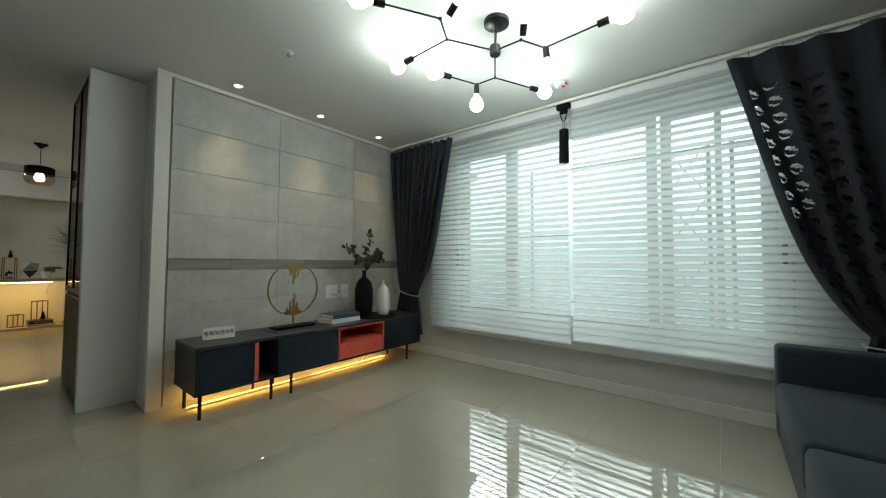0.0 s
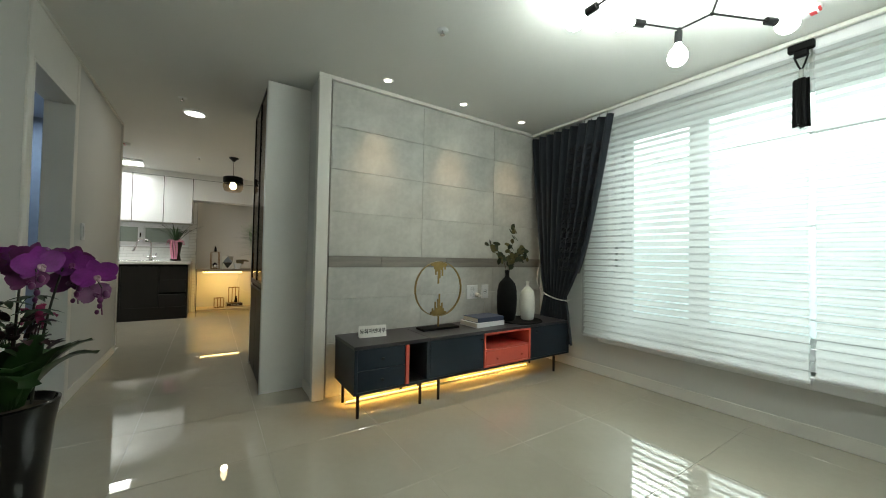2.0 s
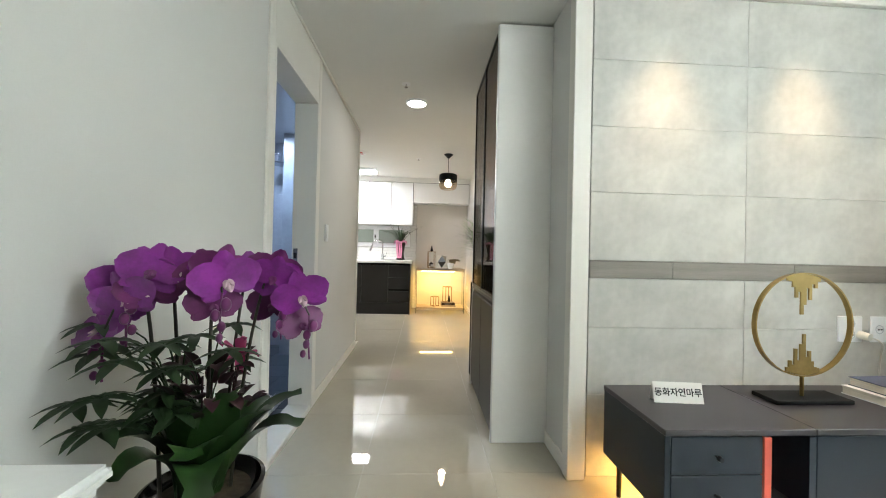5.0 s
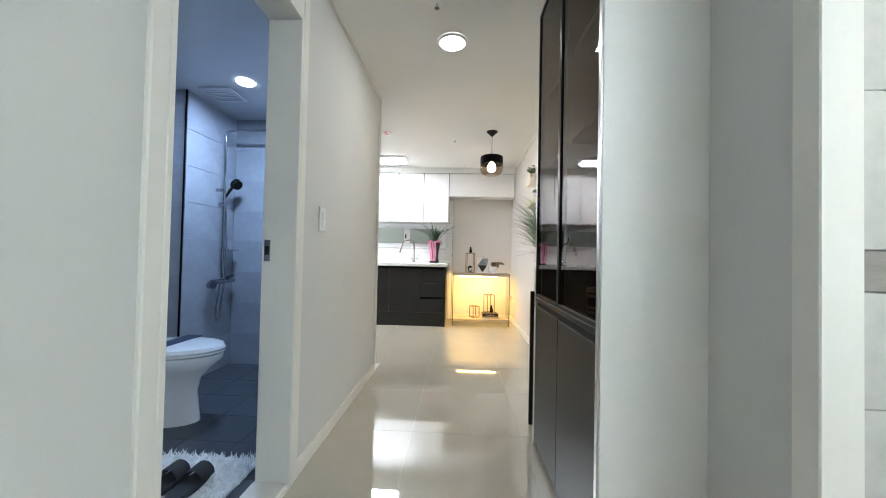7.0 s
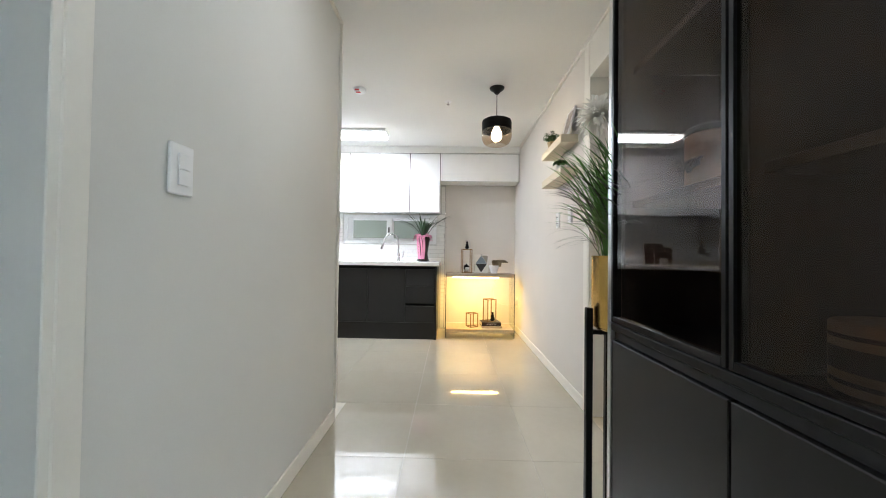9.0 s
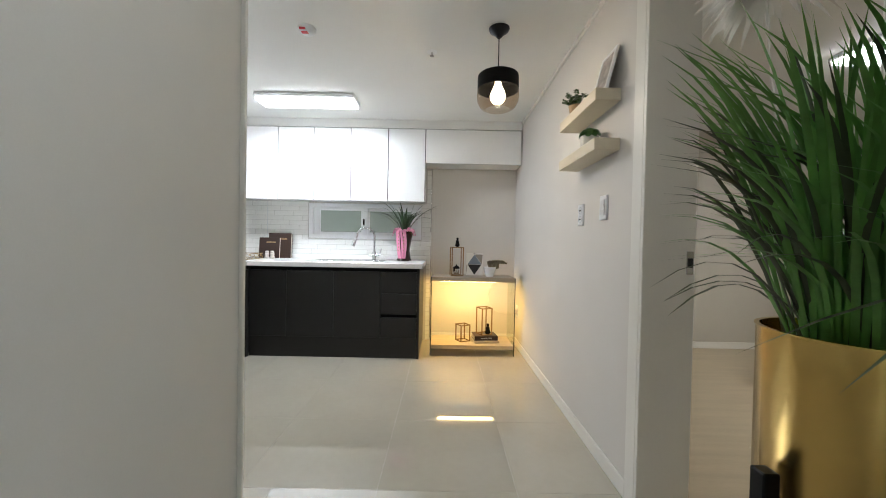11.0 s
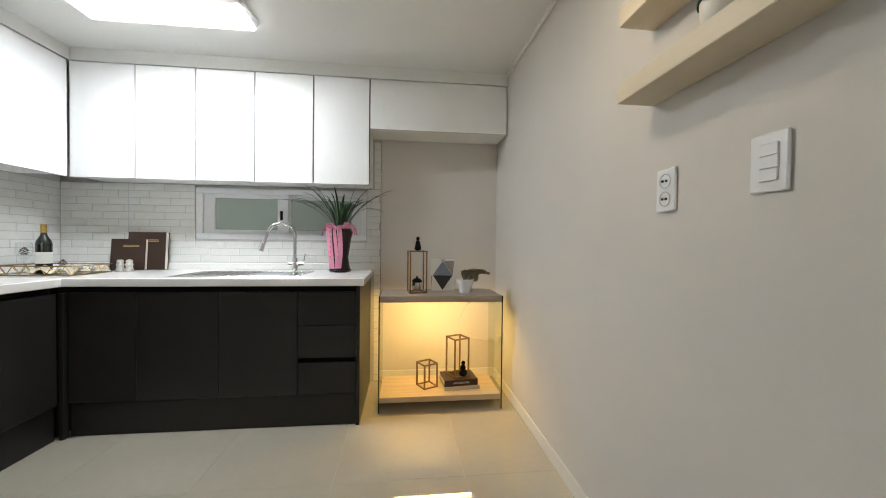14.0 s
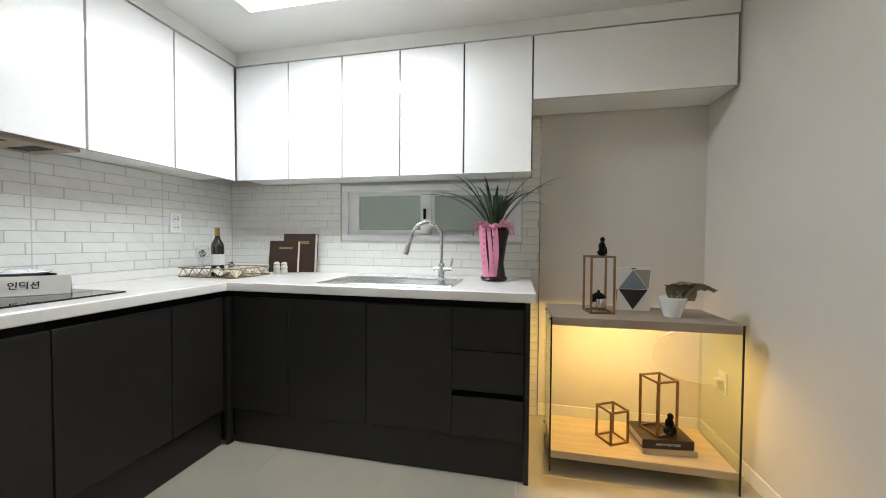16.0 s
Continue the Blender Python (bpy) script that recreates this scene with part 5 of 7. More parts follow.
# low green filler plants in the same pot
for cx, cy, n, hgt, sp in ((-0.36, 1.34, 7, 0.15, 0.09), (-0.28, 1.44, 8, 0.24, 0.10), (-0.37, 1.38, 8, 0.26, 0.10), (-0.27, 1.37, 6, 0.12, 0.08)):
    bm = B()
    for i in range(n):
        a = rng.uniform(0, 6.28)
        rr = sp * rng.uniform(0.5, 1.1)
        tip = Vector((min(cx + rr * math.cos(a), 0.0), cy + rr * math.sin(a), 0.60 + hgt * rng.uniform(0.45, 1.1)))
        tip.x = max(tip.x, -0.44)
        tip.y = max(tip.y, 1.27)
        stem = arc((cx * 0.4 + OX * 0.6, cy * 0.4 + OY * 0.6, 0.48), ((cx + OX) / 2, (cy + OY) / 2, tip.z + 0.02), tip, 6)
        tube(bm, stem, 0.0018, 5)
        for b_ in range(6):
            an = 2 * math.pi * b_ / 6 + a
            dd = Vector((math.cos(an), math.sin(an), -0.25))
            blade(bm, arc(tip, tip + dd * 0.03 + Vector((0, 0, 0.012)), tip + dd * 0.065, 4), 0.022, 0.15)
    part("filler_foliage", bm, M_LEAF2, oc, "low green foliage round the orchid", smooth=60)
M_DARKF = mat("dark_maroon_foliage", (0.030, 0.007, 0.012), 0.5, var=0.4, scale=25)
bm = B()
for i in range(46):
    a, rr = rng.uniform(0, 6.28), 0.085 * math.sqrt(rng.random())
    c = Vector((-0.262 + rr * math.cos(a), 1.425 + rr * math.sin(a), rng.uniform(0.66, 0.79)))
    dd = Vector((math.cos(a) * 0.7, math.sin(a) * 0.7, rng.uniform(-0.3, 0.7)))
    blade(bm, arc(c, c + dd * 0.025 + Vector((0, 0, 0.01)), c + dd * 0.06, 5), 0.03, 0.2)
for i in range(7):
    tube(bm, [(-0.268 + 0.03 * math.cos(i), 1.42 + 0.03 * math.sin(i), 0.48), (-0.262 + 0.06 * math.cos(i), 1.425 + 0.06 * math.sin(i), 0.76)], 0.0022, 5)
part("maroon_foliage", bm, M_DARKF, oc, "dark maroon foliage among the stalks", smooth=60)
bm = B()
M_PINKB = mat("pink_bow", (0.42, 0.05, 0.16), 0.4, var=0.2)
for a in range(5):
    an = a * 1.25
    c = Vector((-0.215, 1.46, 0.775))
    blade(bm, arc(c, c + Vector((0.05 * math.cos(an), -0.03, 0.05 * math.sin(an) + 0.02)), c + Vector((0.045 * math.cos(an), -0.01, 0.04 * math.sin(an))), 6), 0.025, 0.3)
part("bow", bm, M_PINKB, oc, "pink gift bow", smooth=70)

wc = thing("white_chest", -0.33, 0.68, 0, "white painted chest with moulded top and grey-blue panels", "chest")
M_WPAINT = mat("white_furniture_paint", (0.76, 0.77, 0.76), 0.3, var=0.04, scale=5, fine=90, bump=0.05)
M_BPANEL = mat("grey_blue_panel", (0.34, 0.37, 0.42), 0.35, var=0.08)
X0, X1, Y0, Y1, ZT = -0.485, -0.185, 0.30, 1.045, 0.762
bm = boxes((X0, X1 + 0.02, Y0 - 0.02, Y1 + 0.02, ZT - 0.022, ZT))
bmesh.ops.bevel(bm, geom=bm.edges[:], offset=0.008, segments=3, affect="EDGES")
part("top", bm, M_WPAINT, wc)
part("moulding", boxes((X0, X1 + 0.008, Y0 - 0.008, Y1 + 0.008, ZT - 0.036, ZT - 0.022), bevel=0.004), M_WPAINT, wc)
part("body", boxes((X0, X1, Y0, Y1, 0.55, ZT - 0.036), bevel=0.003), M_WPAINT, wc)
for a, b in ((Y0 + 0.03, 0.665), (0.685, Y1 - 0.03)):
    d = part("drawer", boxes((X1 - 0.002, X1 + 0.008, a, b, 0.575, ZT - 0.06), bevel=0.003), M_WPAINT, wc)
    part("inset", boxes((X1 + 0.0085, X1 + 0.0105, a + 0.02, b - 0.02, 0.592, ZT - 0.078), bevel=0.001), M_BPANEL, d, "grey-blue inset panel")
part("inset", boxes((X0 + 0.05, X1 - 0.04, Y1, Y1 + 0.004, 0.58, ZT - 0.06), bevel=0.001), M_BPANEL, wc, "grey-blue inset panel")
for lx in (X0 + 0.025, X1 - 0.022):
    for ly in (Y0 + 0.025, Y1 - 0.025):
        bm = B()
        lathe(bm, ((0, 0), (0.012, 0), (0.014, 0.02), (0.018, 0.3), (0.022, 0.42), (0.017, 0.45), (0.024, 0.48), (0.024, 0.55), (0, 0.55)), lx, ly, 0, 16)
        part("leg", bm, M_WPAINT, wc)

# ---- gold planter with grasses beside the hall cabinet ----
ps = thing("plant_stand", 0.76, 3.60, 0, "tall black metal plant stand", "plant stand")
GX, GY = 0.745, 3.60
for dx, dy in ((-0.115, 0), (0.115, 0), (0, -0.115), (0, 0.115)):
    part("leg", boxes((GX + dx - 0.011, GX + dx + 0.011, GY + dy - 0.011, GY + dy + 0.011, 0, 0.78), bevel=0.002), M_BLACK, ps)
part("cross_bar", boxes((GX - 0.105, GX + 0.105, GY - 0.009, GY + 0.009, 0.69, 0.705), (GX - 0.009, GX + 0.009, GY - 0.105, GY + 0.105, 0.6895, 0.7055), bevel=0.001), M_BLACK, ps)
gp = thing("planter", GX, GY, 0.706, "brushed gold metal planter on a black stand", "planter")
bm = B()
lathe(bm, ((0, 0), (0.088, 0), (0.100, 0.012), (0.100, 0.246), (0.102, 0.25), (0.096, 0.25), (0.094, 0.21), (0, 0.205)), GX, GY, 0.707, 40)
part("pot", bm, M_GOLD, gp, smooth=50)
M_GRASS = mat("green_grass_blade", (0.11, 0.27, 0.05), 0.45, var=0.4, scale=12)
M_GRASSD = mat("dark_grass_blade", (0.045, 0.06, 0.025), 0.5, var=0.35, scale=12)
gr = thing("ornamental_grass", GX, GY, 0.92, "tall arching green artificial grass in a gold planter", "plant")
rng = random.Random(21)
for nm, m_, n, spread, top in (("green_blades", M_GRASS, 260, 0.27, 0.50), ("dark_blades", M_GRASSD, 80, 0.42, 0.46)):
    bm = B()
    for i in range(n):
        a, rr = rng.uniform(0, 6.28), spread * math.sqrt(rng.random()) * 1.15
        hgt = top * rng.uniform(0.55, 1.1)
        b0 = Vector((GX + 0.07 * math.cos(a) * rng.random(), GY + 0.07 * math.sin(a) * rng.random(), 0.91))
        tip = b0 + Vector((rr * math.cos(a), rr * math.sin(a), hgt - rr * 0.5))
        if i % 2 == 0:
            tip.x = GX - rr * rng.uniform(0.5, 1.0)
        tip.x = max(tip.x, 0.45 + rng.uniform(0, 0.06))
        tip.y = min(tip.y, 3.40 + (tip.x - 0.216) * 0.75 - rng.uniform(0, 0.03))
        if tip.x > 0.96:
            tip.x = 0.96 - rng.uniform(0, 0.03)
        if tip.y < 3.44 and tip.x > 0.56:
            tip.y = 3.44 + rng.uniform(0, 0.05)
        blade(bm, arc(b0, b0 + Vector((rr * 0.18 * math.cos(a), rr * 0.18 * math.sin(a), hgt * 0.62)), tip, 7), rng.uniform(0.005, 0.009), 0.1)
    part(nm, bm, m_, gr, smooth=60)
M_PLUME = sheer("white_plume", (0.82, 0.80, 0.76), 0.25, 0.5)
for px, py, pz in ((0.70, 3.70, 1.50), (0.86, 3.68, 1.58)):
    bm = B()
    tube(bm, arc((GX, GY, 0.92), (px, py, 1.2), (px, py, pz), 8), 0.002, 5)
    for i in range(420):
        a, e = rng.uniform(0, 6.28), rng.uniform(-0.6, 1.4)
        d = Vector((math.cos(a) * math.cos(e), math.sin(a) * math.cos(e), math.sin(e)))
        c = Vector((px, py, pz - 0.03))
        ln = rng.uniform(0.06, 0.105)
        blade(bm, arc(c + d * 0.01, c + d * ln * 0.6 + Vector((0, 0, 0.02)), c + d * ln + Vector((0, 0, -0.012)), 4), 0.009, 0.1)
    part("plume", bm, M_PLUME, gr, "fluffy white plume", smooth=60)

# ---- shelves on the right wall ----
for z in (1.496, 1.719):
    solid("wall_shelf", boxes((0.883, 0.9995, 4.751, 5.238, z, z + 0.055), bevel=0.002), M_SHELF, "pale wood-look floating wall shelf", "shelf", "floating shelves")
M_LEAFS = mat("boxwood_leaf", (0.05, 0.10, 0.03), 0.5, var=0.35, scale=30)
M_SUCC = mat("succulent_leaf", (0.06, 0.16, 0.03), 0.4, var=0.3, scale=30)
M_TAN = mat("tan_pot", (0.36, 0.26, 0.14), 0.6, var=0.1)
sp_ = thing("potted_plant", 0.94, 5.14, 1.774, "small leafy plant in a tan pot on a shelf", "plant")
bm = B()
lathe(bm, ((0, 0), (0.030, 0), (0.040, 0.06), (0.042, 0.065), (0.038, 0.066), (0.036, 0.055), (0, 0.054)), 0.94, 5.14, 1.7745, 24)
part("pot", bm, M_TAN, sp_)
bm = B()
for i in range(30):
    a, e = rng.uniform(0, 6.28), rng.uniform(0.3, 1.5)
    d = Vector((math.cos(a) * math.cos(e), math.sin(a) * math.cos(e), math.sin(e)))
    b0 = Vector((0.94, 5.14, 1.827)) + Vector((d.x, d.y, 0)) * 0.02
    ln = rng.uniform(0.05, 0.095)
    pts = arc(b0, b0 + d * ln * 0.5 + Vector((0, 0, 0.01)), b0 + d * ln, 6)
    tube(bm, pts, 0.0011, 4)
    for p in pts[1:]:
        for s_ in (-1, 1):
            disc_leaf(bm, p + Vector((0.007 * s_, rng.uniform(-0.007, 0.007), 0.003)), (rng.uniform(-1, 1), rng.uniform(-1, 1), 1), 0.008, 0.005, rng.uniform(0, 6))
part("foliage", bm, M_LEAFS, sp_, smooth=60)
sp2 = thing("potted_plant", 0.938, 4.94, 1.552, "round green succulent in a white pot on a shelf", "plant")
bm = B()
lathe(bm, ((0, 0), (0.036, 0), (0.043, 0.01), (0.046, 0.058), (0.043, 0.06), (0.040, 0.05), (0, 0.049)), 0.938, 4.94, 1.5515, 24)
part("pot", bm, M_CREAM, sp2)
bm = B()
for i in range(60):
    a, e = rng.uniform(0, 6.28), math.asin(rng.uniform(0.1, 1))
    d = Vector((math.cos(a) * math.cos(e), math.sin(a) * math.cos(e), math.sin(e)))
    b0 = Vector((0.938, 4.94, 1.599))
    p = b0 + Vector((d.x * 0.05, d.y * 0.05, d.z * 0.05))
    tube(bm, [b0, b0 + d * 0.03, p], 0.003, 5)
    disc_leaf(bm, p, d + Vector((rng.uniform(-0.4, 0.4), rng.uniform(-0.4, 0.4), 0.2)), 0.013, 0.011)
part("leaves", bm, M_SUCC, sp2, smooth=60)
M_PHOTO = mat("grey_print", (0.42, 0.38, 0.37), 0.4, var=0.5, scale=20)
fr = thing("picture_frame", 0.94, 4.83, 1.774, "white picture frame leaning on the wall", "frame")
fr.matrix_basis = pose(0.935, 4.83, 1.7745, 0, 14, 0)
for nm, bm, m_ in (("frame", boxes((-0.006, 0.006, -0.075, -0.060, 0, 0.2), (-0.006, 0.006, 0.060, 0.075, 0, 0.2), (-0.006, 0.006, -0.06, 0.06, 0, 0.015), (-0.006, 0.006, -0.06, 0.06, 0.185, 0.2), bevel=0.001), M_PLASTIC),
                   ("print", boxes((-0.002, 0.0, -0.06, 0.06, 0.015, 0.185)), M_PHOTO), ("backing", boxes((0.001, 0.0055, -0.06, 0.06, 0.015, 0.185)), M_INK)):
    o = new(nm, mesh_of(nm, bm, m_))
    o.parent = fr
plate_on("wall_socket", pose(0.9995, 5.172, 1.236, 0, 0, -90), 0.072, 0.12, "white double wall socket on the grey wall", 2)
plate_on("light_switch", pose(0.9995, 4.888, 1.25, 0, 0, -90), 0.078, 0.12, "white three-gang light switch on the grey wall", 0, 3, "switch")
plate_on("wall_socket", pose(0.9995, 6.83, 0.37, 0, 0, -90), 0.072, 0.12, "white wall socket with a plug behind the rack", 1)
# ---- kitchen window ----
kw = structure("window_2", boxes((-1.262, -0.03, 7.035, 7.12, 1.092, 1.135), (-1.262, -0.03, 7.035, 7.12, 1.43, 1.473), (-1.262, -1.215, 7.035, 7.12, 1.135, 1.43), (-0.075, -0.03, 7.035, 7.12, 1.135, 1.43), bevel=0.003),
               M_UPVC, "small white sliding kitchen window over the worktop", "window", 35)
# opaque panes; a faint emission stands in for daylight coming through
M_FROST = glow("glowing_frosted_pane", (0.45, 0.52, 0.45), 0.10)
M_FROST.node_tree.nodes["Principled BSDF"].inputs["Base Color"].default_value = (0.27, 0.31, 0.275, 1)
M_FROST.node_tree.nodes["Principled BSDF"].inputs["Roughness"].default_value = 0.12
for a, b, y in ((-1.215, -0.62, 7.055), (-0.68, -0.075, 7.085)):
    part("window_sash", boxes((a, a + 0.075, y, y + 0.028, 1.135, 1.43), (b - 0.075, b, y, y + 0.028, 1.135, 1.43), (a + 0.075, b - 0.075, y, y + 0.028, 1.135, 1.165), (a + 0.075, b - 0.075, y, y + 0.028, 1.40, 1.43), bevel=0.002), M_UPVC, kw)
    part("pane", boxes((a + 0.075, b - 0.075, y + 0.010, y + 0.016, 1.165, 1.40)), M_FROST, kw, smooth=None)
part("sash_catch", boxes((-0.672, -0.655, 7.042, 7.056, 1.24, 1.31), bevel=0.002), M_BLACKM, kw)

# ---- sink and tap ----
sk = thing("kitchen_sink", -0.72, 6.62, 0.87, "stainless steel sink bowl set in the worktop", "sink")
SX0, SX1, SY0, SY1 = -1.08, -0.36, 6.42, 6.80
part("rim", boxes((SX0, SX1, SY0, SY0 + 0.03, 0.8705, 0.876), (SX0, SX1, SY1 - 0.03, SY1, 0.8705, 0.876), (SX0, SX0 + 0.03, SY0 + 0.03, SY1 - 0.03, 0.8705, 0.876), (SX1 - 0.03, SX1, SY0 + 0.03, SY1 - 0.03, 0.8705, 0.876), bevel=0.002), M_STEEL, sk)
part("bowl", boxes((SX0 + 0.03, SX1 - 0.03, SY0 + 0.03, SY1 - 0.03, 0.8702, 0.8708)), M_STEEL, sk)
for i in range(9):
    bm = B()
    x = -0.98 + i * 0.035
    rod(bm, (x, 6.46, 0.879), (x, 6.76, 0.879), 0.003, seg=6)
    part("drain_bar", bm, M_STEEL, sk)
fx, fy = -0.50, 6.83
fa = thing("kitchen_tap", fx, fy, 0.87, "chrome pull-out kitchen tap with a high arched neck", "tap")
bm = B()
lathe(bm, ((0, 0), (0.027, 0), (0.027, 0.008), (0.021, 0.012), (0.021, 0.085), (0.016, 0.095), (0, 0.095)), fx, fy, 0.871, 24)
part("body", bm, M_CHROME, fa)
neck = [Vector((fx, fy, 0.96)), Vector((fx, fy, 1.06)), Vector((fx, fy, 1.12))]
for i in range(1, 13):
    a = math.pi * i / 12
    neck.append(Vector((fx - 0.085 * (1 - math.cos(a)), fy - 0.05 * (1 - math.cos(a)) / 2, 1.12 + 0.085 * math.sin(a))))
neck.append(neck[-1] + Vector((-0.012, -0.005, -0.03)))
bm = B()
tube(bm, neck, 0.0115, 14)
part("neck", bm, M_CHROME, fa, smooth=60)
bm = B()
rod(bm, neck[-1], neck[-1] + Vector((-0.025, -0.008, -0.075)), 0.0145, 0.021, seg=18)
part("spray_head", bm, M_CHROME, fa)
bm = B()
rod(bm, (fx - 0.045, fy, 0.925), (fx + 0.06, fy, 0.925), 0.0165, seg=16)
rod(bm, (fx + 0.055, fy, 0.925), (fx + 0.068, fy - 0.005, 0.995), 0.005, 0.007, seg=10)
part("lever", bm, M_CHROME, fa)

# ---- gift plant ----
M_RIB = mat("pink_satin_ribbon", (0.72, 0.26, 0.42), 0.32, var=0.12, scale=10, sheen=0.3)
M_BROWNV = mat("dark_brown_vase", (0.03, 0.017, 0.013), 0.25, var=0.2)
VX, VY = -0.185, 6.80
gv = thing("gift_vase", VX, VY, 0.87, "dark brown vase tied with pink satin ribbons", "vase")
bm = B()
lathe(bm, ((0, 0), (0.07, 0), (0.078, 0.012), (0.066, 0.03), (0.055, 0.10), (0.072, 0.22), (0.085, 0.28), (0.072, 0.305), (0.06, 0.31), (0.058, 0.29), (0, 0.285)), VX, VY, 0.871, 28)
part("vase", bm, M_BROWNV, gv)
for ox, w in ((-0.048, 0.034), (0.004, 0.032), (-0.02, 0.022)):
    bm = B()
    rows = []
    for i in range(14):
        v = i / 13
        z = 1.185 - 0.285 * v
        y = VY - 0.088 - 0.010 * math.sin(5 * v + ox * 60)
        rows.append([bm.verts.new((VX + ox + 0.012 * math.sin(3 * v + ox * 40) + s_ * w / 2, y - 0.004 * (1 - abs(s_)) + 0.02 * abs(ox + s_ * w / 2), z)) for s_ in (-1, -0.33, 0.33, 1)])
    for p, q in zip(rows, rows[1:]):
        for j in range(3):
            bm.faces.new((p[j], p[j + 1], q[j + 1], q[j]))
    rb = part("ribbon", bm, M_RIB, gv, "pink satin ribbon", smooth=70)
    if w > 0.03:
        for i in range(6):
            z = 1.15 - i * 0.034
            part("writing", boxes((VX + ox - 0.004, VX + ox + 0.004, VY - 0.106, VY - 0.1045, z - 0.007, z + 0.007), bevel=0.0), M_TAN, rb)
bm = B()
rng = random.Random(31)
for i in range(26):
    a = 6.28 * i / 26
    c = Vector((VX + 0.07 * math.cos(a), VY + 0.07 * math.sin(a), 1.17))
    d = Vector((math.cos(a), math.sin(a), 0))
    blade(bm, arc(c, c + d * 0.04 + Vector((0, 0, rng.uniform(0.02, 0.06))), c + d * 0.03 + Vector((rng.uniform(-0.03, 0.03), 0, rng.uniform(-0.05, 0.03))), 5), 0.035, 0.3, 0.6)
part("bow", bm, M_RIB, gv, "ruffled pink ribbon bow", smooth=70)
M_LILY = mat("dark_strap_leaf", (0.022, 0.055, 0.018), 0.4, var=0.3, scale=15)
lp = thing("strap_leaf_plant", VX, VY, 1.16, "dark green strap-leaved plant in a gift vase", "plant")
for i in range(34):
    a = 2.4 * i + rng.uniform(-0.3, 0.3)
    rr = rng.uniform(0.06, 0.34)
    b0 = Vector((VX + 0.03 * math.cos(a), VY + 0.03 * math.sin(a), 1.16))
    dx, dy = rr * math.cos(a) * 1.35, rr * math.sin(a) * 0.55
    tip = Vector((b0.x + dx, min(b0.y + dy, 6.98), 1.16 + rng.uniform(0.22, 0.40) - rr * rng.uniform(0.25, 0.7)))
    bm = B()
    blade(bm, arc(b0, b0 + Vector((dx * 0.35, dy * 0.35, 0.24)), tip, 9), rng.uniform(0.016, 0.025), 0.15)
    part("leaf", bm, M_LILY, lp, smooth=60)

# ---- books, shakers, tray on the worktop ----
for x0, x1, y, h, ww, tilt in ((-1.655, -1.42, 6.96, 0.265, "", 5), (-1.735, -1.525, 6.92, 0.215, "ARCHITECTURE", 6)):
    t = thing("book", 0, 0, 0, "dark brown book standing against the tiles", "book")
    t.matrix_basis = pose((x0 + x1) / 2, y, 0.8712, -tilt, 0, 4)
    a = (x1 - x0) / 2
    for nm, bm, m_ in (("cover", boxes((-a, a, -0.025, -0.021, 0, h), (-a, a, 0.016, 0.02, 0, h), (-a, -a + 0.004, -0.021, 0.016, 0, h), bevel=0.001), M_BOOKB), ("page_block", boxes((-a + 0.004, a - 0.004, -0.021, 0.016, 0.003, h - 0.004)), M_PAGES)):
        o = new(nm, mesh_of(nm, bm, m_))
        o.parent = t
    o = new("title_bar", mesh_of("title_bar", boxes((-a * 0.3, a * 0.62, -0.0262, -0.0252, h * 0.78, h * 0.80), (-a * 0.3, a * 0.62, -0.0262, -0.0252, h * 0.74, h * 0.765)), M_TAN))
    o.parent = t
for x in (-1.60, -1.545):
    bm = B()
    lathe(bm, ((0, 0), (0.022, 0), (0.024, 0.012), (0.018, 0.03), (0.022, 0.045), (0.016, 0.058), (0.02, 0.068), (0.012, 0.078), (0, 0.08)), x, 6.80, 0.8712, 20)
    solid("shaker", bm, M_PEARL, "small silvery salt or pepper shaker", "shaker", "salt and pepper shakers")
tr = thing("wire_tray", -1.86, 6.62, 0.87, "brass wire tray with geometric sides", "tray")
TX0, TX1, TY0, TY1 = -2.02, -1.62, 6.48, 6.76
for z in (0.874, 0.925):
    bm = B()
    ring = [(TX0, TY0, z), (TX1, TY0, z), (TX1, TY1, z), (TX0, TY1, z)]
    for a, b in zip(ring, ring[1:] + ring[:1]):
        rod(bm, a, b, 0.003, seg=6)
    part("wire_frame", bm, M_BRASS, tr)
bm = B()
for i in range(6):
    for y in (TY0, TY1):
        x = TX0 + (TX1 - TX0) * i / 6
        w = (TX1 - TX0) / 6
        rod(bm, (x, y, 0.874), (x + w / 2, y, 0.925), 0.0018, seg=5)
        rod(bm, (x + w / 2, y, 0.925), (x + w, y, 0.874), 0.0018, seg=5)
for i in range(4):
    for x in (TX0, TX1):
        y = TY0 + (TY1 - TY0) * i / 4
        w = (TY1 - TY0) / 4
        rod(bm, (x, y, 0.874), (x, y + w / 2, 0.925), 0.0018, seg=5)
        rod(bm, (x, y + w / 2, 0.925), (x, y + w, 0.874), 0.0018, seg=5)
part("lattice", bm, M_BRASS, tr)
part("mirror_base", boxes((TX0 + 0.004, TX1 - 0.004, TY0 + 0.004, TY1 - 0.004, 0.8712, 0.8735)), M_STEEL, tr)
M_WINE = mat("dark_bottle_glass", (0.008, 0.010, 0.007), 0.06, var=0.1, coat=0.7)
bt = thing("wine_bottle", -1.98, 6.70, 0.874, "dark wine bottle with a white label and gold cap", "bottle")
bm = B()
lathe(bm, ((0, 0), (0.036, 0), (0.038, 0.006), (0.038, 0.175), (0.034, 0.195), (0.018, 0.225), (0.0145, 0.24), (0.0145, 0.295), (0, 0.295)), -1.96, 6.70, 0.8738, 24)
part("body", bm, M_WINE, bt, smooth=50)
bm = B()
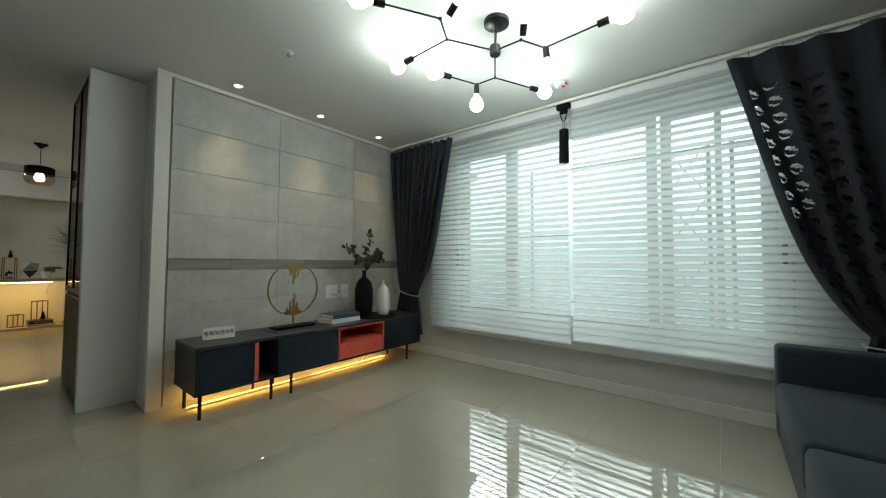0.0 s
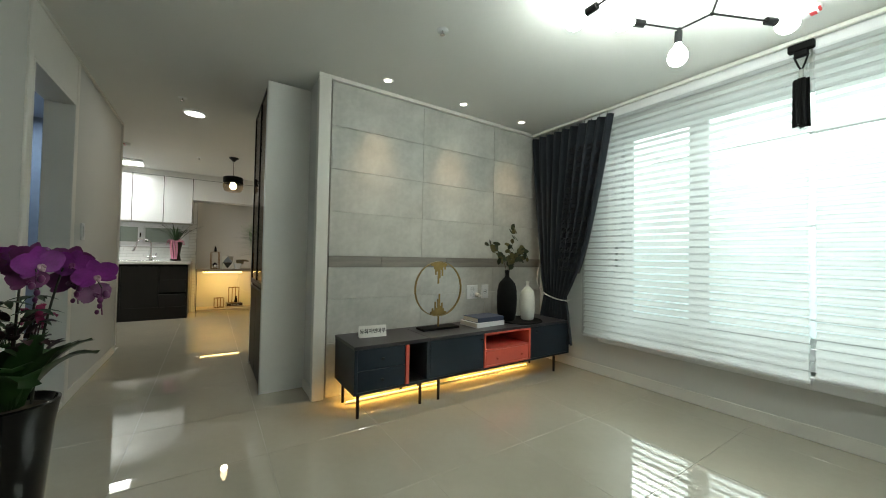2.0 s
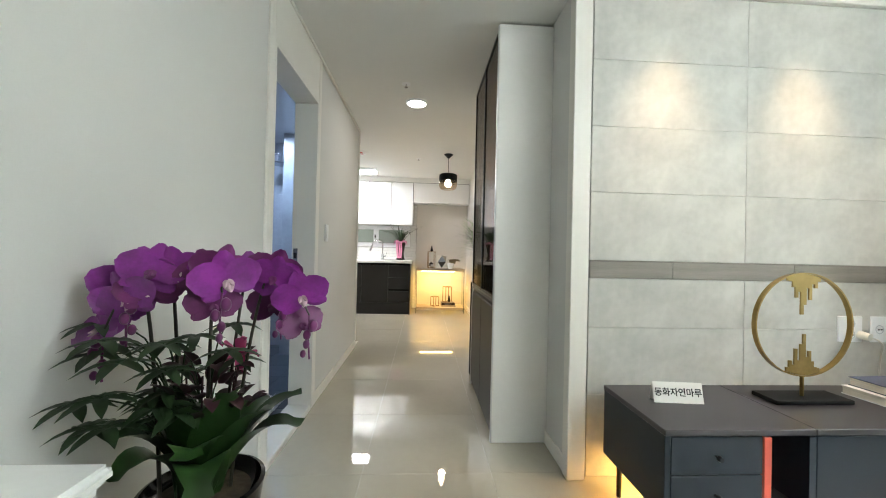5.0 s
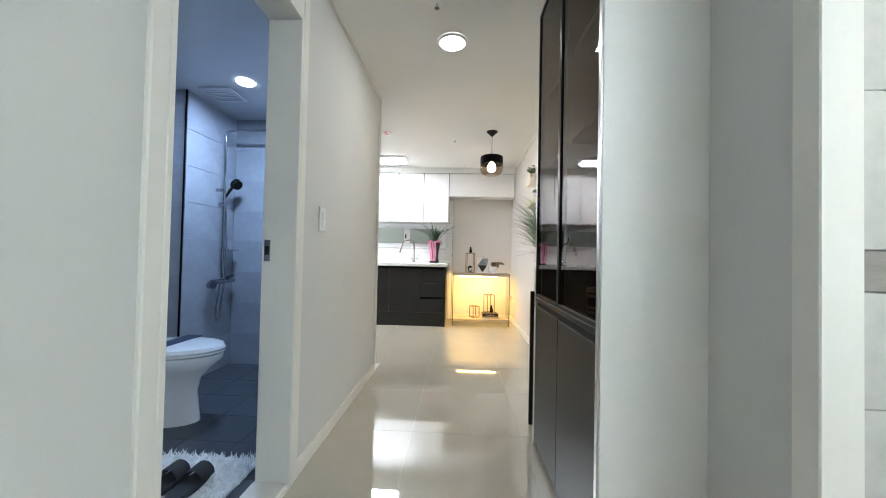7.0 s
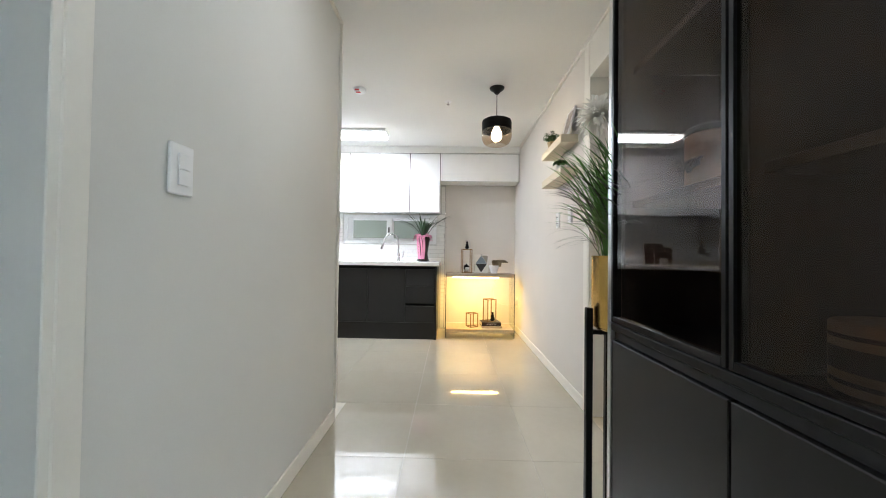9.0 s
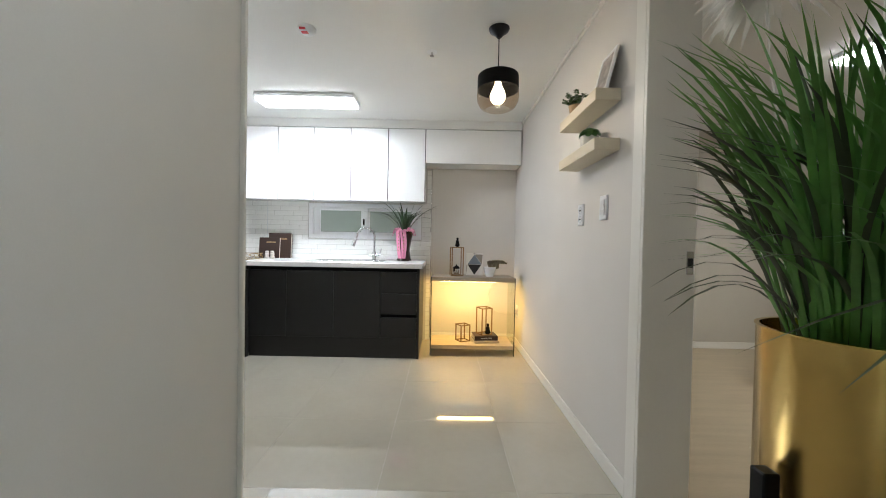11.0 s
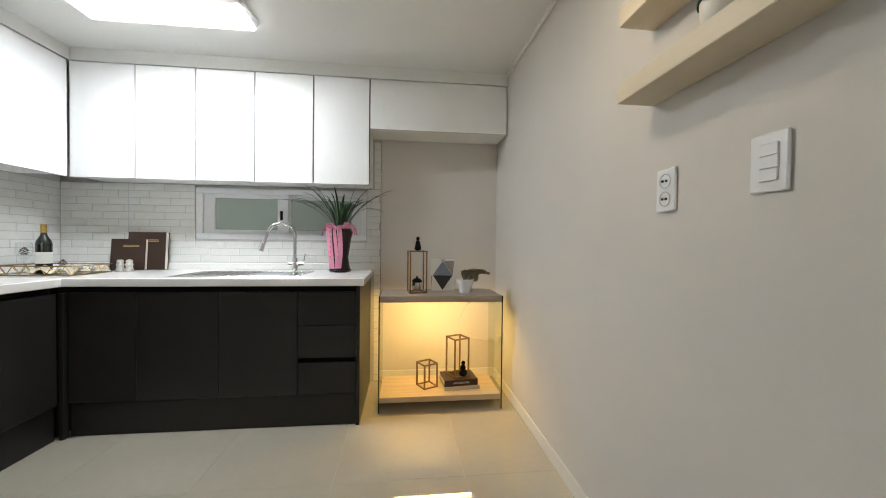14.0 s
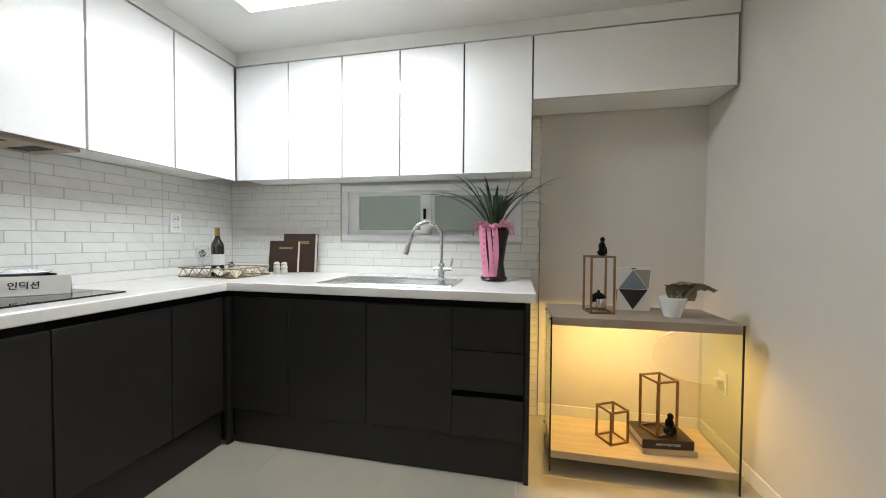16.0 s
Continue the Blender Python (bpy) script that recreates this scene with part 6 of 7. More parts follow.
lathe(bm, ((0.0385, 0.055), (0.0385, 0.125)), -1.96, 6.70, 0.8738, 24)
part("label", bm, M_CARD, bt)
bm = B()
lathe(bm, ((0.0152, 0.245), (0.0155, 0.297), (0, 0.298)), -1.96, 6.70, 0.8738, 18)
part("cap", bm, M_GOLD, bt)
M_WGLASS = clear_glass("wine_glass", (0.97, 0.98, 0.98), 0.2)
wg = thing("wine_glass", -1.97, 6.60, 0.874, "stemmed wine glass holding a pine cone", "glass")
bm = B()
lathe(bm, ((0.03, 0), (0.006, 0.004), (0.0035, 0.01), (0.0035, 0.075), (0.02, 0.09), (0.036, 0.12), (0.037, 0.15), (0.031, 0.185)), -1.975, 6.60, 0.874, 24)
g = part("glass", bm, M_WGLASS, wg, smooth=60)
g.visible_shadow = False
M_CONE = mat("pine_cone", (0.07, 0.045, 0.028), 0.8, var=0.4, scale=60)


def cone_at(name, x, y, z, r, label):
    bm = B()
    for i in range(36):
        a, k = i * 2.4, i / 36
        rr = r * math.sin(math.pi * (0.15 + 0.8 * k))
        c = Vector((x + rr * 0.6 * math.cos(a), y + rr * 0.6 * math.sin(a), z + 2 * r * k))
        disc_leaf(bm, c + Vector((rr * 0.4 * math.cos(a), rr * 0.4 * math.sin(a), 0.003)), (math.cos(a) * 0.5, math.sin(a) * 0.5, 1), r * 0.35, r * 0.3, a)
    solid(name, bm, M_CONE, label, "pine cone")


cone_at("pine_cone", -1.975, 6.60, 0.985, 0.02, "small brown pine cone in the wine glass")
cone_at("pine_cone", -1.82, 6.66, 0.915, 0.018, "small brown pine cone on the napkin")
M_NAPKIN = mat("olive_linen", (0.56, 0.52, 0.42), 0.85, var=0.18, scale=12, fine=300, bump=0.3)
bm = B()
NV = 22
g_ = [[bm.verts.new((-1.92 + 0.26 * i / NV, 6.52 + 0.20 * j / NV, 0.885 + 0.028 * abs(math.sin(2.1 * i / NV * 3 + j * 0.12)) * (0.4 + 0.6 * math.sin(j * 0.3) ** 2) + 0.012 * math.cos(i * 0.7 + j * 0.4))) for j in range(NV + 1)] for i in range(NV + 1)]
for i in range(NV):
    for j in range(NV):
        bm.faces.new((g_[i][j], g_[i + 1][j], g_[i + 1][j + 1], g_[i][j + 1]))
solid("napkin", bm, M_NAPKIN, "crumpled olive linen napkin in the wire tray", "napkin", smooth=70)
plate_on("wall_socket", pose(-2.152, 6.575, 1.195, 0, 0, 90), 0.075, 0.12, "white double wall socket on the kitchen tiles", 2)

# hob, card, dish, hood
hb = thing("induction_hob", -1.88, 5.62, 0.87, "black glass induction hob in the worktop", "hob")
part("glass", boxes((-2.12, -1.66, 5.30, 5.93, 0.8705, 0.877), bevel=0.002), M_DGLASS, hb)
bm = B()
for y in (5.45, 5.76):
    lathe(bm, ((0.085, 0), (0.087, 0.0004), (0.089, 0)), -1.90, y, 0.8772, 36)
part("zone_ring", bm, M_GREYP, hb)
sg = sign("table_sign", pose(-1.88, 5.73, 0.878, 0, 0, 48), 0.25, 0.075, "인덕션", 0.031, "folded white card with handwritten black letters on the hob")
pn = thing("frying_pan", -2.03, 5.80, 0.878, "black pan with a white dish on it, on the hob", "pan")
bm = B()
lathe(bm, ((0, 0), (0.095, 0), (0.102, 0.006), (0.112, 0.062), (0.116, 0.068), (0.110, 0.068), (0.098, 0.012), (0, 0.010)), -2.035, 5.79, 0.8775, 36)
part("pan", bm, M_BLACKM, pn, smooth=50)
bm = B()
lathe(bm, ((0, 0.056), (0.05, 0.056), (0.085, 0.07), (0.108, 0.082), (0.105, 0.085), (0.08, 0.074), (0.045, 0.066), (0, 0.066)), -2.035, 5.79, 0.8775, 36)
d_ = part("dish", bm, M_CERAMIC, pn, "white ceramic dish", smooth=50)
bm = B()
bmesh.ops.create_icosphere(bm, subdivisions=2, radius=0.03, matrix=Matrix.Translation((-2.035, 5.79, 0.956)) @ Matrix.Diagonal((1.3, 1.3, 0.6, 1)))
part("napkin_roll", bm, M_CERAMIC, d_, smooth=60)
hd = thing("cooker_hood", -1.95, 5.4, 1.46, "slim cooker hood flush under the wall cabinets", "hood")
part("body", boxes((-2.14, -1.882, 5.14, 5.92, 1.463, 1.4775), bevel=0.002), M_TAUPE, hd)
for a, b in ((5.22, 5.42), (5.52, 5.72), (5.80, 5.86)):
    part("grille", boxes((-2.08, -1.93, a, b, 1.4605, 1.4625)), M_INK, hd)

# ---- glass-sided rack in the niche ----
RX0, RX1, RY0, RY1 = 0.105, 0.905, 6.49, 6.86
rk = thing("console_rack", 0.505, 6.68, 0, "low rack with glass sides, taupe top and oak shelf", "rack")
part("top", boxes((RX0 + 0.008, RX1 - 0.008, RY0, RY1, 0.702, 0.742), bevel=0.002), M_TAUPE, rk)
part("shelf", boxes((RX0 + 0.008, RX1 - 0.008, RY0 + 0.005, RY1, 0.062, 0.098), bevel=0.002), M_OAK, rk)
M_GEDGE = mat("dark_glass_edge", (0.015, 0.022, 0.016), 0.15, var=0.1)
for x in (RX0, RX1 - 0.008):
    g = part("glass_side", boxes((x, x + 0.0075, RY0 + 0.003, RY1, 0.0, 0.742)), M_RACKGLASS, rk, smooth=None)
    g.visible_shadow = False
    part("glass_edge", boxes((x, x + 0.0075, RY0 - 0.001, RY0 + 0.0025, 0.0, 0.742)), M_GEDGE, rk)
    for z in (0.08, 0.722):
        for y in (RY0 + 0.06, RY1 - 0.06):
            bm = B()
            xx = x - 0.004 if x < 0.5 else x + 0.0115
            rod(bm, (x + 0.004, y, z), (xx, y, z), 0.008, seg=12)
            part("fixing", bm, M_STEEL, rk)
M_LED2 = glow("warm_led_bar", (1.0, 0.70, 0.26), 16)
l2 = thing("led_strip", 0.4675, 6.6725, 0.695, "warm glowing LED bar under the rack top", "led strip")
part("bar", boxes((0.19, 0.745, 6.665, 6.68, 0.681, 0.7015), bevel=0.001), M_LED2, l2)
bm = B()
tube(bm, arc((0.72, 6.60, 0.695), (0.70, 6.80, 0.62), (0.71, 6.98, 0.50), 8) + arc((0.71, 6.98, 0.50), (0.72, 7.0, 0.36), (0.84, 7.02, 0.32), 8) + arc((0.84, 7.02, 0.32), (0.95, 6.95, 0.3), (0.975, 6.84, 0.36), 6), 0.003, 6)
part("cable", bm, M_TRIM, l2)
pl2 = solid("plug", boxes((0.955, 0.99, 6.805, 6.85, 0.345, 0.395), bevel=0.006), M_CREAM, "pale adapter plug in the wall socket", "plug")


def cage(x, y, z, w, d, h, rz, label):
    """An open box frame of square bars."""
    t = thing("wire_cage", 0, 0, 0, label, "ornament", "square wire ornaments")
    t.matrix_basis = pose(x, y, z, 0, 0, rz)
    r = 0.0045
    rows = []
    for sx in (-1, 1):
        for sy in (-1, 1):
            rows.append((sx * w / 2 - r, sx * w / 2 + r, sy * d / 2 - r, sy * d / 2 + r, 0, h))
    for zz in (r, h - r):
        for s_ in (-1, 1):
            rows.append((-w / 2, w / 2, s_ * d / 2 - r + 0.0002, s_ * d / 2 + r - 0.0002, zz - r + 0.0002, zz + r - 0.0002))
            rows.append((s_ * w / 2 - r + 0.0004, s_ * w / 2 + r - 0.0004, -d / 2, d / 2, zz - r + 0.0004, zz + r - 0.0004))
    for i, row in enumerate(rows):
        nm = "upright" if i < 4 else "bar"
        o = new(nm, mesh_of(nm, boxes(row), M_COPPER))
        o.parent = t
    return t


cage(0.35, 6.66, 0.7425, 0.11, 0.11, 0.285, 8, "tall bronze wire cage ornament on the rack top")
cage(0.425, 6.66, 0.0985, 0.10, 0.10, 0.165, 28, "small bronze wire cage ornament on the oak shelf")
cage(0.635, 6.66, 0.169, 0.11, 0.11, 0.265, 24, "tall bronze wire cage ornament standing on books")
book(0.525, 0.77, 6.57, 6.75, 0.0985, 0.026, M_OAK, "tan book lying on the oak shelf", 6)
book(0.525, 0.755, 6.57, 6.745, 0.125, 0.043, M_BOOKB, "dark brown book lying on a tan book", 6, "ARCHITECTURE")


def figure(x, y, z, s):
    """A small seated black figurine, one plain shape."""
    bm = B()
    for c, r, k in (((0, 0, 0.018), 0.022, (1.1, 0.9, 0.8)), ((0, 0.004, 0.048), 0.017, (1, 0.8, 1.5)), ((0, -0.004, 0.082), 0.012, (1, 1, 1.15)), ((-0.012, -0.016, 0.03), 0.009, (0.9, 1, 1.9)), ((0.012, -0.016, 0.03), 0.009, (0.9, 1, 1.9))):
        bmesh.ops.create_icosphere(bm, subdivisions=2, radius=r * s, matrix=Matrix.Translation((x + c[0] * s, y + c[1] * s, z + c[2] * s)) @ Matrix.Diagonal((*k, 1)))
    return solid("figurine", bm, M_BLACKM, "small black seated figurine", "figurine", smooth=70)


figure(0.352, 6.605, 1.0275, 0.98)
figure(0.665, 6.60, 0.178, 1.15)
jr = thing("striped_jar", 0.35, 6.66, 0.752, "small silver striped jar with a black lid", "jar")
bm = B()
lathe(bm, ((0, 0), (0.026, 0), (0.034, 0.03), (0.033, 0.06), (0.028, 0.066), (0, 0.066)), 0.35, 6.66, 0.7525, 20)
part("jar", bm, M_CHROME, jr)
bm = B()
lathe(bm, ((0.034, 0.064), (0.036, 0.07), (0.02, 0.084), (0.006, 0.09), (0.008, 0.098), (0, 0.102)), 0.35, 6.66, 0.7525, 20)
part("lid", bm, M_BLACKM, jr)
M_CBLUE = mat("blue_grey_print", (0.20, 0.24, 0.29), 0.4, var=0.08)
M_CTAN = mat("taupe_print", (0.30, 0.27, 0.23), 0.5, var=0.08)
gb = thing("geometric_canvas", 0.535, 6.74, 0.742, "small canvas with black, blue and grey triangles", "picture")
part("canvas", boxes((0.452, 0.618, 6.745, 6.765, 0.7425, 0.965), bevel=0.001), M_CARD, gb)


def tri(a, b, c, m_):
    bm = B()
    lo = [bm.verts.new((0.452 + p[0] * 0.166, 6.7448, 0.7425 + p[1] * 0.2225)) for p in (a, b, c)]
    hi = [bm.verts.new((0.452 + p[0] * 0.166, 6.7435, 0.7425 + p[1] * 0.2225)) for p in (a, b, c)]
    bm.faces.new(hi)
    for i in range(3):
        bm.faces.new((lo[i], lo[(i + 1) % 3], hi[(i + 1) % 3], hi[i]))
    part("triangle", bm, m_, gb, smooth=None)


tri((0.08, 0.5), (0.92, 0.5), (0.5, 0.95), M_CBLUE)
tri((0.08, 0.49), (0.92, 0.49), (0.5, 0.02), M_INK)
tri((0.52, 0.95), (0.99, 0.95), (0.94, 0.5), M_CTAN)
tri((0.01, 0.48), (0.06, 0.48), (0.01, 0.02), M_CTAN)
tri((0.4, 0.99), (0.6, 0.99), (0.5, 0.96), M_INK)
cp = thing("tapered_cup", 0.675, 6.63, 0.742, "white tapered ceramic cup", "cup")
bm = B()
lathe(bm, ((0, 0), (0.036, 0), (0.062, 0.09), (0.06, 0.095), (0.056, 0.09), (0.034, 0.01), (0, 0.01)), 0.675, 6.63, 0.7427, 28)
part("cup", bm, M_CERAMIC, cp)
M_CLOTH = mat("khaki_cloth", (0.22, 0.185, 0.12), 0.85, var=0.2, scale=15, fine=300, bump=0.3)
fc_ = thing("folded_cloth", 0.69, 6.63, 0.82, "khaki cloth folded like leaves in the cup", "cloth")
for k_, (ox, oy, a) in enumerate(((0, 0, 0.3), (0.025, 0.01, 1.3), (0.04, -0.01, 2.2), (0.01, 0.02, 0.9))):
    c = Vector((0.69 + ox, 6.63 + oy, 0.82))
    for s_ in (-1, 1):
        d = Vector((math.cos(a) * s_ * 0.6 + 0.35, math.sin(a) * 0.3 * s_, 0.4))
        bm = B()
        blade(bm, arc(c, c + d * 0.07 + Vector((0, 0, 0.06)), c + d * 0.115 + Vector((0.02, 0, 0.0)), 8), 0.085, 0.35, 0.7)
        part("fold", bm, M_CLOTH, fc_, smooth=70)
# ---- bathroom ----
tl = thing("toilet", -1.6, 3.55, BF, "white ceramic one-piece toilet with closed lid", "toilet")
TY = 3.56
bm = B()
rbox(bm, -2.15, -1.87, TY - 0.19, TY + 0.19, BF + 0.36, 0.70, 0.03, 3)
for v in bm.verts:
    k_ = (0.70 - v.co.z) / 0.39
    v.co.x += 0.05 * k_ * (v.co.x > -2.0)
    v.co.y += 0.03 * k_ * (1 if v.co.y > TY else -1)
part("tank", bm, M_CERAMIC, tl)
bm = B()
rbox(bm, -2.16, -1.855, TY - 0.2, TY + 0.2, 0.70, 0.745, 0.015, 3)
part("tank_lid", bm, M_CERAMIC, tl)


def oval(bm, rows, cx, cy, seg=36):
    """Stacks ovals of (half length, half width, height, shift along x), closed at both ends."""
    rings = []
    for a, b, z, s_ in rows:
        rings.append([bm.verts.new((cx + s_ + a * math.cos(2 * math.pi * i / seg), cy + b * math.sin(2 * math.pi * i / seg), z)) for i in range(seg)])
    for p, q in zip(rings, rings[1:]):
        for i in range(seg):
            bm.faces.new((p[i], p[(i + 1) % seg], q[(i + 1) % seg], q[i]))
    bm.faces.new(rings[0][::-1])
    bm.faces.new(rings[-1])
    return bm


part("bowl", oval(B(), ((0.30, 0.125, BF, -0.1), (0.295, 0.12, BF + 0.05, -0.1), (0.275, 0.112, BF + 0.18, -0.095), (0.28, 0.125, BF + 0.26, -0.08), (0.30, 0.165, BF + 0.325, -0.035), (0.325, 0.19, BF + 0.38, 0.0), (0.325, 0.19, BF + 0.41, 0.0)), -1.56, TY), M_CERAMIC, tl, smooth=50)
part("seat", oval(B(), ((0.30, 0.188, BF + 0.412, 0.01), (0.312, 0.195, BF + 0.418, 0.01), (0.312, 0.195, BF + 0.432, 0.01)), -1.55, TY), M_CERAMIC, tl, smooth=50)
part("seat_lid", oval(B(), ((0.308, 0.192, BF + 0.434, 0.01), (0.312, 0.196, BF + 0.44, 0.01), (0.30, 0.188, BF + 0.458, 0.01), (0.2, 0.12, BF + 0.464, 0.01)), -1.55, TY), M_CERAMIC, tl, smooth=50)
M_BLUER = mat("navy_ribbon", (0.012, 0.022, 0.055), 0.5, var=0.15)
rb = thing("paper_band", -1.52, TY, 0.41, "dark blue band wrapped over the toilet lid", "band")
part("band", boxes((-1.60, -1.50, TY - 0.2, TY + 0.2, BF + 0.462, BF + 0.467), (-1.60, -1.50, TY - 0.203, TY - 0.2, BF + 0.40, BF + 0.467), bevel=0.001), M_BLUER, rb)
sign("table_sign", pose(-1.72, TY - 0.08, BF + 0.468, 0, 0, 55), 0.20, 0.07, "대림바스", 0.03, "folded white card with handwritten black letters on the toilet lid")
lb = thing("tank_label", -1.868, TY + 0.02, 0.6, "small printed label on the toilet tank", "label")
part("paper", boxes((-1.858, -1.852, TY - 0.02, TY + 0.06, 0.56, 0.62)), M_GREYP, lb)
part("blue_bar", boxes((-1.8535, -1.851, TY - 0.02, TY + 0.06, 0.607, 0.62)), M_BLUER, lb)
bs = solid("bath_shelf", boxes((-2.17, -2.02, 2.9, 3.95, 0.945, 0.965), bevel=0.002), M_BLACKM, "dark narrow shelf on the bathroom wall", "shelf")
bx = thing("gift_box", -2.08, 3.80, 0.965, "dark blue cardboard box on the bathroom shelf", "box")
part("carton", boxes((-2.13, -2.04, 3.70, 3.91, 0.966, 1.18), bevel=0.002), M_BLUER, bx)
part("print_bar", boxes((-2.0395, -2.0385, 3.76, 3.86, 1.13, 1.145), (-2.0395, -2.0385, 3.77, 3.85, 1.105, 1.11), (-2.0395, -2.0385, 3.77, 3.85, 1.095, 1.10)), M_GREYP, bx)
M_BOTP = mat("pale_bottle", (0.62, 0.64, 0.68), 0.3, var=0.05)
for y in (3.54, 3.62):
    bm = B()
    lathe(bm, ((0, 0), (0.034, 0), (0.03, 0.08), (0.014, 0.15), (0.013, 0.17), (0, 0.17)), -2.08, y, 0.966, 18)
    solid("toiletry_bottle", bm, M_BOTP, "pale conical toiletry bottle on the bathroom shelf", "bottle", "toiletry bottles")
M_MIRROR = mat("mirror", (0.78, 0.80, 0.82), 0.015, 1.0, var=0.01)
mr = thing("mirror_cabinet", -2.1, 3.2, 1.27, "wall-hung bathroom mirror cabinet", "mirror")
part("body", boxes((-2.165, -2.03, 2.6, 3.68, 1.27, 2.07), bevel=0.003), M_ALU, mr)
part("mirror_door", boxes((-2.03, -2.022, 2.6, 3.68, 1.265, 2.075), bevel=0.001), M_MIRROR, mr)
bl = thing("ceiling_light", -1.37, 3.93, 2.2, "flat round bathroom ceiling light, lit", "lamp")
bm = B()
lathe(bm, ((0, -0.014), (0.05, -0.014), (0.058, -0.008), (0.062, 0)), -1.37, 3.93, 2.1995, 28)
part("diffuser", bm, glow("cool_lamp_disc", (0.82, 0.90, 1.0), 12), bl)
vn = thing("ceiling_vent", -1.66, 4.12, 2.2, "square grey bathroom extractor vent", "vent")
part("frame", boxes((-1.78, -1.54, 4.0, 4.24, 2.185, 2.2), bevel=0.004), M_GREYP, vn)
for i in range(6):
    part("slat", boxes((-1.76, -1.56, 4.02 + i * 0.035, 4.04 + i * 0.035, 2.18, 2.186), bevel=0.001), M_GREYP, vn)
# chrome with dark reflections put into its base colour
M_CHROME2 = mat("darkened_chrome", (0.42, 0.44, 0.47), 0.12, 1.0, var=0.06)
sh = thing("shower_set", -1.85, 4.44, 0.4, "chrome shower column with hand shower and mixer", "shower")
bm = B()
tube(bm, [(-1.85, 4.44, 0.75), (-1.85, 4.44, 1.5), (-1.85, 4.44, 1.97)] + arc((-1.85, 4.44, 1.97), (-1.85, 4.44, 2.02), (-1.80, 4.43, 2.02), 5) + [(-1.33, 4.41, 2.02), (-1.325, 4.41, 2.0), (-1.325, 4.41, 1.95)], 0.010, 10)
part("riser", bm, M_CHROME2, sh, smooth=60)
bm = B()
lathe(bm, ((0, 0), (0.11, 0), (0.11, 0.006), (0.03, 0.018), (0.012, 0.04), (0, 0.04)), -1.325, 4.41, 1.91, 28)
part("rain_head", bm, M_CHROME2, sh)
bm = B()
rod(bm, (-1.87, 4.46, 1.43), (-1.78, 4.50, 1.60), 0.011, 0.013)
rod(bm, (-1.795, 4.495, 1.575), (-1.76, 4.49, 1.555), 0.048, 0.042, seg=20)
part("hand_shower", bm, M_BLACKM, sh, "black hand shower head")
bm = B()
tube(bm, arc((-1.86, 4.46, 1.43), (-1.80, 4.47, 0.9), (-1.84, 4.40, 0.42), 10) + arc((-1.84, 4.40, 0.42), (-1.86, 4.35, 0.30), (-1.85, 4.42, 0.72), 8), 0.007, 8)
part("hose", bm, M_CHROME2, sh, smooth=60)
bm = B()
rod(bm, (-1.84, 4.30, 0.72), (-1.84, 4.58, 0.72), 0.022, seg=16)
rod(bm, (-1.84, 4.28, 0.70), (-1.80, 4.27, 0.70), 0.03, seg=16)
rod(bm, (-1.84, 4.50, 0.74), (-1.78, 4.50, 0.77), 0.02, 0.012, seg=14)
part("mixer", bm, M_CHROME2, sh)
bm = B()
rod(bm, (-1.899, 4.40, 1.50), (-1.82, 4.40, 1.50), 0.014, seg=12)
rod(bm, (-1.899, 4.44, 1.38), (-1.83, 4.44, 1.38), 0.018, seg=12)
part("bracket", bm, M_CHROME2, sh)
part("soap_shelf", boxes((-1.899, -1.80, 4.46, 4.58, 0.985, 0.992), bevel=0.002), M_CHROME2, sh)
M_SHAG = mat("white_shag", (0.84, 0.84, 0.83), 0.95, var=0.12, scale=30)
M_SLIP = mat("dark_slipper", (0.03, 0.03, 0.035), 0.7, var=0.2)


def fur(name, x0, x1, y0, y1, z, n, hgt, label, seed):
    r = random.Random(seed)
    bm = boxes((x0 + 0.01, x1 - 0.01, y0 + 0.01, y1 - 0.01, z, z + 0.012))
    t = thing(name, (x0 + x1) / 2, (y0 + y1) / 2, z, label, "rug")
    part("backing", bm, M_SHAG, t)
    bm = B()
    for i in range(n):
        x, y = r.uniform(x0, x1), r.uniform(y0, y1)
        a = r.uniform(0, 6.28)
        p = Vector((x, y, z + 0.006))
        q = p + Vector((0.02 * math.cos(a), 0.02 * math.sin(a), hgt * r.uniform(0.6, 1.1)))
        s_ = Vector((-math.sin(a), math.cos(a), 0)) * 0.005
        v = [bm.verts.new(p - s_), bm.verts.new(p + s_), bm.verts.new(q)]
        bm.faces.new(v)
    tagged(part("pile", bm, M_SHAG, t, smooth=None), kind="stuff")


fur("bath_mat", -1.25, -0.75, 2.78, 3.2, BF, 2600, 0.03, "white shaggy bath mat on the dark tiles", 5)
for x in (-1.03, -0.92):
    t = thing("slipper", x, 2.93, BF + 0.03, "dark rubber bathroom slipper on the mat", "slipper", "pair of slippers")
    part("sole", oval(B(), ((0.045, 0.125, BF + 0.03, 0), (0.047, 0.128, BF + 0.04, 0), (0.044, 0.122, BF + 0.05, 0)), x, 2.93, 24), M_SLIP, t)
    bm = B()
    rows = []
    for i in range(9):
        a = math.pi * i / 8
        rows.append([bm.verts.new((x + 0.047 * math.cos(a), 2.93 + d, BF + 0.045 + 0.05 * math.sin(a))) for d in (0.01, 0.09)])
    for p, q in zip(rows, rows[1:]):
        bm.faces.new((p[0], p[1], q[1], q[0]))
    part("strap", bm, M_SLIP, t)

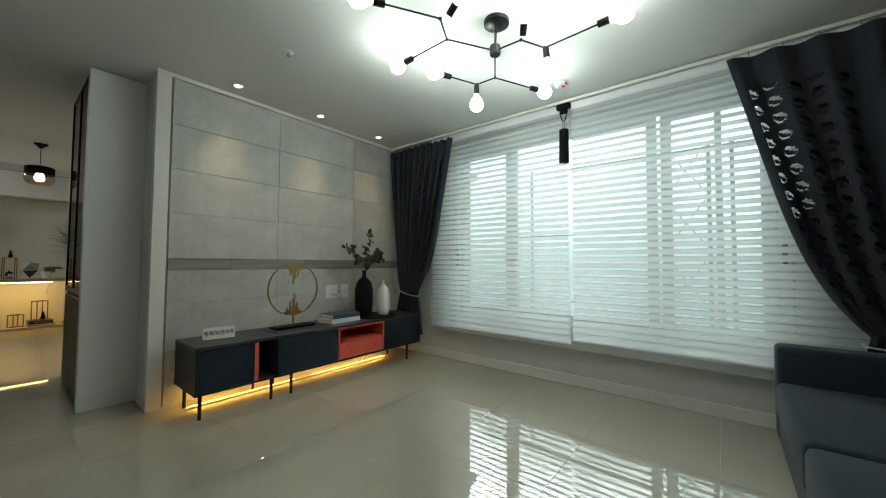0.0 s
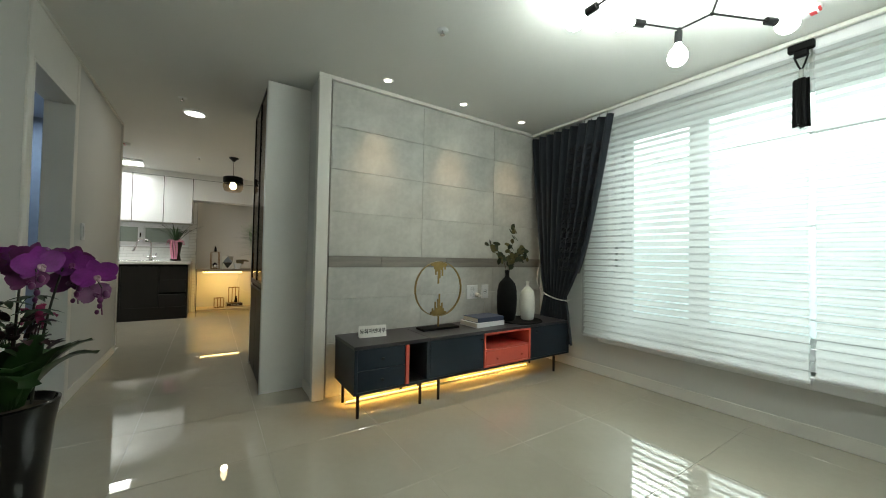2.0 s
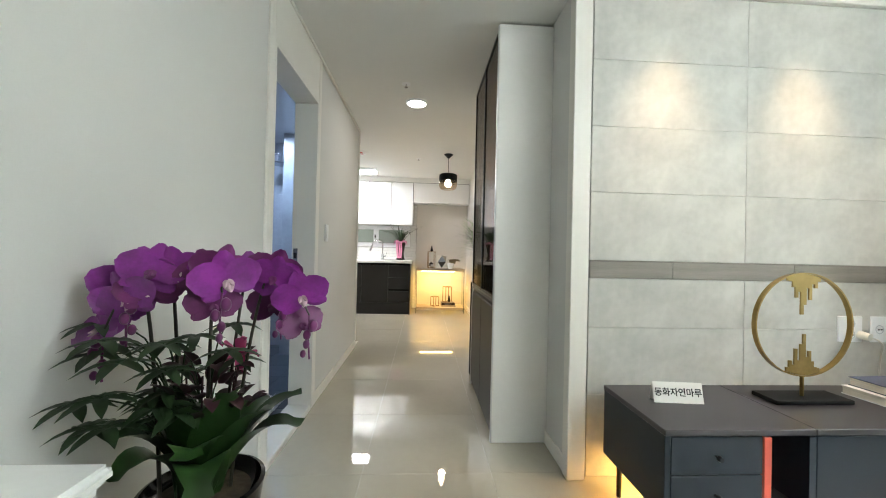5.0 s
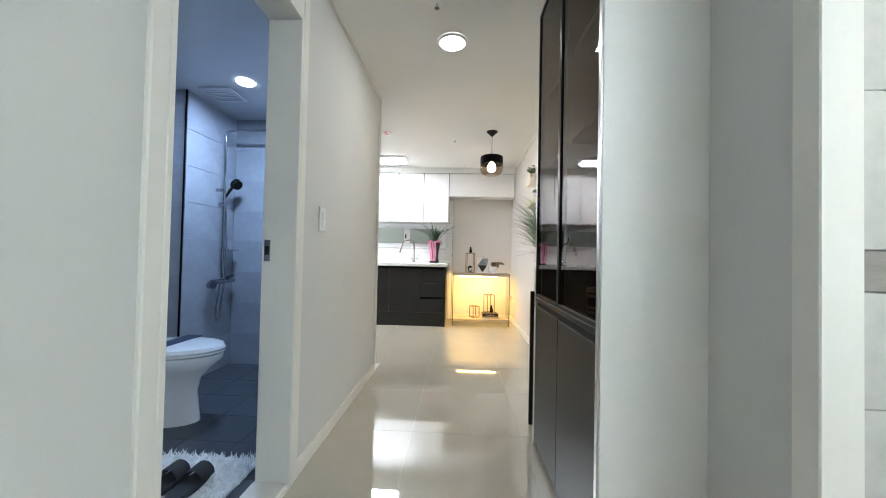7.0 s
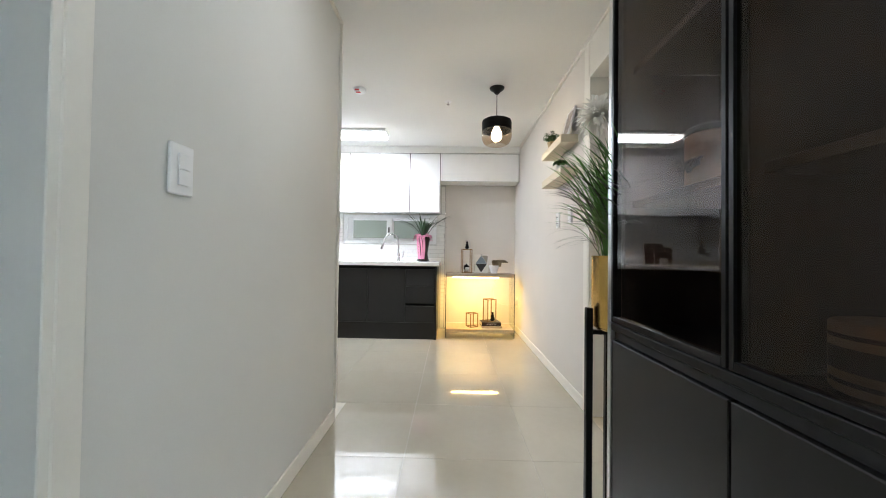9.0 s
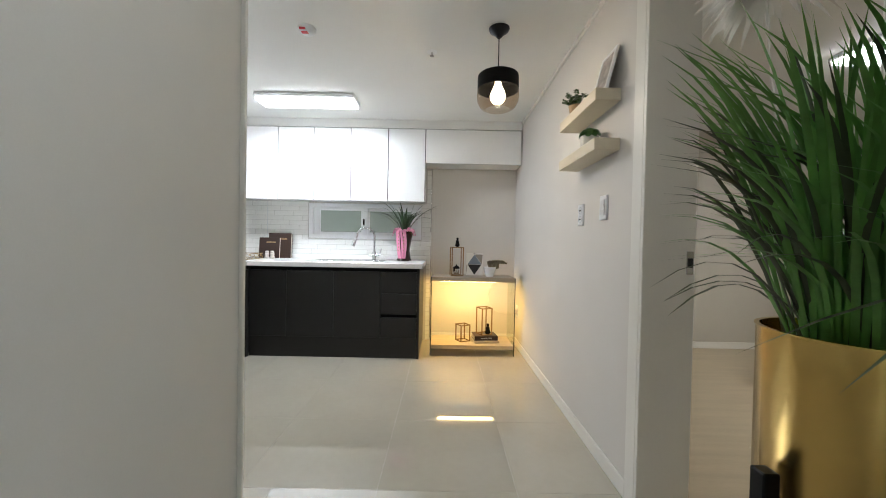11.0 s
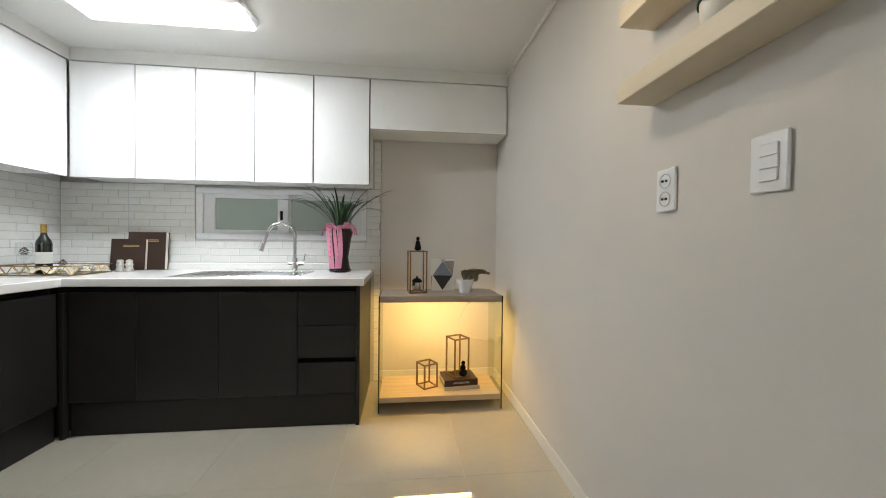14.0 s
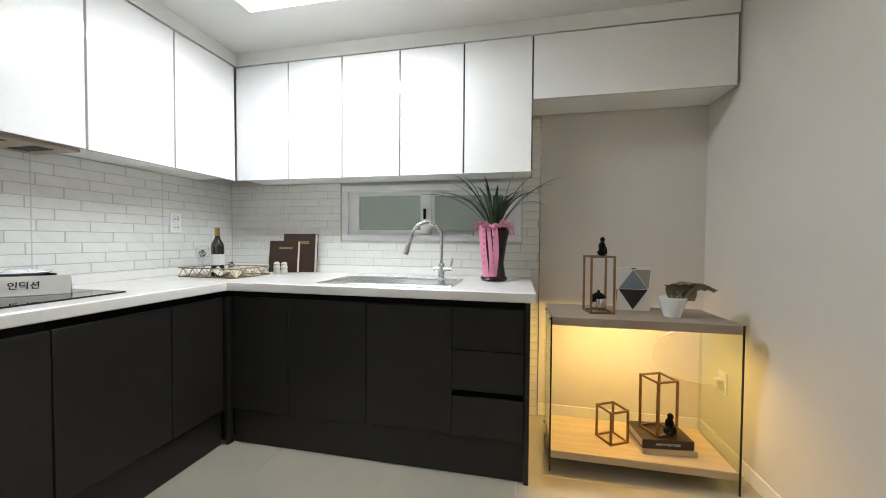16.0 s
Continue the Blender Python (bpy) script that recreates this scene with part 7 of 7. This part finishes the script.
# ---- bedroom ----
M_PINKV = mat("pink_velvet", (0.42, 0.17, 0.24), 0.8, var=0.15, scale=12, fine=200, sheen=0.5)
st_ = thing("velvet_stool", 2.87, 5.80, 0, "round pink velvet stool on crossed gold legs", "stool")
bm = B()
lathe(bm, ((0, 0), (0.15, 0.0), (0.168, 0.012), (0.174, 0.03), (0.165, 0.05), (0.135, 0.06), (0, 0.064)), 2.87, 5.80, 0.36, 40)
part("seat", bm, M_PINKV, st_, smooth=60)
for a in (20, 110, 200, 290):
    d = Vector((math.cos(radians(a)), math.sin(radians(a)), 0))
    e = Vector((math.cos(radians(a + 150)), math.sin(radians(a + 150)), 0))
    bm = B()
    rod(bm, Vector((2.87, 5.80, 0.36)) + d * 0.13, Vector((2.87, 5.80, 0.004)) + e * 0.15, 0.008, seg=10)
    part("leg", bm, M_GOLD, st_)
M_GLOBE = glow("glowing_globe", (1.0, 0.76, 0.40), 6)
ct = thing("wire_side_table", 3.13, 5.63, 0, "black tray table on a brass wire basket", "table")
bm = B()
lathe(bm, ((0, 0), (0.20, 0), (0.235, 0.012), (0.24, 0.022), (0.232, 0.022), (0.20, 0.008), (0, 0.008)), 3.13, 5.63, 0.30, 40)
part("tray_top", bm, M_BLACKM, ct)
for i in range(14):
    a = 2 * math.pi * i / 14
    for s_ in (1, -1):
        bm = B()
        rod(bm, (3.13 + 0.19 * math.cos(a), 5.63 + 0.19 * math.sin(a), 0.30), (3.13 + 0.15 * math.cos(a + s_ * 0.8), 5.63 + 0.15 * math.sin(a + s_ * 0.8), 0.02), 0.003, seg=5)
        part("wire", bm, M_GOLD, ct)
gl = solid("globe_lamp", bmesh.new(), M_GLOBE, "glowing warm globe lamp on the rug", "lamp")
bm = B()
bmesh.ops.create_uvsphere(bm, u_segments=28, v_segments=16, radius=0.09, matrix=Matrix.Translation((3.13, 5.63, 0.125)))
gl.data = mesh_of("globe_lamp", bm, M_GLOBE, 80)
ct2 = thing("tray_table", 3.34, 5.80, 0, "small round black tray table with gold ornaments", "table")
bm = B()
lathe(bm, ((0, 0), (0.22, 0), (0.225, 0.02), (0.22, 0.02), (0.215, 0.006), (0, 0.006)), 3.34, 5.80, 0.42, 36)
part("top", bm, M_BLACKM, ct2)
for a in (30, 150, 270):
    bm = B()
    rod(bm, (3.34 + 0.18 * math.cos(radians(a)), 5.80 + 0.18 * math.sin(radians(a)), 0.42), (3.34 + 0.16 * math.cos(radians(a)), 5.80 + 0.16 * math.sin(radians(a)), 0.0), 0.008, seg=10)
    part("leg", bm, M_GOLD, ct2)
for x, y in ((3.22, 5.76), (3.28, 5.70), (3.36, 5.80)):
    bm = B()
    lathe(bm, ((0, 0), (0.02, 0), (0.036, 0.018), (0.034, 0.036), (0.012, 0.046), (0, 0.046)), x, y, 0.4265, 20)
    solid("gold_bauble", bm, M_GOLD, "small golden bauble on a tray table", "ornament", "gold baubles")
p2 = thing("plant_stand", 3.62, 6.02, 0, "black metal plant stand in the bedroom", "plant stand")
for dx, dy in ((-0.16, 0), (0.16, 0), (0, -0.16), (0, 0.16)):
    part("leg", boxes((3.62 + dx - 0.011, 3.62 + dx + 0.011, 6.02 + dy - 0.014, 6.02 + dy + 0.014, 0, 0.78), bevel=0.002), M_BLACK, p2)
part("cross_bar", boxes((3.46, 3.78, 6.01, 6.03, 0.70, 0.72), (3.61, 3.63, 5.86, 6.18, 0.6995, 0.7205), bevel=0.001), M_BLACK, p2)
g2 = thing("planter", 3.62, 6.02, 0.72, "wide brushed gold planter on a black stand", "planter")
bm = B()
lathe(bm, ((0, 0), (0.14, 0), (0.148, 0.012), (0.148, 0.22), (0.14, 0.22), (0.138, 0.18), (0, 0.175)), 3.62, 6.02, 0.721, 36)
part("pot", bm, M_GOLD, g2, smooth=50)
M_AGAVE = mat("grey_green_leaf", (0.13, 0.14, 0.12), 0.5, var=0.25, scale=14)
a2 = thing("spiky_plant", 3.62, 6.02, 0.90, "spiky grey-green plant in a gold planter", "plant")
rng = random.Random(51)
for i in range(64):
    a = rng.uniform(0, 6.28)
    rr = rng.uniform(0.05, 0.32)
    b0 = Vector((3.62 + 0.06 * math.cos(a), 6.02 + 0.06 * math.sin(a), 0.90))
    bm = B()
    blade(bm, arc(b0, b0 + Vector((rr * 0.3 * math.cos(a), rr * 0.3 * math.sin(a), 0.2)), b0 + Vector((rr * math.cos(a), rr * math.sin(a), 0.50 - rr * 0.9)), 8), rng.uniform(0.016, 0.028), 0.2)
    part("leaf", bm, M_AGAVE, a2, smooth=60)
fur("fluffy_rug", 2.72, 3.75, 5.2, 5.95, 0.0, 7000, 0.045, "white fluffy rug on the bedroom floor", 8)
b3 = thing("ceiling_light", 3.0, 5.15, 2.295, "square white bedroom ceiling light, lit", "lamp")
part("frame", boxes((2.66, 3.34, 4.85, 5.45, 2.268, 2.295), bevel=0.008), M_PLASTIC, b3)
part("diffuser", boxes((2.67, 3.33, 4.86, 5.44, 2.245, 2.268), bevel=0.006), M_HALL, b3)

# ---- pieces of walls and floors ----


def shared(name, me, parent, m):
    o = new(name, me)
    o.parent = parent
    o.matrix_basis = m
    return o


def slab_mesh(name, sx, sy, sz, material, bevel=0.0015):
    """A thin piece with softened edges, centred on the origin."""
    bm = B()
    rbox(bm, -sx / 2, sx / 2, -sy / 2, sy / 2, -sz / 2, sz / 2, bevel)
    return mesh_of(name, bm, material)


# floor tiles, 0.6 m, clipped at the walls by shorter sizes
tile_meshes = {}
xs = [-2.17] + [-0.05 + 0.6 * i for i in range(-3, 6)] + [3.2]
ys = [-3.2] + [-0.75 + 0.6 * i for i in range(-4, 13)] + [7.05]
for xa, xb in zip(xs, xs[1:]):
    for ya, yb in zip(ys, ys[1:]):
        x0, x1, y0, y1 = xa, xb, ya, yb
        if y1 - y0 < 0.03 or x1 - x0 < 0.03:
            continue
        mx, my = (x0 + x1) / 2, (y0 + y1) / 2
        if mx < -0.5:
            if my < 4.39:
                if x1 <= -0.5:
                    continue
                x0 = -0.5
            elif y0 < 4.39:
                y0 = 4.39
        if x0 < -0.5 < x1 and y0 < 4.36:
            x0 = -0.5
        if y0 > 2.2 and x0 > 0.99:
            continue
        if y0 < 2.21 < y1 and x0 >= 0.99:
            y1 = 2.21
        if y0 > 2.2 and x1 > 1.0:
            x1 = 1.0
        mx, my = (x0 + x1) / 2, (y0 + y1) / 2
        key = (round(x1 - x0, 3), round(y1 - y0, 3))
        if key not in tile_meshes:
            tile_meshes[key] = slab_mesh("tile", key[0] - 0.0014, key[1] - 0.0014, 0.008, M_TILE, 0.0003)
        shared("tile", tile_meshes[key], floor, pose(mx, my, -0.004))

# grey tiles of the media wall with a wood-look band
rows_z = [(0.0, 0.38), (0.38, 0.694), (0.694, 0.924), (1.008, 1.327), (1.327, 1.637), (1.637, 1.952), (1.952, 2.272)]
for z0, z1 in rows_z:
    for x0, x1 in ((0.985, 1.748), (1.748, 2.528), (2.528, 3.2)):
        me = slab_mesh("tile", x1 - x0 - 0.0018, 0.012, z1 - z0 - 0.0018, M_CONC, 0.0006)
        shared("tile", me, wtv, pose((x0 + x1) / 2, 2.219, (z0 + z1) / 2))
for x0, x1 in ((0.985, 1.39), (1.39, 2.0), (2.0, 2.61), (2.61, 3.2)):
    shared("band_tile", slab_mesh("band_tile", x1 - x0 - 0.002, 0.012, 0.080, M_BAND, 0.001), wtv, pose((x0 + x1) / 2, 2.2185, 0.966))

# white brick tiles of the kitchen, in half bond, on panels
BH, BL = 0.0515, 0.205
bn = structure("tile_backing_north", boxes((-2.16, -1.262, 7.0295, 7.0495, 0.87, 1.49), (-0.03, 0.08, 7.0295, 7.0495, 0.0, 1.90), (-1.262, -0.03, 7.0295, 7.0495, 0.87, 1.092)), M_BJOINT, "grey joints behind white brick tiles", "wall")
bwt = structure("tile_backing_west", boxes((-2.169, -2.154, 4.79, 7.033, 0.87, 1.49)), M_BJOINT, "grey joints behind white brick tiles", "wall")
brick_meshes = {}


def brick(parent, along, a, b, z0, z1, depth):
    key = (along, round(b - a, 3), round(z1 - z0, 3))
    if b - a < 0.012:
        return
    if key not in brick_meshes:
        brick_meshes[key] = slab_mesh("brick", key[1] - 0.0035 if along == "x" else 0.006, 0.006 if along == "x" else key[1] - 0.0035, key[2] - 0.0035, M_BRICK, 0.0012)
    if along == "x":
        shared("brick", brick_meshes[key], parent, pose((a + b) / 2, depth, (z0 + z1) / 2))
    else:
        shared("brick", brick_meshes[key], parent, pose(depth, (a + b) / 2, (z0 + z1) / 2))


def course(parent, along, lo, hi, shift, z0, z1, depth, cuts=()):
    """One row of bricks between lo and hi, left out over the stretches in cuts."""
    p = lo - shift
    while p < hi:
        a, b = max(p, lo), min(p + BL, hi)
        spans = [(a, b)]
        for c0, c1 in cuts:
            nxt = []
            for s0, s1 in spans:
                if s1 <= c0 or s0 >= c1:
                    nxt.append((s0, s1))
                else:
                    if s0 < c0:
                        nxt.append((s0, c0))
                    if s1 > c1:
                        nxt.append((c1, s1))
            spans = nxt
        for s0, s1 in spans:
            brick(parent, along, round(s0, 3), round(s1, 3), z0, z1, depth)
        p += BL


for i in range(12):
    z0 = 0.87 + i * BH
    z1 = min(z0 + BH, 1.49)
    sh_ = (0.0, BL * 0.5, BL * 0.18, BL * 0.68)[i % 4]
    course(bn, "x", -2.15, 0.078, sh_, z0, z1, 7.031, ((-1.265, -0.027),) if z1 > 1.10 else ())
    course(bwt, "y", 5.0, 7.03, sh_, z0, z1, -2.1555)
for i in range(17):
    z0 = i * BH
    course(bn, "x", 0.03, 0.078, 0.0 if i % 2 else 0.1, z0, z0 + BH, 7.031)
for i in range(7):
    z0 = 1.49 + i * BH
    course(bn, "x", 0.03, 0.078, 0.0 if i % 2 else 0.1, z0, z0 + BH, 7.031)
for sy_ in (5.907, 6.50):
    part("panel_seam", boxes((-2.1522, -2.1512, sy_ - 0.002, sy_ + 0.002, 0.916, 1.488)), M_GREYP, bwt)
part("panel_seam", boxes((-1.712, -1.708, 7.0262, 7.0272, 0.916, 1.488)), M_GREYP, bn)
solid("tile_edge_strip", boxes((0.078, 0.083, 7.024, 7.05, 0.0, 1.872)), M_STEEL, "thin steel edge strip beside the brick tiles", "trim")

# tiles of the bathroom
bfl = bpy.data.objects["bath_floor"]
for i in range(5):
    for j in range(11):
        me = brick_meshes.setdefault("bf", slab_mesh("tile", 0.297, 0.297, 0.006, M_BFLOOR, 0.001))
        x, y = -2.02 + 0.3 * i, 1.70 + 0.3 * j
        if y > 4.2 and (x > -1.3 or x < -1.9) or x > -0.75:
            continue
        shared("tile", me, bfl, pose(x, y, BF - 0.003))
for j in range(3):
    for i in range(8):
        me = brick_meshes.setdefault("bw", slab_mesh("tile", 0.006, 0.597, 0.277, M_BTILE, 0.001))
        y, z = 2.25 + 0.6 * j, 0.09 + 0.28 * i
        if z < 2.15:
            shared("tile", me, bw, pose(-2.166, y, z))
for i in range(8):
    z = 0.09 + 0.28 * i
    if z < 2.15:
        shared("tile", brick_meshes.setdefault("bs", slab_mesh("tile", 0.006, 0.59, 0.277, M_BTILE, 0.001)), bw, pose(-1.897, 4.352, z))
        shared("tile", brick_meshes.setdefault("bp", slab_mesh("tile", 0.265, 0.006, 0.277, M_BTILE, 0.001)), bw, pose(-2.034, 4.047, z))
        shared("tile", brick_meshes.setdefault("bk", slab_mesh("tile", 0.65, 0.006, 0.277, M_BTILE, 0.001)), bpy.data.objects["bath_wall_north"], pose(-1.565, 4.642, z))
